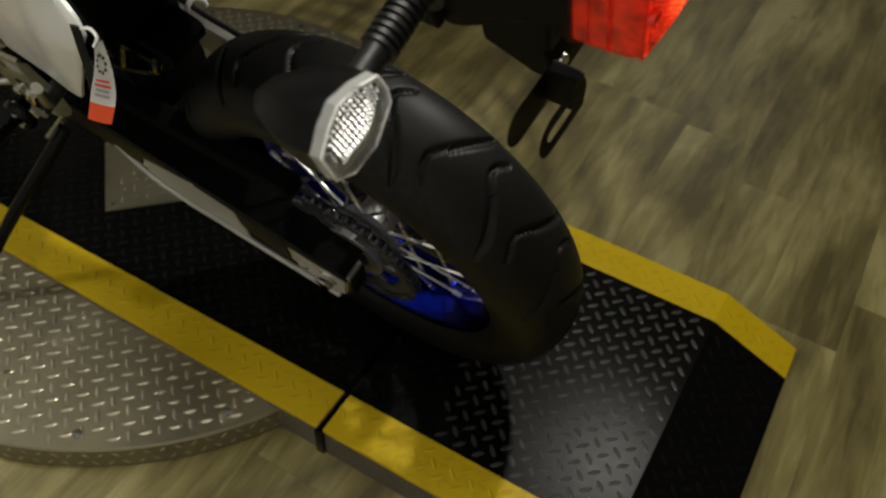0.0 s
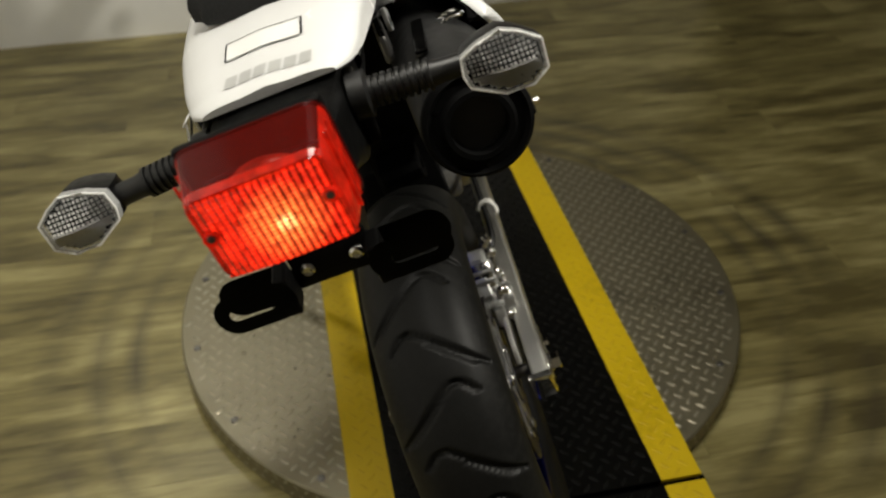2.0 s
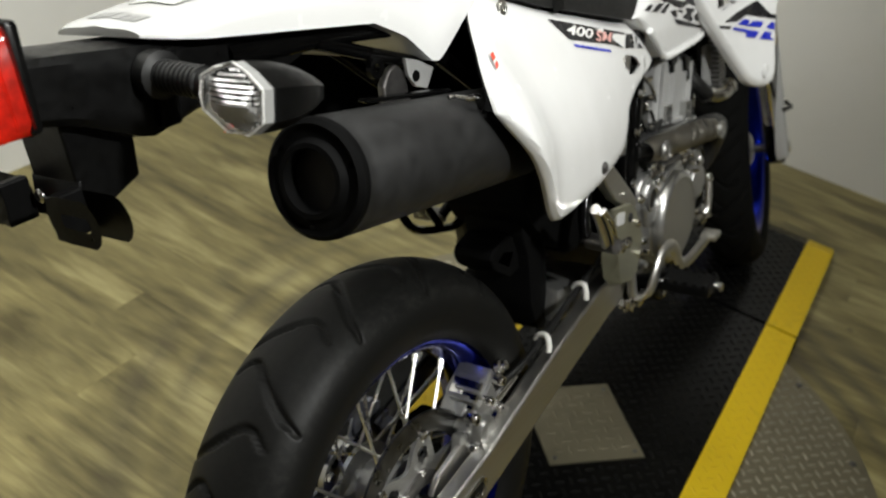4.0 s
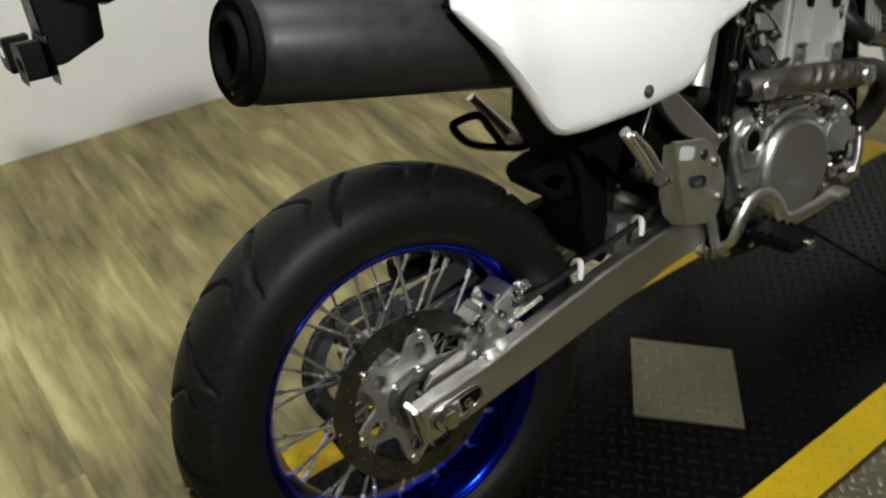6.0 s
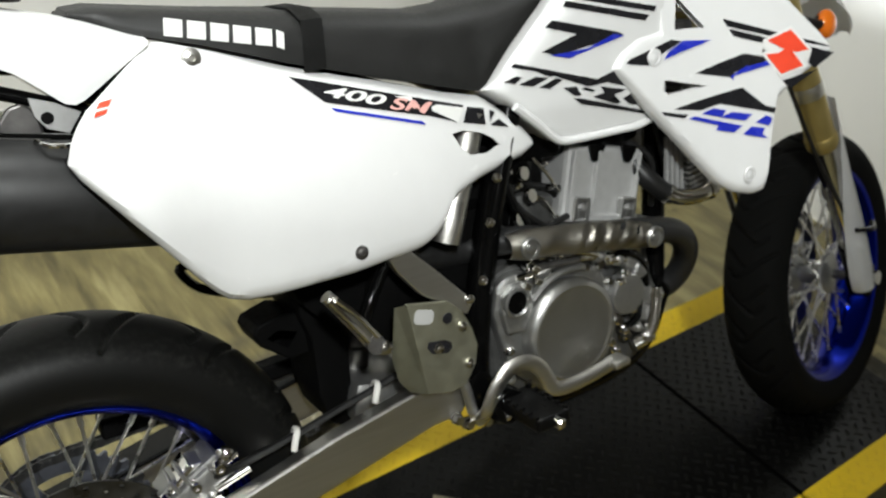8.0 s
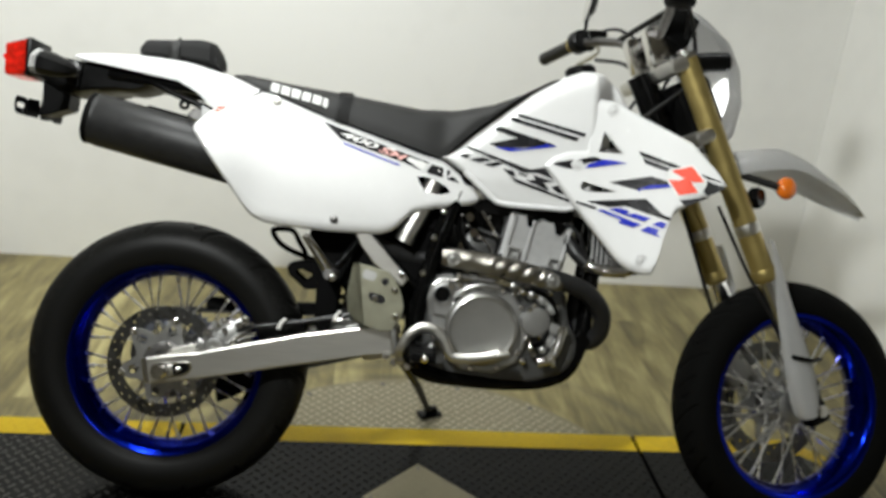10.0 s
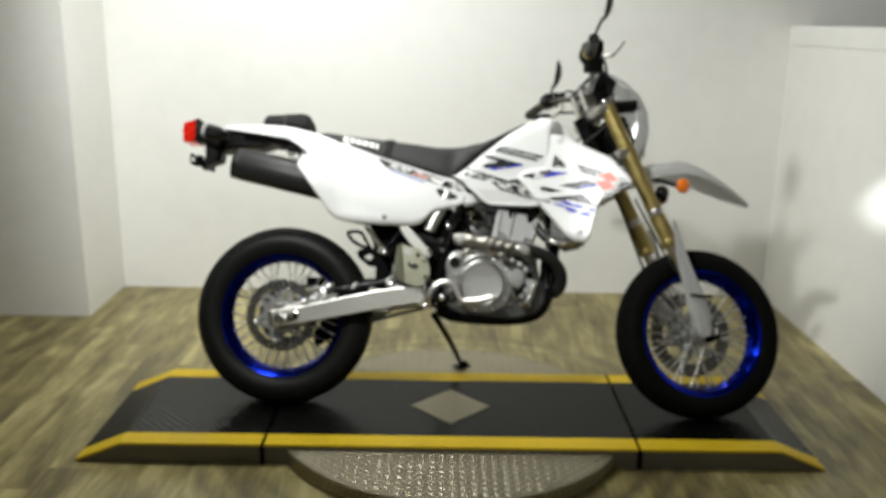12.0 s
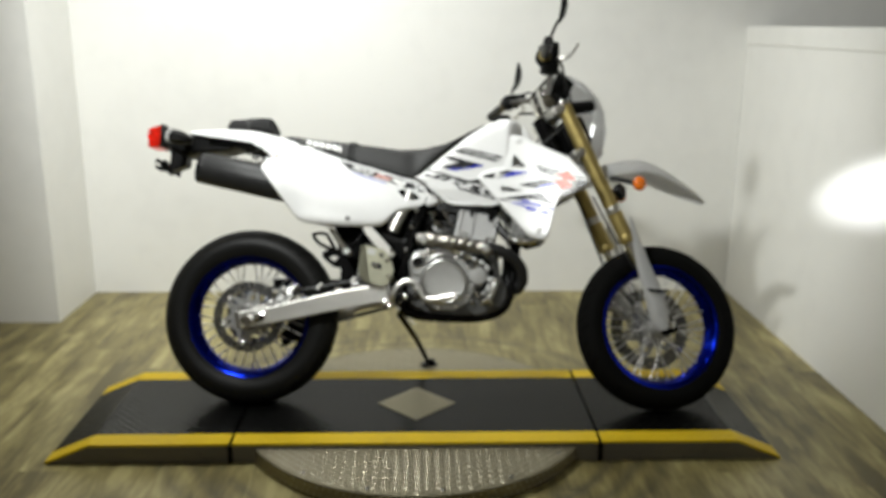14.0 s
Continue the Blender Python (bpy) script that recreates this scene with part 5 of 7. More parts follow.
for k in range(6):
    y0, x0 = 0.035 - k * 0.0132, -0.2155 - k * 0.0010
    tail_mark("lettering_block", D_GREY, [(x0 - 0.008, y0), (x0 - 0.009, y0 - 0.0102), (x0 + 0.007, y0 - 0.0122), (x0 + 0.008, y0 - 0.002)])
tail_mark("sticker", D_WHITE, [(-0.180, 0.034), (-0.182, -0.035), (-0.150, -0.036), (-0.149, 0.034)])
for edge in ([(-0.1808, 0.0345), (-0.1828, -0.0355), (-0.1818, -0.0355), (-0.1798, 0.0345)], [(-0.1500, 0.0345), (-0.1510, -0.0365), (-0.1500, -0.0365), (-0.1490, 0.0345)],
             [(-0.181, 0.0352), (-0.181, 0.0336), (-0.149, 0.0336), (-0.149, 0.0352)], [(-0.182, -0.0345), (-0.182, -0.0365), (-0.150, -0.0370), (-0.150, -0.0350)]):
    tail_mark("sticker_edge", D_BLACK, edge, 0.0006)

bm = B()
body(bm, [(-0.352, 0.988), (-0.30, 0.983), (-0.24, 0.976), (-0.10, 0.958), (0.0, 0.945)], [(-0.352, 0.935), (-0.31, 0.925), (-0.25, 0.895), (-0.20, 0.906), (-0.145, 0.911), (-0.11, 0.910), (-0.075, 0.922), (-0.045, 0.935), (0.0, 0.939)],
     lambda x, z: float(np.interp(x, [-0.352, -0.27, -0.20, 0.08], [0.050, 0.056, 0.062, 0.078])), 30, 8, 0.006, 0.006)
under = part("undertail", bm, BLACK, bike, "black plastic undertail and lamp bracket")
for side in (-1, 1):
    bm = plate(B(), [(-0.235, 0.968), (-0.215, 0.968), (-0.225, 0.905), (-0.245, 0.905)], side * 0.058, side * 0.068, 0.003)
    part("rib", bm, BLACK, under, "", False)
bm = plate(B(), [(-0.315, 0.935), (-0.250, 0.92), (-0.256, 0.865), (-0.300, 0.848), (-0.314, 0.848)], -0.033, 0.033, 0.003)
part("plate_arm", bm, BLACK, under, "", False)

tail_light = part("tail_light", box(B(), (-0.342, 0, 0.973), (0.012, 0.114, 0.084), (0, 3, 0), 0.005), BLACK, bike, "lit red tail light with moulded lens")


def lens_ring(x, half, z0, z1, r):
    """Points of an upright rounded rectangle, from the lower right corner round."""
    pts = []
    for cy, cz, a0 in ((-half + r, z0 + r, 180), (half - r, z0 + r, 270), (half - r, z1 - r, 0), (-half + r, z1 - r, 90)):
        pts += [(x, cy + r * math.cos(radians(a0 + 22.5 * k)), cz + r * math.sin(radians(a0 + 22.5 * k))) for k in range(5)]
    return pts


lens_rings = [lens_ring(-0.346, 0.0565, 0.930, 1.0135, 0.012), lens_ring(-0.385, 0.0520, 0.9295, 1.0025, 0.011), lens_ring(-0.3915, 0.0490, 0.9320, 0.9995, 0.008)]
bm, top_bm = B(), B()
for a, b in zip(lens_rings, lens_rings[1:]):
    for k in range(20):
        q = [a[k], a[(k + 1) % 20], b[(k + 1) % 20], b[k]]
        target = top_bm if 12 <= k <= 16 and a is lens_rings[0] else bm
        target.faces.new([target.verts.new(p) for p in q])
bmesh.ops.remove_doubles(bm, verts=bm.verts, dist=0.00005)
part("lens_side", bm, RED_SIDE, tail_light, "deep red moulded sides")
for ring, r, mat in ((lens_rings[2], 0.0017, RED_SIDE), (lens_rings[0], 0.0014, RED_TOP)):
    part("lens_bead", sweep(B(), ring + ring[:2], r, 6, 1), mat, tail_light)
for y in (-0.0545, 0.0545):
    for x in (-0.372, -0.358):
        part("side_flute", rod(B(), (x, y, 0.938), (x, y * 1.006, 1.003), 0.0014, n=6), RED_SIDE, tail_light)
bmesh.ops.remove_doubles(top_bm, verts=top_bm.verts, dist=0.00005)
part("top_lens", top_bm, RED_TOP, tail_light, "dark red window over the plate")
part("reflector_bowl", ball(B(), (-0.372, -0.004, 0.967), (0.0175, 0.038, 0.034), 32), RED_BOWL, tail_light)
bm = B()
n_y, n_z = 72, 68
rows = []
for j in range(n_z + 1):
    v = j / n_z
    row = []
    for i in range(n_y + 1):
        u = i / n_y
        border = min(u, 1 - u, v, 1 - v)
        ridge = abs((u * 18 + 0.12 * math.sin(v * 90)) % 1.0 - 0.5) * 2
        x = -0.3925 - 0.003 * math.sin(math.pi * u) - 0.0016 * (1 - ridge) * (border > 0.03) - 0.0004 * math.sin(v * 90) * (border > 0.03)
        row.append(bm.verts.new((x, -0.0485 + 0.097 * u, 0.932 + 0.0675 * v)))
    rows.append(row)
for a, b in zip(rows, rows[1:]):
    for i in range(n_y):
        bm.faces.new((a[i], a[i + 1], b[i + 1], b[i]))
part("lens", bm, RED_LIT, tail_light, "glowing red fluted lens")
for side in (-1, 1):
    bm = lathe(B(), [(0.0058, 0), (0.0058, 0.004), (0.0045, 0.0045), (0.0042, 0.002)], (-0.3935, side * 0.0435, 0.970), (-1, 0, 0), 16)
    well = part("screw_well", bm, RED_SIDE, tail_light)
    part("screw", lathe(B(), [(0.0030, 0), (0.0030, 0.0015), (0.0018, 0.002)], (-0.3957, side * 0.0435, 0.970), (-1, 0, 0), 12), STEEL, well)

# number plate bracket
bracket = part("plate_bracket", box(B(), (-0.314, 0, 0.862), (0.006, 0.070, 0.036), (0, 8, 0), 0.002), BLACK, bike, "black steel number plate bracket with slotted arms")
for side in (-1, 1):
    bm = lathe(B(), [(0.0065, 0), (0.0062, 0.002), (0.004, 0.0035), (0.002, 0.003)], (-0.3185, side * 0.0215, 0.862), (-1, 0, 0), 16)
    part("screw", bm, CHROME, bracket)
    bm = B()
    for k in range(2):
        cx = -0.345 + (0.027 if k else 0)
        lo, hi = 0.032, 0.101
        zc = 0.862
        hole = 0.006
        outer, inner = [], []
        for i in range(24):
            a = 2 * math.pi * i / 24
            ca, sa = math.cos(a), math.sin(a)
            oy = (hi - 0.018 if ca > 0 else lo + 0.018) + 0.018 * ca
            outer.append((oy, 0.020 * sa))
            iy = (hi - 0.018 if ca > 0 else lo + 0.024) + hole * ca
            inner.append((iy, hole * sa))
        if k:
            f = bm.faces.new([bm.verts.new((cx, side * y, zc - 0.005 + z)) for y, z in outer])
        else:
            o = [bm.verts.new((cx, side * y, zc + z)) for y, z in outer]
            q = [bm.verts.new((cx, side * y, zc + z)) for y, z in inner]
            for i in range(24):
                bm.faces.new((o[i], o[(i + 1) % 24], q[(i + 1) % 24], q[i]))
    bmesh.ops.solidify(bm, geom=bm.faces[:], thickness=0.003)
    box(bm, (-0.3315, side * 0.040, 0.860), (0.027, 0.012, 0.038), bev=0.002)
    part("slotted_arm", bm, BLACK, bracket, "", False)

# indicators at the tail
HEXA = [(-0.031, 0.0071), (-0.016, 0.0182), (-0.002, 0.0249), (0.018, 0.0209), (0.034, 0.0142), (0.0365, 0), (0.034, -0.0111), (0.008, -0.0258), (-0.015, -0.0263), (-0.03, -0.0165)]


def hex_reach(y, z):
    """How far out of the middle a point lies: 1 on the outline of the lens."""
    most = 0.0
    for (y0, z0), (y1, z1) in zip(HEXA, HEXA[1:] + HEXA[:1]):
        ny, nz = z1 - z0, y0 - y1
        gap = ny * y0 + nz * z0
        most = max(most, (ny * y + nz * z) / gap)
    return most


for side in (-1, 1):
    c = Vector((-0.254, side * 0.187, 0.944 if side < 0 else 0.947))
    tilt = Matrix.Translation(c) @ Matrix.Rotation(radians(11), 4, "Y") @ Matrix.Translation(-c)

    def hex_rings(steps, closed):
        bm = B()
        rings = [[bm.verts.new(c + Vector((x, -side * y * k, z * k))) for y, z in HEXA] for x, k in steps]
        n = len(HEXA)
        for a, b in zip(rings, rings[1:]):
            for k in range(n):
                bm.faces.new((a[k], a[(k + 1) % n], b[(k + 1) % n], b[k]))
        if closed:
            bm.faces.new(rings[0])
        bm.faces.new(rings[-1])
        return bm

    bm = hex_rings(((-0.002, 0.99), (0.004, 1.0), (0.020, 0.96), (0.034, 0.86), (0.052, 0.66), (0.068, 0.40), (0.074, 0.20)), True)
    ind = part("indicator", bm, BLACK, bike, "rear turn indicator with clear lens on a ribbed stalk", True, tilt)
    part("lens", hex_rings(((-0.001, 1.0), (-0.010, 0.985), (-0.0145, 0.93), (-0.021, 0.70), (-0.0245, 0.40), (-0.0255, 0.12)), False), CLEAR, ind, "clear moulded lens", False, tilt)
    bm = B()
    n, fine = len(HEXA), 6
    ring = []
    for k in range(n):
        (y0, z0), (y1, z1) = HEXA[k], HEXA[(k + 1) % n]
        ring += [(y0 + (y1 - y0) * q / fine, z0 + (z1 - z0) * q / fine) for q in range(fine)]
    loops = [[bm.verts.new(c + Vector((x + (0.0012 if (i % 2 and ribbed) else 0), -side * y * k, z * k))) for i, (y, z) in enumerate(ring)] for x, k, ribbed in ((-0.003, 1.01, 0), (-0.0115, 0.99, 0), (-0.0130, 0.965, 1), (-0.0135, 0.885, 1))]
    for a, b in zip(loops, loops[1:]):
        for k in range(len(ring)):
            bm.faces.new((a[k], a[(k + 1) % len(ring)], b[(k + 1) % len(ring)], b[k]))
    part("lens_rim", bm, LENS_RIM, ind, "frosted ribbed lens rim", False, tilt)
    part("backing", hex_rings(((-0.001, 0.93), (-0.003, 0.92)), True), SATIN, ind, "", False, tilt)
    bm = B()

    def bowl(y, z):
        """The reflector: a ridge across the lens, two panels above it and a ribbed one below."""
        rise = min(1 - max(0.0, z + 0.005) / 0.036, 1 - max(0.0, -0.005 - z) / 0.022, 1 - max(0.0, y - 0.002) / 0.040, 1 - max(0.0, -0.020 - y) / 0.012)
        return c + Vector((-0.003 - 0.0145 * clamp(rise), -side * y, z))

    step = 0.0037
    for i in range(-10, 11):
        for j in range(-9, 9):
            y0, z0 = i * step, -0.005 + j * step
            if max(hex_reach(y0 + a, z0 + b) for a in (0, step) for b in (0, step)) > 0.93:
                continue
            corners = [bowl(y0, z0), bowl(y0 + step, z0), bowl(y0 + step, z0 + step), bowl(y0, z0 + step)]
            core = sum(corners, Vector()) / 4
            corners = [core.lerp(q, 0.74) if j >= 0 else q for q in corners]
            if j >= 0:
                peak = bm.verts.new(core + Vector((-0.0028, 0, 0)))
                vs = [bm.verts.new(q) for q in corners]
                for k in range(4):
                    bm.faces.new((vs[k], vs[(k + 1) % 4], peak))
            else:
                for h in (0, 1):
                    lo_a, hi_a = corners[0].lerp(corners[1], h / 2), corners[3].lerp(corners[2], h / 2)
                    lo_b, hi_b = corners[0].lerp(corners[1], (h + 1) / 2), corners[3].lerp(corners[2], (h + 1) / 2)
                    lift = Vector((-0.0020, 0, 0))
                    r = [bm.verts.new(q) for q in (lo_a, hi_a, (lo_a + lo_b) / 2 + lift, (hi_a + hi_b) / 2 + lift, lo_b, hi_b)]
                    bm.faces.new((r[0], r[1], r[3], r[2]))
                    bm.faces.new((r[2], r[3], r[5], r[4]))
    ridge = [c + Vector((-0.0182, -side * y, -0.005)) for y in (-0.022, -0.010, 0.002)] + [c + Vector((-0.0125, -side * 0.018, -0.005))]
    part("ridge", sweep(B(), ridge, 0.0010, 6, 3), LENS_RIM, ind, "", True, tilt)
    outline = [c + Vector((-0.0125, -side * y * 0.985, z * 0.985)) for y, z in HEXA]
    part("edge_bead", sweep(B(), outline + outline[:1], 0.0010, 6, 1), CLEAR_EDGE, ind, "bright lens edge", True, tilt)
    part("reflector", bm, REFLECTOR, ind, "silvered prism reflector", False, tilt)
    bm = B()
    prof = [(0.020, 0.0), (0.020, 0.014)]
    for i in range(9):
        prof += [(0.0135, 0.016 + i * 0.006), (0.0135, 0.019 + i * 0.006), (0.0108, 0.0195 + i * 0.006), (0.0108, 0.0215 + i * 0.006)]
    prof += [(0.010, 0.075), (0.010, 0.095)]
    lathe(bm, prof, (-0.238, side * 0.060, 0.950), (-0.05, side, -0.05), 20)
    part("stalk", bm, RUBBER, ind, "ribbed black rubber stalk")

# ---- exhaust ----
E0, E1 = Vector((-0.169, -0.148, 0.8415)), Vector((0.24, -0.114, 0.758))
ax = (E1 - E0).normalized()
bm = lathe(B(), [(0.050, 0.012), (0.054, 0.012), (0.054, 0.024), (0.0555, 0.026), (0.057, 0.38), (0.050, 0.41), (0.03, 0.44)], E0, ax, 56)
exhaust = part("exhaust", bm, EXH, bike, "matt black exhaust silencer under the tail")
bm = lathe(B(), [(0.054, 0.013), (0.0555, 0.010), (0.0545, 0.004), (0.050, 0.0), (0.046, 0.004), (0.038, 0.003), (0.034, -0.004), (0.029, -0.004), (0.027, 0.03), (0.002, 0.05)], E0, ax, 40)
part("end_cap", bm, VOID, exhaust, "black end cap with outlet")
for i in range(3):
    a = 2 * math.pi * i / 3 + 0.4
    side_v = ax.cross(Vector((0, 0, 1))).normalized()
    up_v = side_v.cross(ax)
    p = E0 + 0.043 * (math.cos(a) * side_v + math.sin(a) * up_v) + ax * 0.005
    part("rivet", lathe(B(), [(0.0032, 0), (0.0024, 0.002)], p, -ax, 10), SATIN, exhaust)
bm = sweep(B(), [(0.046, -0.142, 0.846), (0.044, -0.150, 0.856), (0.050, -0.168, 0.853), (0.066, -0.170, 0.850), (0.078, -0.160, 0.848), (0.078, -0.142, 0.845), (0.062, -0.136, 0.848), (0.046, -0.142, 0.846)], 0.0026, 8, 3)
part("mounting_loop", bm, CHROME, exhaust, "bright steel mounting loop")
bm = box(B(), (0.014, -0.117, 0.864), (0.140, 0.014, 0.0045), (0, 11.3, 0), 0.002)
hanger = part("hanger", bm, SATIN, exhaust, "flat black hanger strap", False)
for x, z in ((-0.035, 0.866), (-0.001, 0.859)):
    part("stud", rod(B(), (x, -0.117, z + 0.002), (x, -0.120, z - 0.012), 0.007, n=10), STEEL, hanger)
part("hanger_bracket", plate(B(), [(0.018, 0.842), (0.020, 0.870), (0.032, 0.884), (0.046, 0.887), (0.059, 0.876), (0.063, 0.838)], -0.082, -0.072, 0.003), STEEL, exhaust, "dull steel bracket", False)
stay = part("tail_stay", sweep(B(), [(-0.060, -0.072, 0.934), (-0.015, -0.075, 0.916), (0.045, -0.078, 0.893), (0.105, -0.082, 0.870)], 0.0075, 10, 4), SATIN, frame_part)
part("lug", lathe(B(), [(0.0045, -0.003), (0.0115, -0.003), (0.0115, 0.003), (0.0045, 0.003)], (0.013, -0.080, 0.891), (0, 1, 0), 24, True), SATIN, stay)
part("lug_web", plate(B(), [(0.004, 0.901), (0.022, 0.898), (0.032, 0.902), (0.010, 0.913)], -0.083, -0.077, 0.001), SATIN, stay, "", False)
tab = part("grey_tab", plate(B(), [(0.052, 0.892), (0.054, 0.872), (0.064, 0.858), (0.084, 0.850), (0.100, 0.870), (0.075, 0.884)], -0.090, -0.085, 0.001), GREY, stay, "grey mounting tab with a bolt hole", False)
# The hole's shade is a black disc on the tab.
part("hole_shade", lathe(B(), [(0.0065, 0), (0.0060, 0.001), (0.0005, 0.001)], (0.066, -0.090, 0.869), (0, -1, 0), 16), BLACK, tab)
bm = sweep(B(), [(0.25, -0.110, 0.756), (0.36, -0.098, 0.694), (0.43, -0.085, 0.640), (0.50, -0.066, 0.602), (0.575, -0.058, 0.590), (0.632, -0.094, 0.599), (0.70, -0.128, 0.590), (0.84, -0.135, 0.572), (0.925, -0.125, 0.548), (0.972, -0.105, 0.505), (0.980, -0.080, 0.455), (0.958, -0.055, 0.425), (0.93, -0.03, 0.45), (0.935, -0.015, 0.55)], 0.0205, 14, 8)
part("header_pipe", bm, EXH, exhaust, "dark header pipe looping past the engine")
bm = B()
sh = curve_through([(0.605, -0.118, 0.600), (0.70, -0.134, 0.592), (0.78, -0.140, 0.580), (0.872, -0.138, 0.561)], 20)
rows = []
for i, q in enumerate(sh):
    k = min(1, i / 5, (len(sh) - 1 - i) / 5)
    row = []
    for j in range(17):
        a = math.radians(-96 + 192 * j / 16)
        wave = math.cos((i - 0.62 * (j - 8) - 33) * 2 * math.pi / 7.6)
        flute = clamp((wave - 0.15) / 0.5) * clamp((i - 23) / 2) * clamp((51 - i) / 2)
        dent = clamp(1 - abs(i - 0.5 * (j - 8) - 17) / 5) ** 0.5
        r = 0.0175 + 0.0050 * k - (0.0050 * flute + 0.0042 * dent) * clamp((7.4 - abs(j - 8)) / 2)
        row.append(bm.verts.new(q + Vector((0, -r * 0.9 * math.cos(a), r * math.sin(a)))))
    rows.append(row)
for a, b in zip(rows, rows[1:]):
    for j in range(16):
        bm.faces.new((a[j], a[j + 1], b[j + 1], b[j]))
bmesh.ops.solidify(bm, geom=bm.faces[:], thickness=0.0015)
shield = part("heat_shield", bm, SHIELD, exhaust, "polished steel heat shield with slanted flutes")
for q in (sh[5], sh[-6]):
    bm = lathe(B(), [(0.0165, 0), (0.0165, 0.004), (0.0145, 0.006), (0.012, 0.006), (0.0115, 0.003), (0.008, 0.003), (0.008, 0.006), (0.004, 0.007)], q + Vector((0, -0.020, 0)), (0, -1, 0), 24)
    part("shield_bolt", bm, POLISH, shield)

# ---- engine ----
bm = plate(B(), [(0.578, 0.36), (0.57, 0.46), (0.585, 0.555), (0.64, 0.568), (0.72, 0.545), (0.83, 0.560), (0.892, 0.545), (0.905, 0.47), (0.928, 0.43), (0.925, 0.387), (0.900, 0.352), (0.82, 0.325), (0.66, 0.318)], -0.098, 0.105, 0.012)
engine = part("engine", bm, DARK_CAST, bike, "silver single-cylinder engine with cast covers", False)
bm = lathe(B(), [(0.086, 0.0), (0.086, 0.016), (0.082, 0.019), (0.080, 0.027), (0.0825, 0.030), (0.0825, 0.038), (0.078, 0.044), (0.072, 0.0465), (0.069, 0.0455), (0.066, 0.0450), (0.002, 0.0465)], (0.704, -0.094, 0.447), (0, -1, 0), 72)
part("clutch_cover", bm, POLISH, engine, "round cast clutch cover")
case_line = [(0.604, 0.405), (0.592, 0.440), (0.584, 0.475), (0.578, 0.505), (0.586, 0.538), (0.604, 0.552), (0.624, 0.556), (0.645, 0.548), (0.672, 0.546), (0.72, 0.548), (0.775, 0.525), (0.806, 0.480), (0.812, 0.43), (0.79, 0.375), (0.74, 0.347), (0.665, 0.350)]
part("side_case", plate(B(), case_line, -0.116, -0.092, 0.006), CASE, engine, "", False)
part("case_neck", plate(B(), [(0.594, 0.470), (0.586, 0.505), (0.592, 0.530), (0.608, 0.544), (0.626, 0.546), (0.640, 0.536), (0.642, 0.500), (0.624, 0.466)], -0.126, -0.112, 0.005), CASE, engine, "", False)
part("case_ledge", sweep(B(), [(0.640, -0.122, 0.512), (0.662, -0.126, 0.532), (0.694, -0.128, 0.543), (0.735, -0.126, 0.540)], 0.0055, 8, 5), CASE, engine)
# A black disc on the closed case paints the shade of an opening.
part("vent_shade", lathe(B(), [(0.015, 0), (0.015, 0.0015), (0.002, 0.0015)], (0.640, -0.1155, 0.503), (0, -1, 0), 20), SATIN, engine, "flat black disc for the shade in a case opening")
part("shaft_rod", rod(B(), (0.640, -0.124, 0.560), (0.726, -0.128, 0.553), 0.0055, n=12), STEEL, engine)
for x, z in ((0.646, 0.560), (0.650, 0.540), (0.630, 0.538)):
    part("lever_joint", box(B(), (x, -0.128, z), (0.014, 0.010, 0.010), (0, 30, 0), 0.002), CHROME, engine, "", False)
for i in range(11):
    a = 2 * math.pi * i / 11
    p = (0.702 + 0.106 * math.cos(a), -0.116, 0.448 + 0.094 * math.sin(a))
    part("case_bolt", hexnut(B(), p, 0.0055, 0.009), CHROME, engine)
bm = lathe(B(), [(0.034, 0), (0.034, 0.014), (0.031, 0.019), (0.028, 0.0195), (0.002, 0.0185)], (0.824, -0.110, 0.470), (0, -1, 0), 32)
part("filter_cover", bm, CAST, engine, "small round oil filter cover")
bm = lathe(B(), [(0.023, 0), (0.023, 0.006), (0.019, 0.007), (0.0175, 0.004), (0.0165, 0.0022), (0.001, 0.0020)], (0.612, -0.124, 0.517), (0, -1, 0), 28)
plug = part("sight_plug", bm, CASE, engine)
# The plug's inner shade, painted as a black disc.
part("plug_shade", lathe(B(), [(0.0165, 0), (0.0165, 0.001), (0.001, 0.001)], (0.612, -0.1264, 0.517), (0, -1, 0), 24), SATIN, plug, "flat black disc for the shade in the plug")
bm = sweep(B(), [(0.838, -0.120, 0.378), (0.862, -0.126, 0.390), (0.878, -0.124, 0.425), (0.888, -0.118, 0.462)], 0.012, 12)
for q in ((0.860, -0.126, 0.388), (0.886, -0.119, 0.452)):
    lathe(bm, [(0.0155, -0.004), (0.0155, 0.004), (0.010, 0.004), (0.010, -0.004)], q, (0.2, 0, 1), 16, True)
part("coolant_elbow", bm, CHROME, engine, "bright coolant elbow")
bm = sweep(B(), [(0.62, -0.118, 0.548), (0.70, -0.125, 0.556), (0.78, -0.122, 0.543), (0.85, -0.115, 0.515)], 0.0055, 8)
part("oil_line", bm, CHROME, engine)
for x, z in ((0.645, 0.560), (0.735, 0.558), (0.80, 0.545), (0.866, 0.505), (0.81, 0.425), (0.826, 0.395), (0.84, 0.52), (0.775, 0.528)):
    bm = lathe(B(), [(0.009, 0), (0.009, 0.008), (0.006, 0.012)], (x, -0.110, z), (0, -1, 0.2), 10)
    part("union_bolt", bm, CHROME, engine)
bm = B()
cyl_m = pose(0.817, 0, 0.640, 0, 12, 0)
box(bm, (0, 0, 0), (0.150, 0.165, 0.118), bev=0.008)
cylinder = part("cylinder", bm, GREY, engine, "flat grey cylinder and head", False, cyl_m)
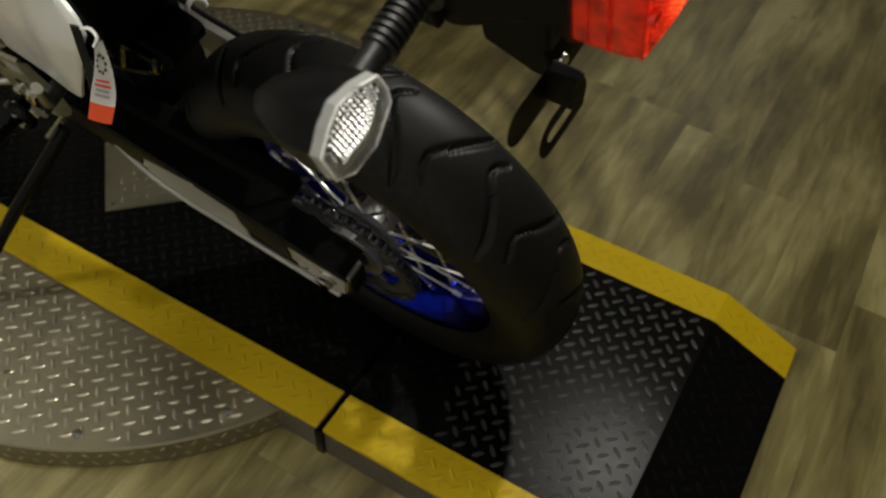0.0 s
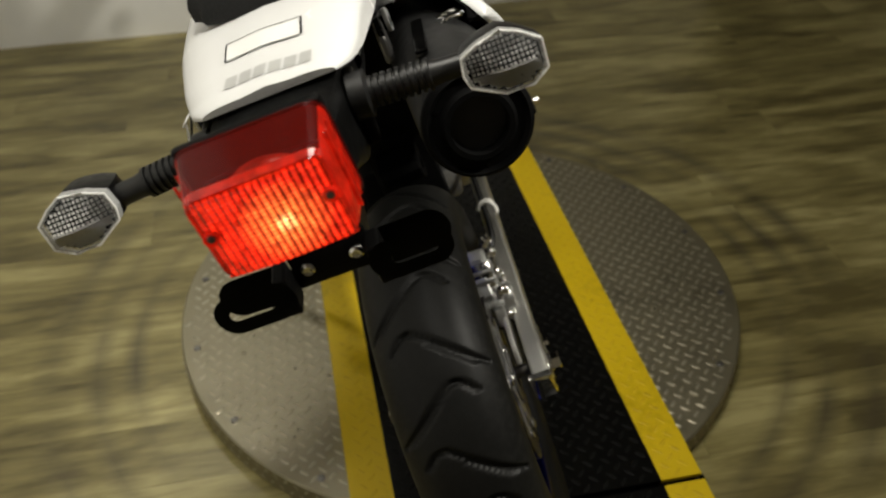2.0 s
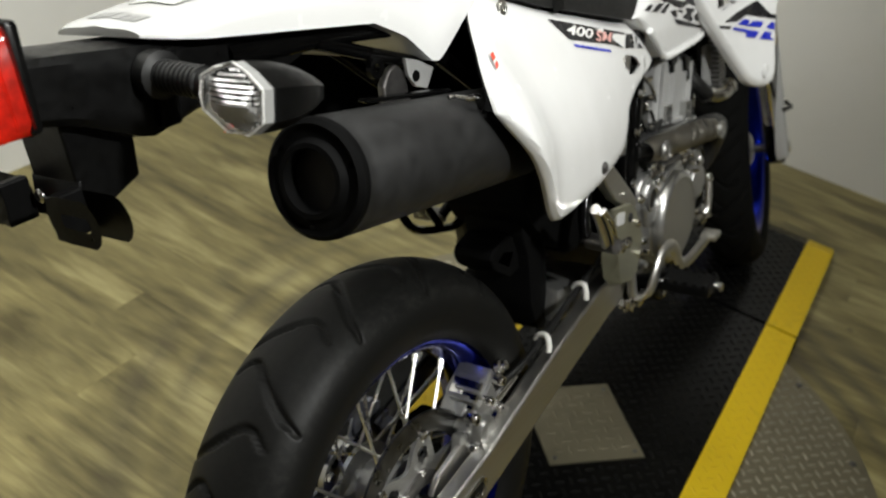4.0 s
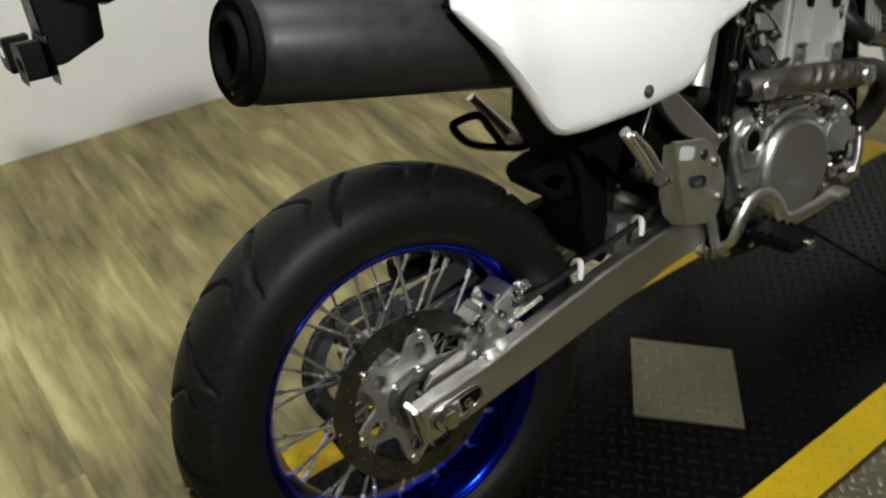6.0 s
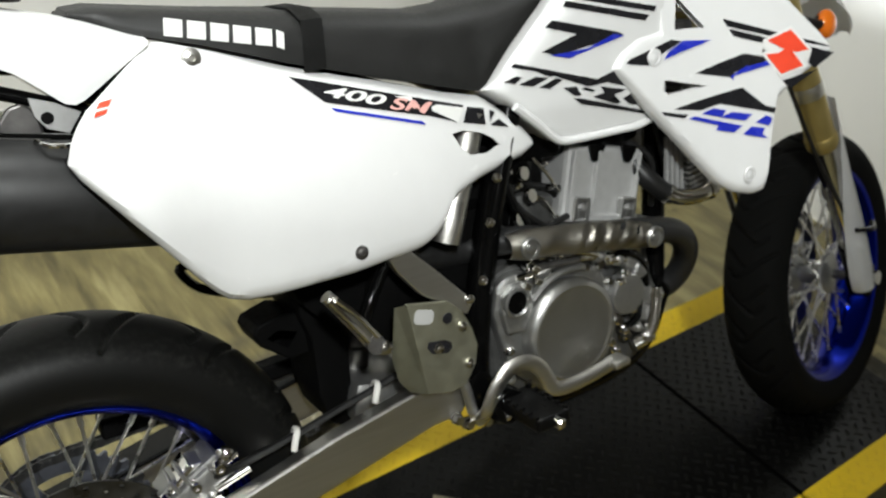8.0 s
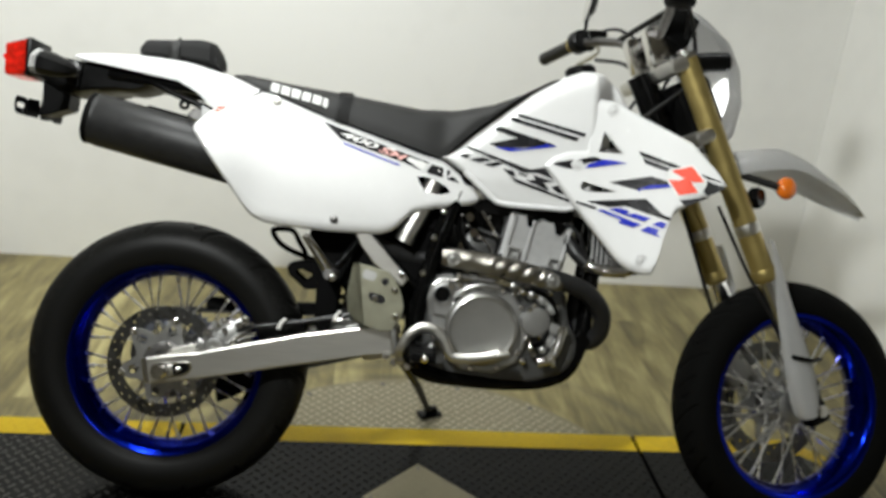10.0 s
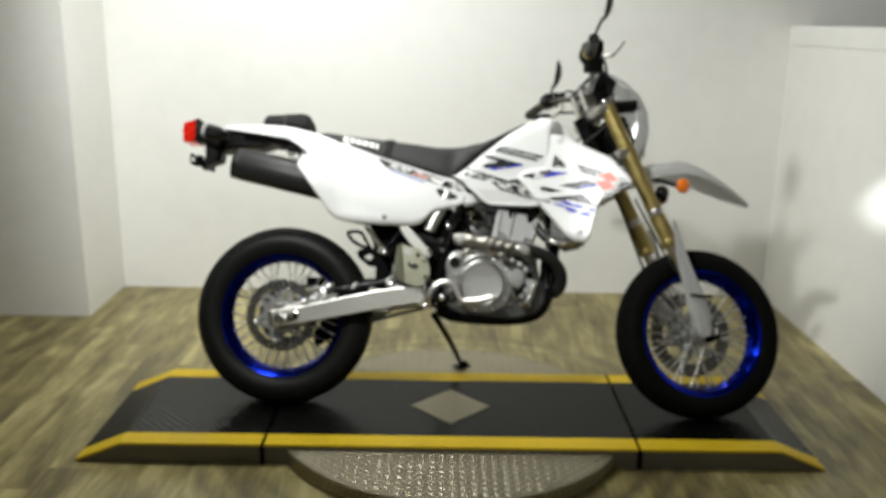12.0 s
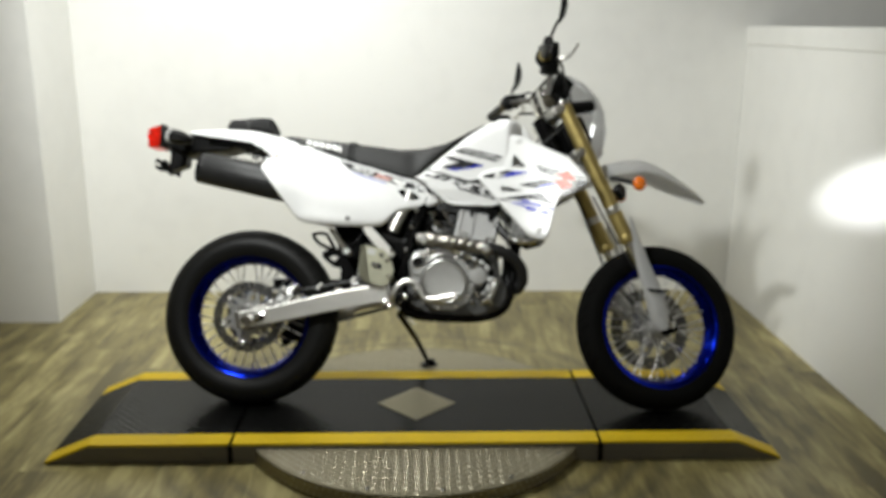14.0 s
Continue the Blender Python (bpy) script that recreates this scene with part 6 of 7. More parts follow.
for x, w in ((-0.064, 0.009), (-0.018, 0.007), (0.066, 0.006)):
    part("rib", box(B(), (x, -0.085, 0.0), (w, 0.010, 0.106), bev=0.0015), GREY, cylinder, "", False, cyl_m)
part("foot_flange", box(B(), (0, -0.085, -0.050), (0.146, 0.012, 0.010), bev=0.002), GREY, cylinder, "", False, cyl_m)
for x0 in (-0.046, 0.050):
    for x, z, w, h in ((x0 - 0.012, -0.036, 0.006, 0.034), (x0 + 0.012, -0.036, 0.006, 0.034), (x0, -0.021, 0.028, 0.006), (x0, -0.042, 0.014, 0.012)):
        part("boss", box(B(), (x, -0.090, z), (w, 0.012, h), bev=0.0015), POLISH, cylinder, "", False, cyl_m)
for x in (-0.024, 0.042):
    part("head_notch", plate(B(), [(x - 0.017, 0.062), (x + 0.017, 0.062), (x + 0.005, 0.036), (x - 0.006, 0.036)], -0.0895, -0.0815, 0.002), SATIN, cylinder, "black head casting", False, cyl_m)
bm = plate(B(), [(0.66, 0.72), (0.72, 0.745), (0.90, 0.725), (0.905, 0.70), (0.86, 0.685), (0.835, 0.70), (0.80, 0.69), (0.775, 0.703), (0.74, 0.697), (0.68, 0.70)], -0.07, 0.07, 0.004)
part("head_cover", bm, SATIN, cylinder, "", False)
bm = lathe(B(), [(0.032, 0), (0.036, 0.01), (0.036, 0.05), (0.030, 0.06), (0.028, 0.10)], (0.565, -0.035, 0.66), (1, 0, -0.1), 24)
part("carburettor", bm, SATIN, engine)
part("float_bowl", box(B(), (0.690, -0.052, 0.622), (0.075, 0.050, 0.060), (0, 12, 0), 0.012), DARK_CAST, engine, "dark cast housing beside the cylinder")
part("intake_wall", plate(B(), [(0.600, 0.560), (0.612, 0.735), (0.742, 0.735), (0.748, 0.700), (0.740, 0.560)], -0.030, 0.060, 0.006), SATIN, engine, "", False)
part("starter_cover", box(B(), (0.648, -0.030, 0.655), (0.10, 0.070, 0.150), (0, 8, 0), 0.012), SATIN, engine, "black housing beside the cylinder")
part("base_flange", plate(B(), [(0.700, 0.560), (0.735, 0.582), (0.880, 0.556), (0.905, 0.572), (0.905, 0.540), (0.70, 0.535)], -0.095, 0.09, 0.004), CAST, engine, "", False)
for x, z in ((0.860, 0.500), (0.868, 0.455), (0.862, 0.425), (0.838, 0.520)):
    part("pump_boss", lathe(B(), [(0.015, 0), (0.015, 0.014), (0.011, 0.019), (0.002, 0.020)], (x, -0.104, z), (0, -1, 0.1), 16), CAST, engine)
# Black plate added behind the cover's opening to keep it dark.
part("opening_back", plate(B(), [(0.52, 0.72), (0.53, 0.79), (0.63, 0.775), (0.635, 0.72)], -0.066, -0.060, 0.002), VOID, engine, "", False)
bm = sweep(B(), [(0.586, -0.086, 0.790), (0.572, -0.086, 0.750), (0.548, -0.090, 0.690), (0.530, -0.098, 0.655), (0.518, -0.100, 0.625)], 0.0215, 16)
part("reservoir", bm, ALU, engine, "brushed aluminium reservoir")
for x, z, r in ((0.655, 0.668, 0.006), (0.682, 0.640, 0.005), (0.703, 0.690, 0.0045), (0.668, 0.612, 0.006), (0.716, 0.655, 0.005), (0.722, 0.604, 0.006), (0.640, 0.690, 0.005)):
    part("fitting", lathe(B(), [(r, 0), (r, 0.008), (r * 0.8, 0.010), (r * 0.8, 0.014), (r * 0.4, 0.016)], (x, -0.076, z), (0.5, -1, 0.5), 8), CHROME, engine)
for pts in ([(0.64, -0.07, 0.70), (0.655, -0.085, 0.64), (0.70, -0.09, 0.60)], [(0.60, -0.075, 0.63), (0.66, -0.10, 0.60), (0.74, -0.09, 0.61)], [(0.88, -0.06, 0.70), (0.92, -0.08, 0.66), (0.93, -0.07, 0.58)], [(0.62, -0.06, 0.73), (0.68, -0.06, 0.67), (0.74, -0.075, 0.65)]):
    part("hose", sweep(B(), pts, 0.005, 8), RUBBER, engine, "black rubber hose")
for pts, rad in (([(0.650, -0.080, 0.575), (0.690, -0.094, 0.588), (0.735, -0.090, 0.583)], 0.0035), ([(0.672, -0.080, 0.660), (0.700, -0.088, 0.640), (0.722, -0.086, 0.606)], 0.003), ([(0.690, -0.078, 0.706), (0.712, -0.086, 0.676), (0.730, -0.084, 0.648)], 0.003)):
    part("cable_end", sweep(B(), pts, rad, 8), CHROME, engine)
bm = plate(B(), [(0.585, 0.340), (0.64, 0.314), (0.85, 0.312), (0.930, 0.362), (0.962, 0.43), (0.935, 0.46), (0.88, 0.38), (0.80, 0.345), (0.60, 0.350)], -0.085, 0.085, 0.006)
part("skid_plate", bm, SATIN, engine, "black engine guard", False)

rng_f = random.Random(11)
for x, z, y, rad, mat in ((0.664, 0.570, -0.112, 0.0085, CHROME), (0.690, 0.566, -0.118, 0.007, CHROME), (0.712, 0.572, -0.112, 0.009, CAST), (0.752, 0.556, -0.118, 0.008, CHROME), (0.768, 0.545, -0.122, 0.010, CAST),
                          (0.792, 0.535, -0.120, 0.0085, CHROME), (0.812, 0.528, -0.116, 0.011, CAST), (0.818, 0.508, -0.120, 0.007, CHROME), (0.806, 0.492, -0.124, 0.006, CHROME), (0.852, 0.536, -0.108, 0.008, CHROME),
                          (0.820, 0.412, -0.118, 0.008, CHROME), (0.836, 0.440, -0.116, 0.007, CHROME), (0.846, 0.408, -0.120, 0.009, CAST), (0.806, 0.378, -0.112, 0.008, CHROME), (0.872, 0.372, -0.106, 0.007, CHROME), (0.600, 0.440, -0.112, 0.008, CHROME), (0.598, 0.395, -0.110, 0.010, CAST)):
    tip = Vector((rng_f.uniform(-0.3, 0.3), -1, rng_f.uniform(-0.1, 0.4)))
    part("union_bolt", lathe(B(), [(rad, 0), (rad, 0.010), (rad * 0.75, 0.012), (rad * 0.75, 0.017), (rad * 0.4, 0.019)], (x, y + 0.006, z), tip, 8), mat, engine)
for pts, rad, mat in (([(0.665, -0.112, 0.568), (0.720, -0.126, 0.566), (0.770, -0.128, 0.548), (0.815, -0.122, 0.525)], 0.0045, CHROME), ([(0.790, -0.118, 0.540), (0.830, -0.124, 0.535), (0.862, -0.120, 0.510), (0.872, -0.116, 0.470)], 0.006, SATIN),
                      ([(0.815, -0.118, 0.410), (0.840, -0.126, 0.425), (0.850, -0.122, 0.455)], 0.006, SATIN), ([(0.700, -0.080, 0.590), (0.740, -0.098, 0.588), (0.800, -0.098, 0.580), (0.860, -0.092, 0.568)], 0.007, CAST), ([(0.640, -0.070, 0.720), (0.640, -0.086, 0.660), (0.665, -0.092, 0.610)], 0.007, SATIN)):
    part("hose", sweep(B(), pts, rad, 8), mat, engine)
for x, z in ((0.660, 0.690), (0.672, 0.655), (0.648, 0.625)):
    part("hose_clamp", lathe(B(), [(0.010, 0), (0.011, 0.004), (0.010, 0.008)], (x, -0.088, z), (0.3, -1, 0.2), 12), CHROME, engine)

# radiators
for side in (-1, 1):
    c = Vector((0.985, side * 0.068, 0.735))
    m = Matrix.Translation(c) @ pose(0, 0, 0, 0, -8, 0)
    radiator = part("radiator", box(B(), (0, 0, 0), (0.032, 0.085, 0.27), bev=0.004), STEEL, bike, "dark finned radiator behind the shroud", True, m)
    bm = B()
    for k in range(26):
        box(bm, (-0.0175, 0, -0.125 + k * 0.01), (0.004, 0.078, 0.0022))
    part("fins", bm, CAST, radiator, "", False, m)["kind"] = "stuff"
    bm = B()
    for k in range(14):
        box(bm, (-0.012 + 0.0, side * 0.043, -0.128 + k * 0.009), (0.03, 0.002, 0.003))
    part("side_fins", bm, CAST, radiator, "", False, m)["kind"] = "stuff"
    louvre = part("louvre", plate(B(), [(0.925, 0.715), (1.060, 0.690), (1.058, 0.592), (1.005, 0.578), (0.955, 0.602)], side * 0.080, side * 0.088, 0.002), BLACK, radiator, "black slatted radiator louvre", False)
    for k in range(11):
        x = 0.945 + k * 0.0108
        z0 = 0.604 - 0.026 * clamp((x - 0.955) / 0.05) + 0.012 * clamp((x - 1.005) / 0.05)
        part("slat", box(B(), (x, side * 0.0905, (z0 + 0.692) / 2), (0.0046, 0.006, 0.692 - z0)), GREY, louvre, "", False)
pipe = part("coolant_pipe", sweep(B(), [(0.930, -0.100, 0.606), (0.955, -0.112, 0.596), (0.990, -0.118, 0.594), (1.025, -0.116, 0.600)], 0.0135, 14), CHROME, bike, "bright coolant pipe below the radiator")
part("hose_elbow", sweep(B(), [(0.890, -0.070, 0.660), (0.905, -0.090, 0.632), (0.932, -0.101, 0.606)], 0.0155, 14), RUBBER, pipe, "black rubber hose")
for q, d in (((0.936, -0.103, 0.604), (1, -0.3, -0.4)), ((1.012, -0.117, 0.597), (1, 0, 0.1))):
    part("hose_clamp", lathe(B(), [(0.0165, -0.004), (0.0165, 0.004), (0.013, 0.004), (0.013, -0.004)], q, d, 16, True), CHROME, pipe)

# ---- foot controls ----
for side in (-1, 1):
    y0, y1 = side * 0.138, side * 0.145
    guard = part("heel_guard", plate(B(), [(0.426, 0.573), (0.489, 0.560), (0.508, 0.542), (0.522, 0.512), (0.529, 0.485), (0.524, 0.458), (0.506, 0.432), (0.484, 0.428), (0.444, 0.438)], y0, y1, 0.0015), HEEL, bike, "anodised aluminium heel guard with cut-outs", False)
    fold = B()
    edge = [fold.verts.new((x, side * y, z)) for x, y, z in ((0.4265, 0.1448, 0.5725), (0.412, 0.138, 0.571), (0.402, 0.134, 0.500), (0.408, 0.134, 0.466), (0.422, 0.137, 0.446), (0.4445, 0.1448, 0.4385))]
    fold.faces.new(edge)
    bmesh.ops.solidify(fold, geom=fold.faces[:], thickness=0.004)
    part("folded_edge", fold, HEEL, guard, "", False)
    # Uncut guard: one pale patch and two black ones paint its cut-outs.
    part("cut_out", plate(B(), [(0.436, 0.558), (0.441, 0.562), (0.462, 0.556), (0.465, 0.551), (0.462, 0.540), (0.457, 0.537), (0.437, 0.542), (0.434, 0.547)], side * 0.1452, side * 0.1458), D_GREY, guard, "flat pale patch for a cut-out", False)
    part("cut_out", lathe(B(), [(0.008, 0), (0.007, 0.001)], (0.485, side * 0.1452, 0.537), (0, side, 0), 16), D_BLACK, guard)
    part("cut_out", plate(B(), [(0.452, 0.512), (0.478, 0.508), (0.487, 0.502), (0.488, 0.494), (0.480, 0.488), (0.456, 0.494), (0.450, 0.504)], side * 0.1452, side * 0.1458), D_BLACK, guard, "", False)
    part("bolt", hexnut(B(), (0.466, side * 0.1458, 0.500), 0.006, 0.006, side), CHROME, guard)
    for x, z in ((0.506, 0.520), (0.512, 0.463), (0.520, 0.555)):
        part("bolt", lathe(B(), [(0.007, 0), (0.007, 0.005), (0.004, 0.007)], (x, side * 0.145, z), (0, side, 0), 12), CHROME, guard)
    bm = plate(B(), [(0.410, 0.640), (0.440, 0.645), (0.470, 0.615), (0.535, 0.545), (0.522, 0.528), (0.455, 0.575), (0.425, 0.612)], side * 0.118, side * 0.136, 0.003)
    hanger = part("peg_hanger", bm, ALU, bike, "cast aluminium passenger peg hanger", False)
    peg = part("passenger_peg", sweep(B(), [(0.362, side * 0.165, 0.552), (0.335, side * 0.172, 0.590), (0.306, side * 0.176, 0.628)], (0.012, 0.008), 12, 4, 0.8), ALU, bike, "folded aluminium passenger footpeg")
    for off in (-0.007, 0.007):
        part("rib", sweep(B(), [(0.360 + off, side * 0.176, 0.556), (0.334 + off, side * 0.183, 0.594), (0.310 + off * 0.6, side * 0.185, 0.624)], 0.004, 8, 4), CHROME, peg)
    part("pivot_bolt", hexnut(B(), (0.372, side * 0.178, 0.542), 0.008, 0.008, side), CHROME, peg)
    part("pivot", rod(B(), (0.372, side * 0.13, 0.545), (0.362, side * 0.180, 0.548), 0.012, n=12), STEEL, peg)
    part("peg_stay", sweep(B(), [(0.365, side * 0.13, 0.548), (0.39, side * 0.115, 0.58), (0.42, side * 0.11, 0.625)], 0.009, 10), SATIN, peg)
    bm = B()
    box(bm, (0.575, side * 0.20, 0.392), (0.055, 0.095, 0.020), (0, 0, 0), 0.004)
    for k in range(6):
        for e in (-1, 1):
            box(bm, (0.575 + e * 0.024, side * (0.160 + k * 0.016), 0.402), (0.006, 0.006, 0.007))
    footpeg = part("footpeg", bm, BLACK, bike, "black serrated rider footpeg", False)
    part("peg_mount", rod(B(), (0.565, side * 0.09, 0.37), (0.570, side * 0.155, 0.385), 0.016, n=12), SATIN, footpeg)
    part("peg_bolt", lathe(B(), [(0.008, 0), (0.008, 0.01), (0.005, 0.013)], (0.578, side * 0.248, 0.392), (0, side, 0), 12), CHROME, footpeg)
    part("peg_end", lathe(B(), [(0.024, -0.004), (0.028, 0), (0.028, 0.012), (0.024, 0.018), (0.004, 0.019)], (0.560, side * 0.150, 0.386), (0, side, 0), 24), SATIN, footpeg, "rounded black peg boss")
    for x, z in ((0.552, 0.398), (0.560, 0.386), (0.554, 0.374)):
        part("pin", lathe(B(), [(0.005, 0), (0.005, 0.003), (0.002, 0.005)], (x, side * 0.168, z), (0, side, 0), 10), CHROME, footpeg)
bm = sweep(B(), [(0.530, -0.125, 0.368), (0.528, -0.155, 0.385), (0.541, -0.163, 0.420), (0.566, -0.164, 0.442), (0.595, -0.165, 0.443), (0.618, -0.165, 0.425), (0.636, -0.166, 0.392), (0.655, -0.168, 0.384), (0.700, -0.172, 0.388), (0.742, -0.176, 0.398)], 0.0120, 14, 6, 0.55)
pedal = part("brake_pedal", bm, ALU, bike, "polished cranked brake pedal")
part("pedal_tip", box(B(), (0.748, -0.180, 0.400), (0.030, 0.030, 0.012), (0, -6, 0), 0.004), ALU, pedal)
part("pedal_pivot", lathe(B(), [(0.013, 0), (0.013, 0.012), (0.007, 0.015)], (0.530, -0.128, 0.368), (0, -1, 0), 16), CHROME, pedal)
bm = sweep(B(), [(0.505, -0.13, 0.445), (0.512, -0.132, 0.415), (0.520, -0.130, 0.378)], 0.008, 10)
part("master_cylinder", bm, CAST, pedal)
for k, (x, z) in enumerate(((0.498, 0.372), (0.515, 0.358), (0.545, 0.352))):
    part("linkage_bolt", hexnut(B(), (x, -0.118, z), 0.008, 0.014), CHROME, pedal)
# left passenger loop, mudguard bracket and shift lever
bm = sweep(B(), [(0.44, 0.085, 0.595), (0.345, 0.078, 0.556), (0.286, 0.076, 0.566), (0.228, 0.075, 0.590), (0.204, 0.075, 0.620), (0.212, 0.075, 0.628), (0.250, 0.075, 0.627), (0.268, 0.076, 0.602), (0.288, 0.076, 0.570)], 0.0065, 8, 4)
part("luggage_loop", bm, SATIN, bike, "black tubular loop on the far side")
bm = plate(B(), [(0.256, 0.546), (0.262, 0.556), (0.300, 0.566), (0.316, 0.560), (0.330, 0.542), (0.342, 0.520), (0.338, 0.500), (0.300, 0.498), (0.262, 0.528)], -0.034, 0.034, 0.003)
cut_hole(bm, [(0.273, 0.536), (0.290, 0.544), (0.316, 0.534), (0.300, 0.515)], -1)
part("mudguard_bracket", bm, VOID, bike, "black bracket with a hole behind the mudflap", False)
bm = sweep(B(), [(0.62, 0.12, 0.39), (0.66, 0.15, 0.40), (0.74, 0.165, 0.415)], 0.007, 10)
part("shift_lever", bm, ALU, bike)

# ---- front end, turned to the left ----


def fork_x(z):
    return FX - 0.474 * (z - FZ)


fc = (FX, 0, FZ)
front_wheel = hub("front_wheel", fc, 0.032, 0.032, bike, S, "wire-spoked front wheel with blue rim and road tyre")
tyre("tyre", fc, FR, 0.122, 0.216, front_wheel, S, 14, -1)
rim(fc, 0.216, 0.048, front_wheel, S)
spokes(fc, 0.040, 0.030, 0.216, 36, front_wheel, S)
brake_disc(fc, 0.105, 0.150, 0.060, front_wheel, S, 6)
for side in (-1, 1):
    y = side * 0.098
    top, low = (fork_x(1.075), y, 1.075), (fork_x(0.615), y, 0.615)
    leg = part("fork_leg", rod(B(), top, low, 0.0265, n=28), GOLD, bike, "gold anodised upside-down fork leg", True, S)
    d = (Vector(low) - Vector(top)).normalized()
    bm = lathe(B(), [(0.0275, 0), (0.029, 0.003), (0.029, 0.020), (0.0275, 0.024), (0.024, 0.03)], low, d, 28)
    part("seal_collar", bm, GOLD, leg, "", True, S)
    bm = lathe(B(), [(0.0275, -0.004), (0.0285, 0), (0.0285, 0.018), (0.0275, 0.022)], (fork_x(0.712), y, 0.712), d, 28, True)
    part("ring", bm, ALU, leg, "bright clamp ring", True, S)
    part("slider", rod(B(), low, (fork_x(0.36), y, 0.36), 0.0215, n=24), CHROME, leg, "polished steel slider", True, S)
    bm = rod(B(), (fork_x(0.375), y, 0.375), (fork_x(0.300), y, 0.300), 0.026, n=20)
    box(bm, (fork_x(0.298), y, 0.292), (0.055, 0.045, 0.055), (0, -25, 0), 0.010)
    part("axle_lug", bm, SATIN if side < 0 else CAST, leg, "", True, S)
    bm = B()
    rows = []
    for z, r, shift, a0, a1 in ((0.672, 0.026, 0.022, 30, 100), (0.650, 0.030, 0.018, 10, 100), (0.600, 0.031, 0.012, -8, 100), (0.520, 0.032, 0.004, -40, 95), (0.440, 0.034, 0.0, -66, 90), (0.380, 0.036, -0.006, -78, 85), (0.330, 0.037, -0.014, -82, 82), (0.298, 0.032, -0.022, -82, 82), (0.282, 0.020, -0.026, -80, 80)):
        rows.append([bm.verts.new((fork_x(z) + shift + r * math.sin(a), side * (0.098 + 0.031 * math.cos(a)), z + 0.40 * r * math.sin(a))) for a in [math.radians(a0 + (a1 - a0) * j / 10) for j in range(11)]])
    for a, b in zip(rows, rows[1:]):
        for j in range(10):
            bm.faces.new((a[j], a[j + 1], b[j + 1], b[j]))
    bmesh.ops.solidify(bm, geom=bm.faces[:], thickness=0.003)
    part("fork_guard", bm, WHITE, leg, "white plastic fork guard", True, S)
    bm = sweep(B(), [(fork_x(0.412) - 0.03, side * 0.128, 0.418), (fork_x(0.412) + 0.01, side * 0.142, 0.412), (fork_x(0.412) + 0.045, side * 0.128, 0.416)], 0.005, 8)
    part("guard_band", bm, SATIN, leg, "", True, S)
    part("axle_nut", lathe(B(), [(0.014, 0), (0.014, 0.010), (0.008, 0.012)], (FX, side * 0.122, FZ), (0, side, 0), 16), CHROME, leg, "", True, S)
bm = rod(B(), (FX, -0.12, FZ), (FX, 0.12, FZ), 0.010)
part("front_axle", bm, STEEL, bike, "", True, S)
bm = B()
for z in (0.905, 1.060):
    box(bm, (fork_x(z) - 0.022, 0, z), (0.075, 0.245, 0.034), (0, -25, 0), 0.010)
clampp = part("triple_clamp", bm, ALU, bike, "bare aluminium fork clamp", True, S)
for side in (-1, 1):
    part("fork_cap", lathe(B(), [(0.0265, 0), (0.0265, 0.008), (0.014, 0.012), (0.013, 0.020)], (fork_x(1.078), side * 0.098, 1.078), (-0.43, 0, 0.9), 20), CHROME, clampp, "", True, S)
bm = B()
box(bm, (fork_x(0.98) + 0.015, 0, 0.985), (0.10, 0.15, 0.13), (0, -25, 0), 0.02)
for z in (0.95, 1.0, 1.03):
    lathe(bm, [(0.010, 0), (0.010, 0.02)], (fork_x(z), -0.075, z), (0, -1, 0), 12)
part("headlight_shell", bm, BLACK, bike, "black wiring shell behind the headlight", True, S)
bm = sweep(B(), [(fork_x(0.35) - 0.03, 0.10, 0.33), (fork_x(0.5) - 0.045, 0.10, 0.50), (fork_x(0.75) - 0.04, 0.09, 0.78), (fork_x(0.95) - 0.02, 0.10, 0.98), (1.10, 0.16, 1.12), (1.03, 0.22, 1.15)], 0.005, 8)
sweep(bm, [(fork_x(0.42) - 0.03, -0.11, 0.45), (fork_x(0.55) - 0.055, -0.10, 0.58), (fork_x(0.75) - 0.05, -0.09, 0.75)], 0.004, 8)
part("brake_line", bm, RUBBER, bike, "black brake line", True, S)
bm = B()
box(bm, (FX - 0.115, 0.070, FZ + 0.085), (0.07, 0.05, 0.10), (0, -40, 0), 0.010)
part("front_caliper", bm, CAST, bike, "cast front brake caliper", True, S)

# front mudguard
bm = B()
spine = curve_through([(1.135, 0, 0.77), (1.20, 0, 0.815), (1.29, 0, 0.850), (1.38, 0, 0.870), (1.45, 0, 0.872), (1.54, 0, 0.842), (1.62, 0, 0.803), (1.685, 0, 0.768)], 6)
rows = []
for i, q in enumerate(spine):
    u = i / (len(spine) - 1)
    half = 0.070 if u < 0.6 else 0.070 * (1 - 0.80 * ((u - 0.6) / 0.4) ** 2)
    drop = 0.016 * min(1, u * 4 + 0.2) * (1 if u < 0.7 else 1 - 0.8 * (u - 0.7) / 0.3)
    crown = 0.046 * min(1, 0.55 + u * 2.5) * (1 if u < 0.5 else 1 - 0.85 * (u - 0.5) / 0.5)
    rows.append([bm.verts.new(q + Vector((0, half * math.sin(a), crown * math.cos(a) - drop * (1 - math.cos(a)) * 1.3))) for a in [math.radians(-85 + 17 * j) for j in range(11)]])
for a, b in zip(rows, rows[1:]):
    for j in range(10):
        bm.faces.new((a[j], a[j + 1], b[j + 1], b[j]))
bmesh.ops.solidify(bm, geom=bm.faces[:], thickness=0.003)
part("front_mudguard", bm, WHITE, bike, "white plastic front mudguard", True, S)
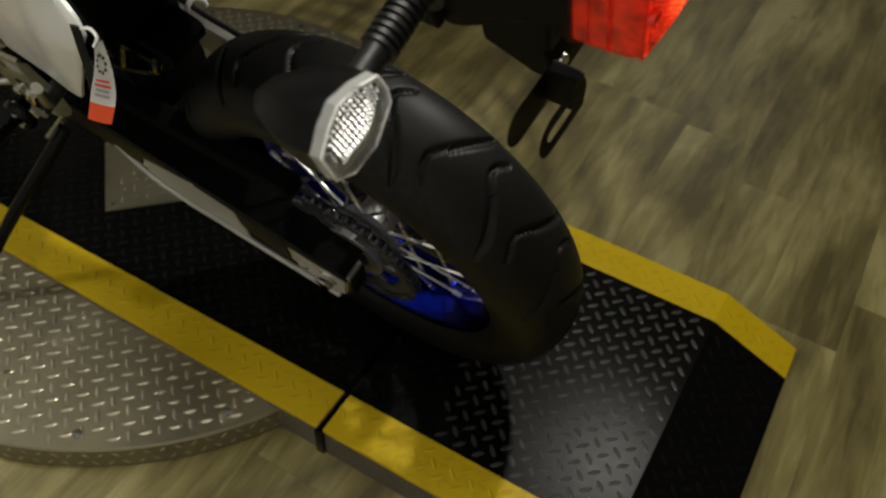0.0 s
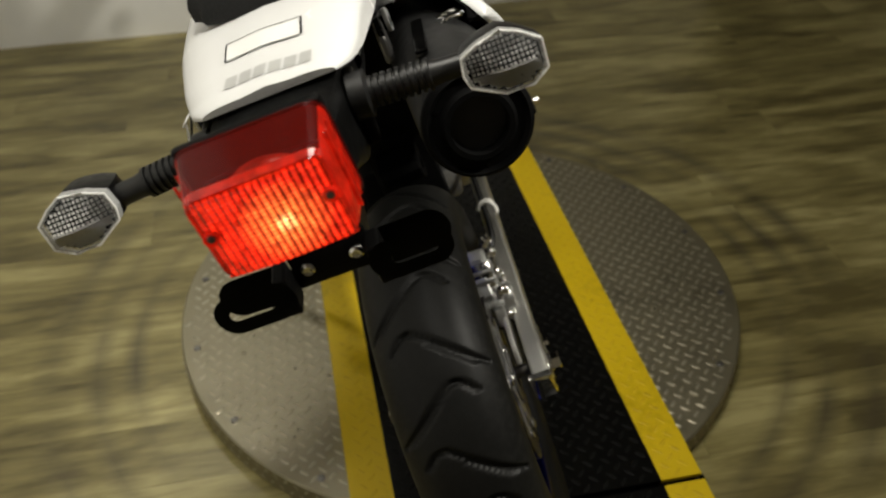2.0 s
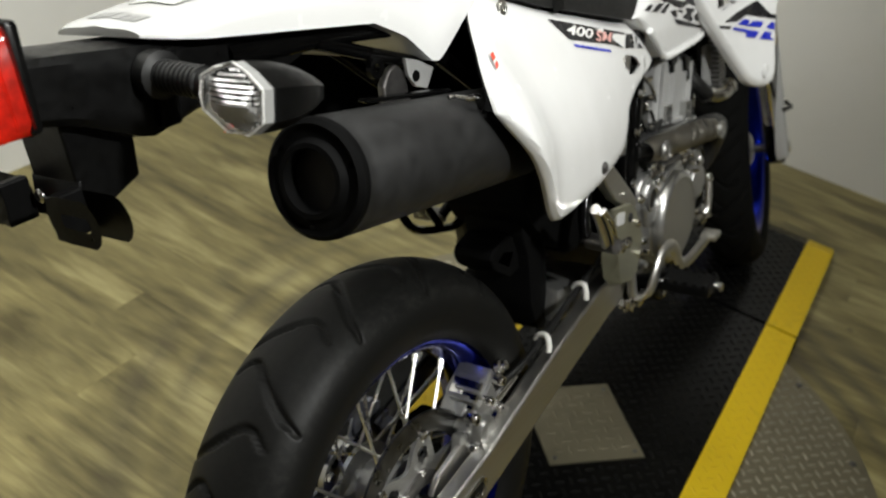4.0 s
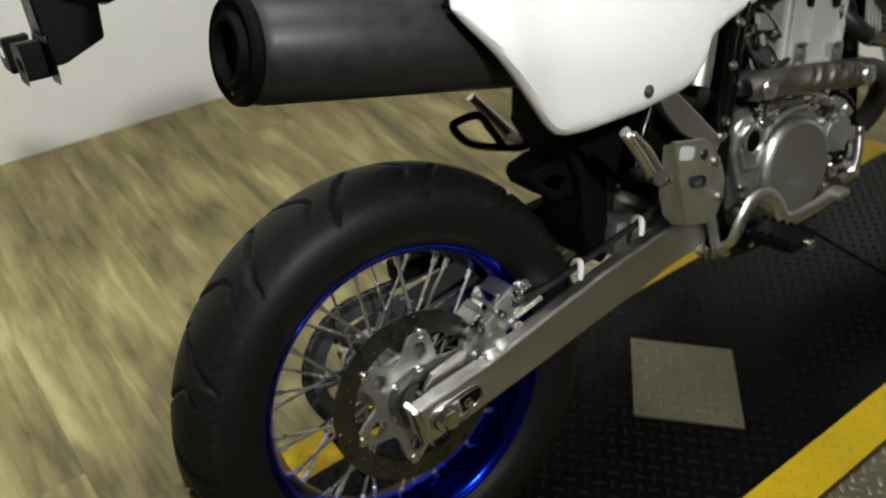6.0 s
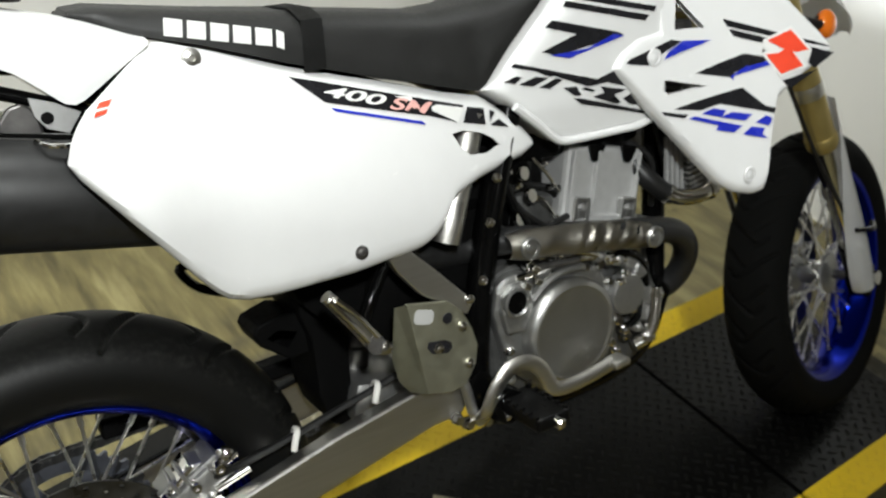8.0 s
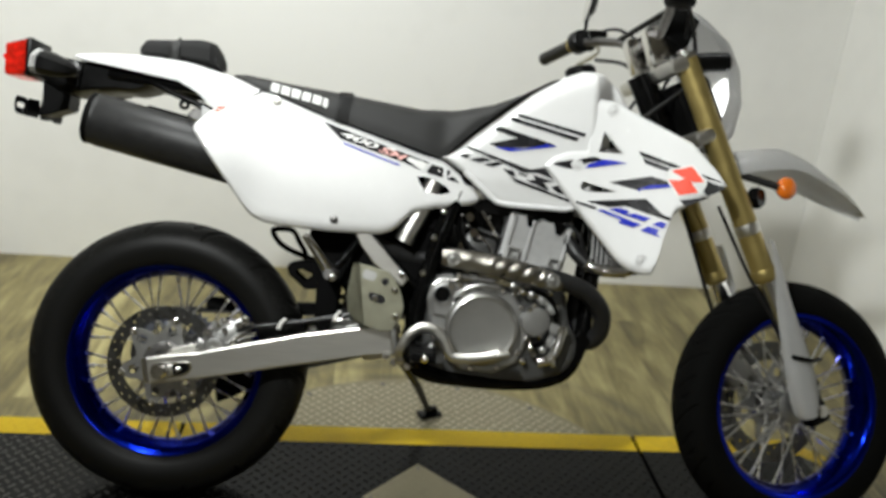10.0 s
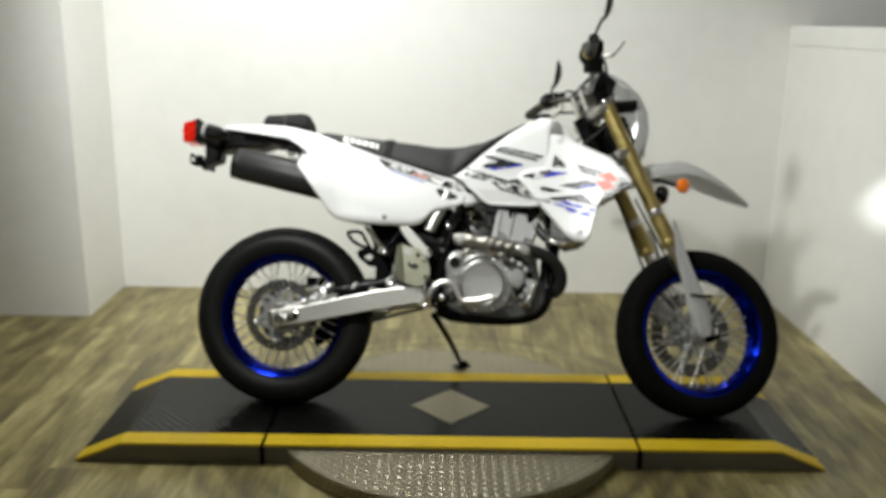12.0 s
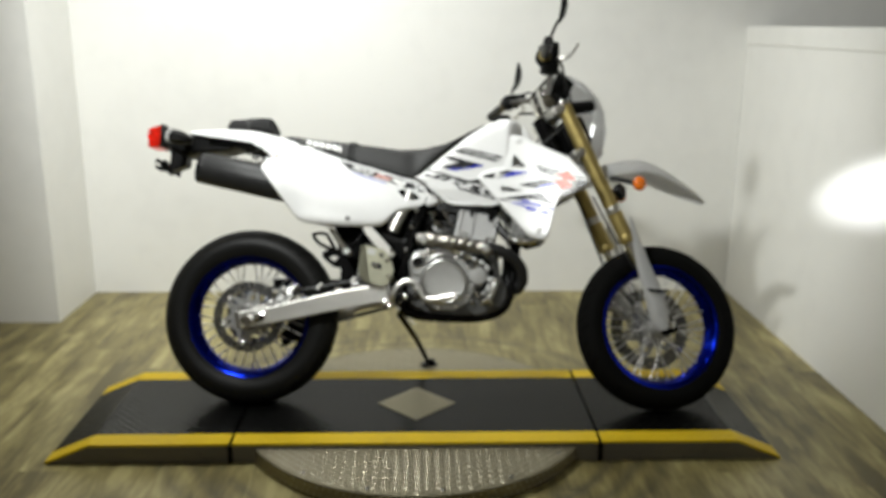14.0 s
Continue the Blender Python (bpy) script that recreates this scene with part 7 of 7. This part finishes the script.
for side in (-1, 1):
    c = Vector((1.385, side * 0.092, 0.808))
    bm = lathe(B(), [(0.008, 0.024), (0.016, 0.016), (0.024, 0.008)], c, (-0.3, -side, 0), 20)
    ind = part("front_indicator", bm, BLACK, bike, "front turn indicator with amber lens", True, S)
    part("lens", ball(B(), c + Vector((0.002, 0, 0)), (0.026, 0.018, 0.027)), AMBER, ind, "orange lens", True, S)
    part("stalk", rod(B(), (1.29, side * 0.055, 0.835), c + Vector((-0.015, 0, 0)), 0.009, n=10), RUBBER, ind, "", True, S)
bm = lathe(B(), [(0.015, -0.02), (0.024, -0.012), (0.026, 0.0), (0.020, 0.010)], (1.315, -0.085, 0.780), (0.5, -1, 0), 20)
part("horn", bm, SATIN, bike, "round black horn", True, S)

# headlight and cowl
bm = B()
rows = []
for z, x, w in ((1.215, 1.178, 0.055), (1.19, 1.212, 0.075), (1.14, 1.262, 0.092), (1.08, 1.288, 0.100), (1.00, 1.296, 0.102), (0.93, 1.280, 0.095), (0.885, 1.250, 0.080), (0.872, 1.235, 0.065)):
    rows.append([bm.verts.new((x - 0.085 * (1 - math.cos(a)) , w * math.sin(a) * 1.05, z)) for a in [math.radians(-88 + 16 * j) for j in range(12)]])
for i, (a, b) in enumerate(zip(rows, rows[1:])):
    for j in range(11):
        if not (i in (3, 4) and 3 <= j <= 7):
            bm.faces.new((a[j], a[j + 1], b[j + 1], b[j]))
bmesh.ops.solidify(bm, geom=bm.faces[:], thickness=0.003)
cowl = part("headlight_cowl", bm, WHITE, bike, "white plastic headlight cowl", True, S)
bm = lathe(B(), [(0.068, 0), (0.068, 0.006), (0.050, 0.012), (0.002, 0.016)], (1.262, 0, 1.005), (1, 0, -0.06), 32)
part("headlight", bm, HEADLAMP, cowl, "lit headlight glass", True, S)
part("visor_strut", rod(B(), (1.09, -0.085, 1.068), (1.215, -0.092, 1.085), 0.023, n=16), BLACK, cowl, "", True, S)

# handlebar
SB = S @ Matrix.Translation((0.012, 0, 0.022))
bm = sweep(B(), [(0.945, -0.385, 1.165), (0.975, -0.25, 1.172), (1.030, -0.13, 1.150), (1.045, -0.06, 1.115), (1.047, 0, 1.112), (1.045, 0.06, 1.115), (1.030, 0.13, 1.150), (0.975, 0.25, 1.172), (0.945, 0.385, 1.165)], 0.011, 12)
bar = part("handlebar", bm, STEEL, bike, "handlebar with grips, levers and mirrors turned to one side", True, SB)
bm = B()
for side in (-1, 1):
    box(bm, (1.044, side * 0.045, 1.092), (0.045, 0.035, 0.085), (0, -20, 0), 0.006)
part("bar_clamp", bm, CHROME, bar, "", True, SB)
part("crossbar", rod(B(), (1.033, -0.125, 1.152), (1.033, 0.125, 1.152), 0.007, n=12), SATIN, bar, "", True, SB)
part("instrument", box(B(), (1.098, -0.01, 1.140), (0.075, 0.125, 0.095), (0, 25, 0), 0.014), BLACK, bar, "black digital instrument", True, SB)
for side in (-1, 1):
    e0, e1 = Vector((0.9435, side * 0.392, 1.165)), Vector((0.971, side * 0.265, 1.172))
    part("grip", sweep(B(), [e0, e0.lerp(e1, 0.5), e1], 0.0175, 14), RUBBER, bar, "black rubber grip", True, SB)
    dirn = (e1 - e0).normalized()
    part("gold_collar", lathe(B(), [(0.020, -0.006), (0.021, 0), (0.021, 0.008), (0.018, 0.012)], e1 + dirn * 0.004, dirn, 20), GOLD, bar, "gold collar", True, SB)
    c = e1 + dirn * 0.035
    bm = box(B(), tuple(c + Vector((0.012, 0, 0.004))), (0.055, 0.040, 0.048), (0, 0, -side * 12), 0.008)
    if side < 0:
        box(bm, tuple(c + Vector((0.026, 0.028, 0.040))), (0.052, 0.070, 0.050), (0, 0, 12), 0.008)
        box(bm, tuple(c + Vector((0.020, 0.005, -0.030))), (0.060, 0.045, 0.050), (0, 0, 12), 0.010)
    part("switch_block", bm, BLACK, bar, "", True, SB)
    part("housing", lathe(B(), [(0.026, 0), (0.030, 0.006), (0.030, 0.030), (0.024, 0.036)], e1 + dirn * 0.012, dirn, 20), BLACK, bar, "", True, SB)
    part("lever_perch", box(B(), tuple(c + dirn * 0.03 + Vector((0.026, 0, 0.006))), (0.050, 0.034, 0.030), (0, 0, -side * 12), 0.006), SATIN, bar, "", True, SB)
    bm = sweep(B(), [c + Vector((0.045, 0, 0.0)), c + Vector((0.075, side * 0.05, -0.005)), c + Vector((0.065, side * 0.17, -0.012))], (0.008, 0.005), 10, 5, 0.6)
    part("lever", bm, ALU, bar, "silver hand lever", True, SB)
    base, headp = c + Vector((0.010, 0, 0.02)), c + Vector((0.040, side * 0.035, 0.126 if side < 0 else 0.092))
    bm = sweep(B(), [base, base + Vector((0.008, side * 0.004, 0.04)), headp], 0.005, 8)
    mir = part("mirror", bm, SATIN, bar, "black oval mirror on a thin stalk", True, SB)
    m = Matrix.Translation(headp + Vector((0.006, side * 0.020, 0.042))) @ pose(0, 0, 0, 0, 8, -13)
    bm = lathe(B(), [(0.002, -0.022), (0.024, -0.018), (0.042, -0.006), (0.046, 0.002), (0.043, 0.003), (0.002, 0.002)], (0, 0, 0), (-1, 0, 0), 28)
    bmesh.ops.scale(bm, vec=(1, 1.3, 1.25), verts=bm.verts)
    part("mirror_head", bm, BLACK, mir, "", True, SB @ m)
    bm = lathe(B(), [(0.043, 0.0035), (0.002, 0.0040)], (0, 0, 0), (-1, 0, 0), 28)
    bmesh.ops.scale(bm, vec=(1, 1.3, 1.25), verts=bm.verts)
    part("mirror_glass", bm, CHROME, mir, "silvered mirror glass", True, SB @ m)
bm = B()
for pts in ([(0.985, -0.22, 1.18), (1.06, -0.16, 1.20), (1.11, -0.06, 1.10), (1.08, 0.0, 0.98)], [(0.985, 0.22, 1.18), (1.05, 0.15, 1.19), (1.10, 0.05, 1.08), (1.03, 0.06, 0.95)], [(1.0, -0.2, 1.16), (1.09, -0.12, 1.15), (1.12, -0.08, 1.02), (1.02, -0.05, 0.92)]):
    part("cable", sweep(B(), pts, 0.0045, 8), RUBBER, bar, "black control cable", True, SB)

# ---- loose things on the motorcycle ----
bag = thing("tail_bag", BIKE, "small black fabric bag strapped on the tail cowl", "bag")
bm = B()
body(bm, [(-0.098, 1.022), (-0.09, 1.034), (-0.03, 1.038), (0.030, 1.044), (0.060, 1.040), (0.072, 1.016)], [(-0.098, 0.997), (0.0, 0.993), (0.072, 0.985)], lambda x, z: 0.068 if -0.085 < x < 0.06 else 0.058, 24, 8, 0.02, 0.006, 0.002)
part("pouch", bm, FABRIC, bag)
bm = sweep(B(), [(-0.02, -0.071, 0.990), (-0.02, -0.071, 1.02), (-0.02, -0.045, 1.034), (-0.02, 0.045, 1.034), (-0.02, 0.071, 1.02), (-0.02, 0.071, 0.990)], 0.012, 8, 5, 0.2)
part("bag_strap", bm, VINYL, bag)

tag = thing("hang_tag", pose(-0.5350, 0.4380, 0.826), "white paper hang tag with an orange end on a black strap", "tag")
TAG_LOW = Vector((0.004, 0.0195, -0.0760))
TAG_IN, TAG_OUT = Vector((-0.0040, -0.0015, 0.0020)), Vector((-0.0135, -0.0020, 0.0010))


def tag_point(u, v, lift=0.0):
    """A place on the bent, twisted card: u across from -1 to 1, v from its top to its end."""
    half = TAG_IN.lerp(TAG_OUT, min(1.0, v * 1.5) - 0.25 * max(0.0, v - 0.8))
    mid = TAG_LOW * v + Vector((0.0, -0.006, 0.0)) * math.sin(v * math.pi)
    return mid + half * u + Vector((-0.2, 0.9, 0.3)) * (lift + 0.0016 * (1 - u * u))


def tag_patch(u0, u1, v0, v1, lift=0.0, thick=0.0005):
    bm = B()
    rows = [[bm.verts.new(tag_point(u0 + (u1 - u0) * i / 4, v0 + (v1 - v0) * k / 8, lift)) for i in range(5)] for k in range(9)]
    for a, b in zip(rows, rows[1:]):
        for i in range(4):
            bm.faces.new((a[i], a[i + 1], b[i + 1], b[i]))
    bmesh.ops.solidify(bm, geom=bm.faces[:], thickness=thick)
    return bm


part("card", tag_patch(-1, 1, 0.0, 0.80), D_WHITE, tag)
part("orange_end", tag_patch(-1, 1, 0.80, 1.0), D_ORANGE, tag, "orange end")
for k in range(9):
    a = 2 * math.pi * k / 9
    part("printed_emblem", tag_patch(0.52 * math.cos(a) - 0.13, 0.52 * math.cos(a) + 0.13, 0.29 + 0.12 * math.sin(a) - 0.022, 0.29 + 0.12 * math.sin(a) + 0.022, 0.0008, 0.0002), D_BLACK, tag)
for k, (w, mat) in enumerate(((0.62, D_RED), (0.70, D_RED), (0.55, D_GREY), (0.60, D_GREY))):
    part("print_bar", tag_patch(-w, w, 0.50 + 0.06 * k, 0.53 + 0.06 * k, 0.0008, 0.0002), mat, tag)
part("strap_loop", sweep(B(), [(0.002, 0.004, -0.004), (0.000, 0.000, 0.004), (0.012, -0.004, 0.006), (0.030, -0.005, -0.001)], 0.0016, 8, 6), D_WHITE, tag, "white string")
part("black_strap", sweep(B(), [(0.031, -0.004, 0.002), (0.028, -0.002, -0.016), (0.020, 0.003, -0.040), (0.016, 0.007, -0.056)], 0.007, 8, 5, 0.25), SATIN, tag, "black webbing strap")

# ---- headlight beam ----
lamp = bpy.data.lights.new("headlight_beam", "SPOT")
lamp.energy, lamp.spot_size, lamp.spot_blend, lamp.shadow_soft_size, lamp.color = 60, radians(74), 1.0, 0.03, (1.0, 0.98, 0.95)
beam = new("headlight_beam", lamp)
hp = BIKE @ S @ Vector((1.320, 0, 0.985))
beam.matrix_world = look(hp, (EAST, 0.13, 0.83), 17) @ Matrix.Diagonal((1.0, 0.22, 1.0, 1.0))

# ---- floor boards, last ----
floor = tagged(mesh_part("floor", [(-3.42, -4.52, -0.016), (3.42, -4.52, -0.016), (3.42, 1.72, -0.016), (-3.42, 1.72, -0.016)], [(0, 1, 2, 3)], FLOOR), "wood-print vinyl plank floor in yellowish brown", "floor", kind="structure")
PW, PL = 0.152, 1.22
X0, X1, Y0, Y1 = -3.3, 3.3, -4.4, NORTH
shared = None
rng = random.Random(4)
for i in range(-22, 23):
    stagger = rng.uniform(0, PL)
    for j in range(-5, 3):
        x, y = i * PW, j * PL + stagger
        lo_x, hi_x = max(X0, x - PW / 2), min(X1, x + PW / 2)
        lo_y, hi_y = max(Y0, y - PL / 2), min(Y1, y + PL / 2)
        if hi_x - lo_x < 0.004 or hi_y - lo_y < 0.004:
            continue
        whole = hi_x - lo_x > PW - 0.001 and hi_y - lo_y > PL - 0.001
        if whole and shared is not None:
            plank = new("plank", shared)
            plank.parent = floor
        else:
            bm = box(B(), (0, 0, -0.0075), (hi_x - lo_x - 0.0004, hi_y - lo_y - 0.0004, 0.015))
            plank = part("plank", bm, FLOOR, floor, "", False)
            if whole:
                shared = plank.data
        plank.location = ((lo_x + hi_x) / 2, (lo_y + hi_y) / 2, 0)
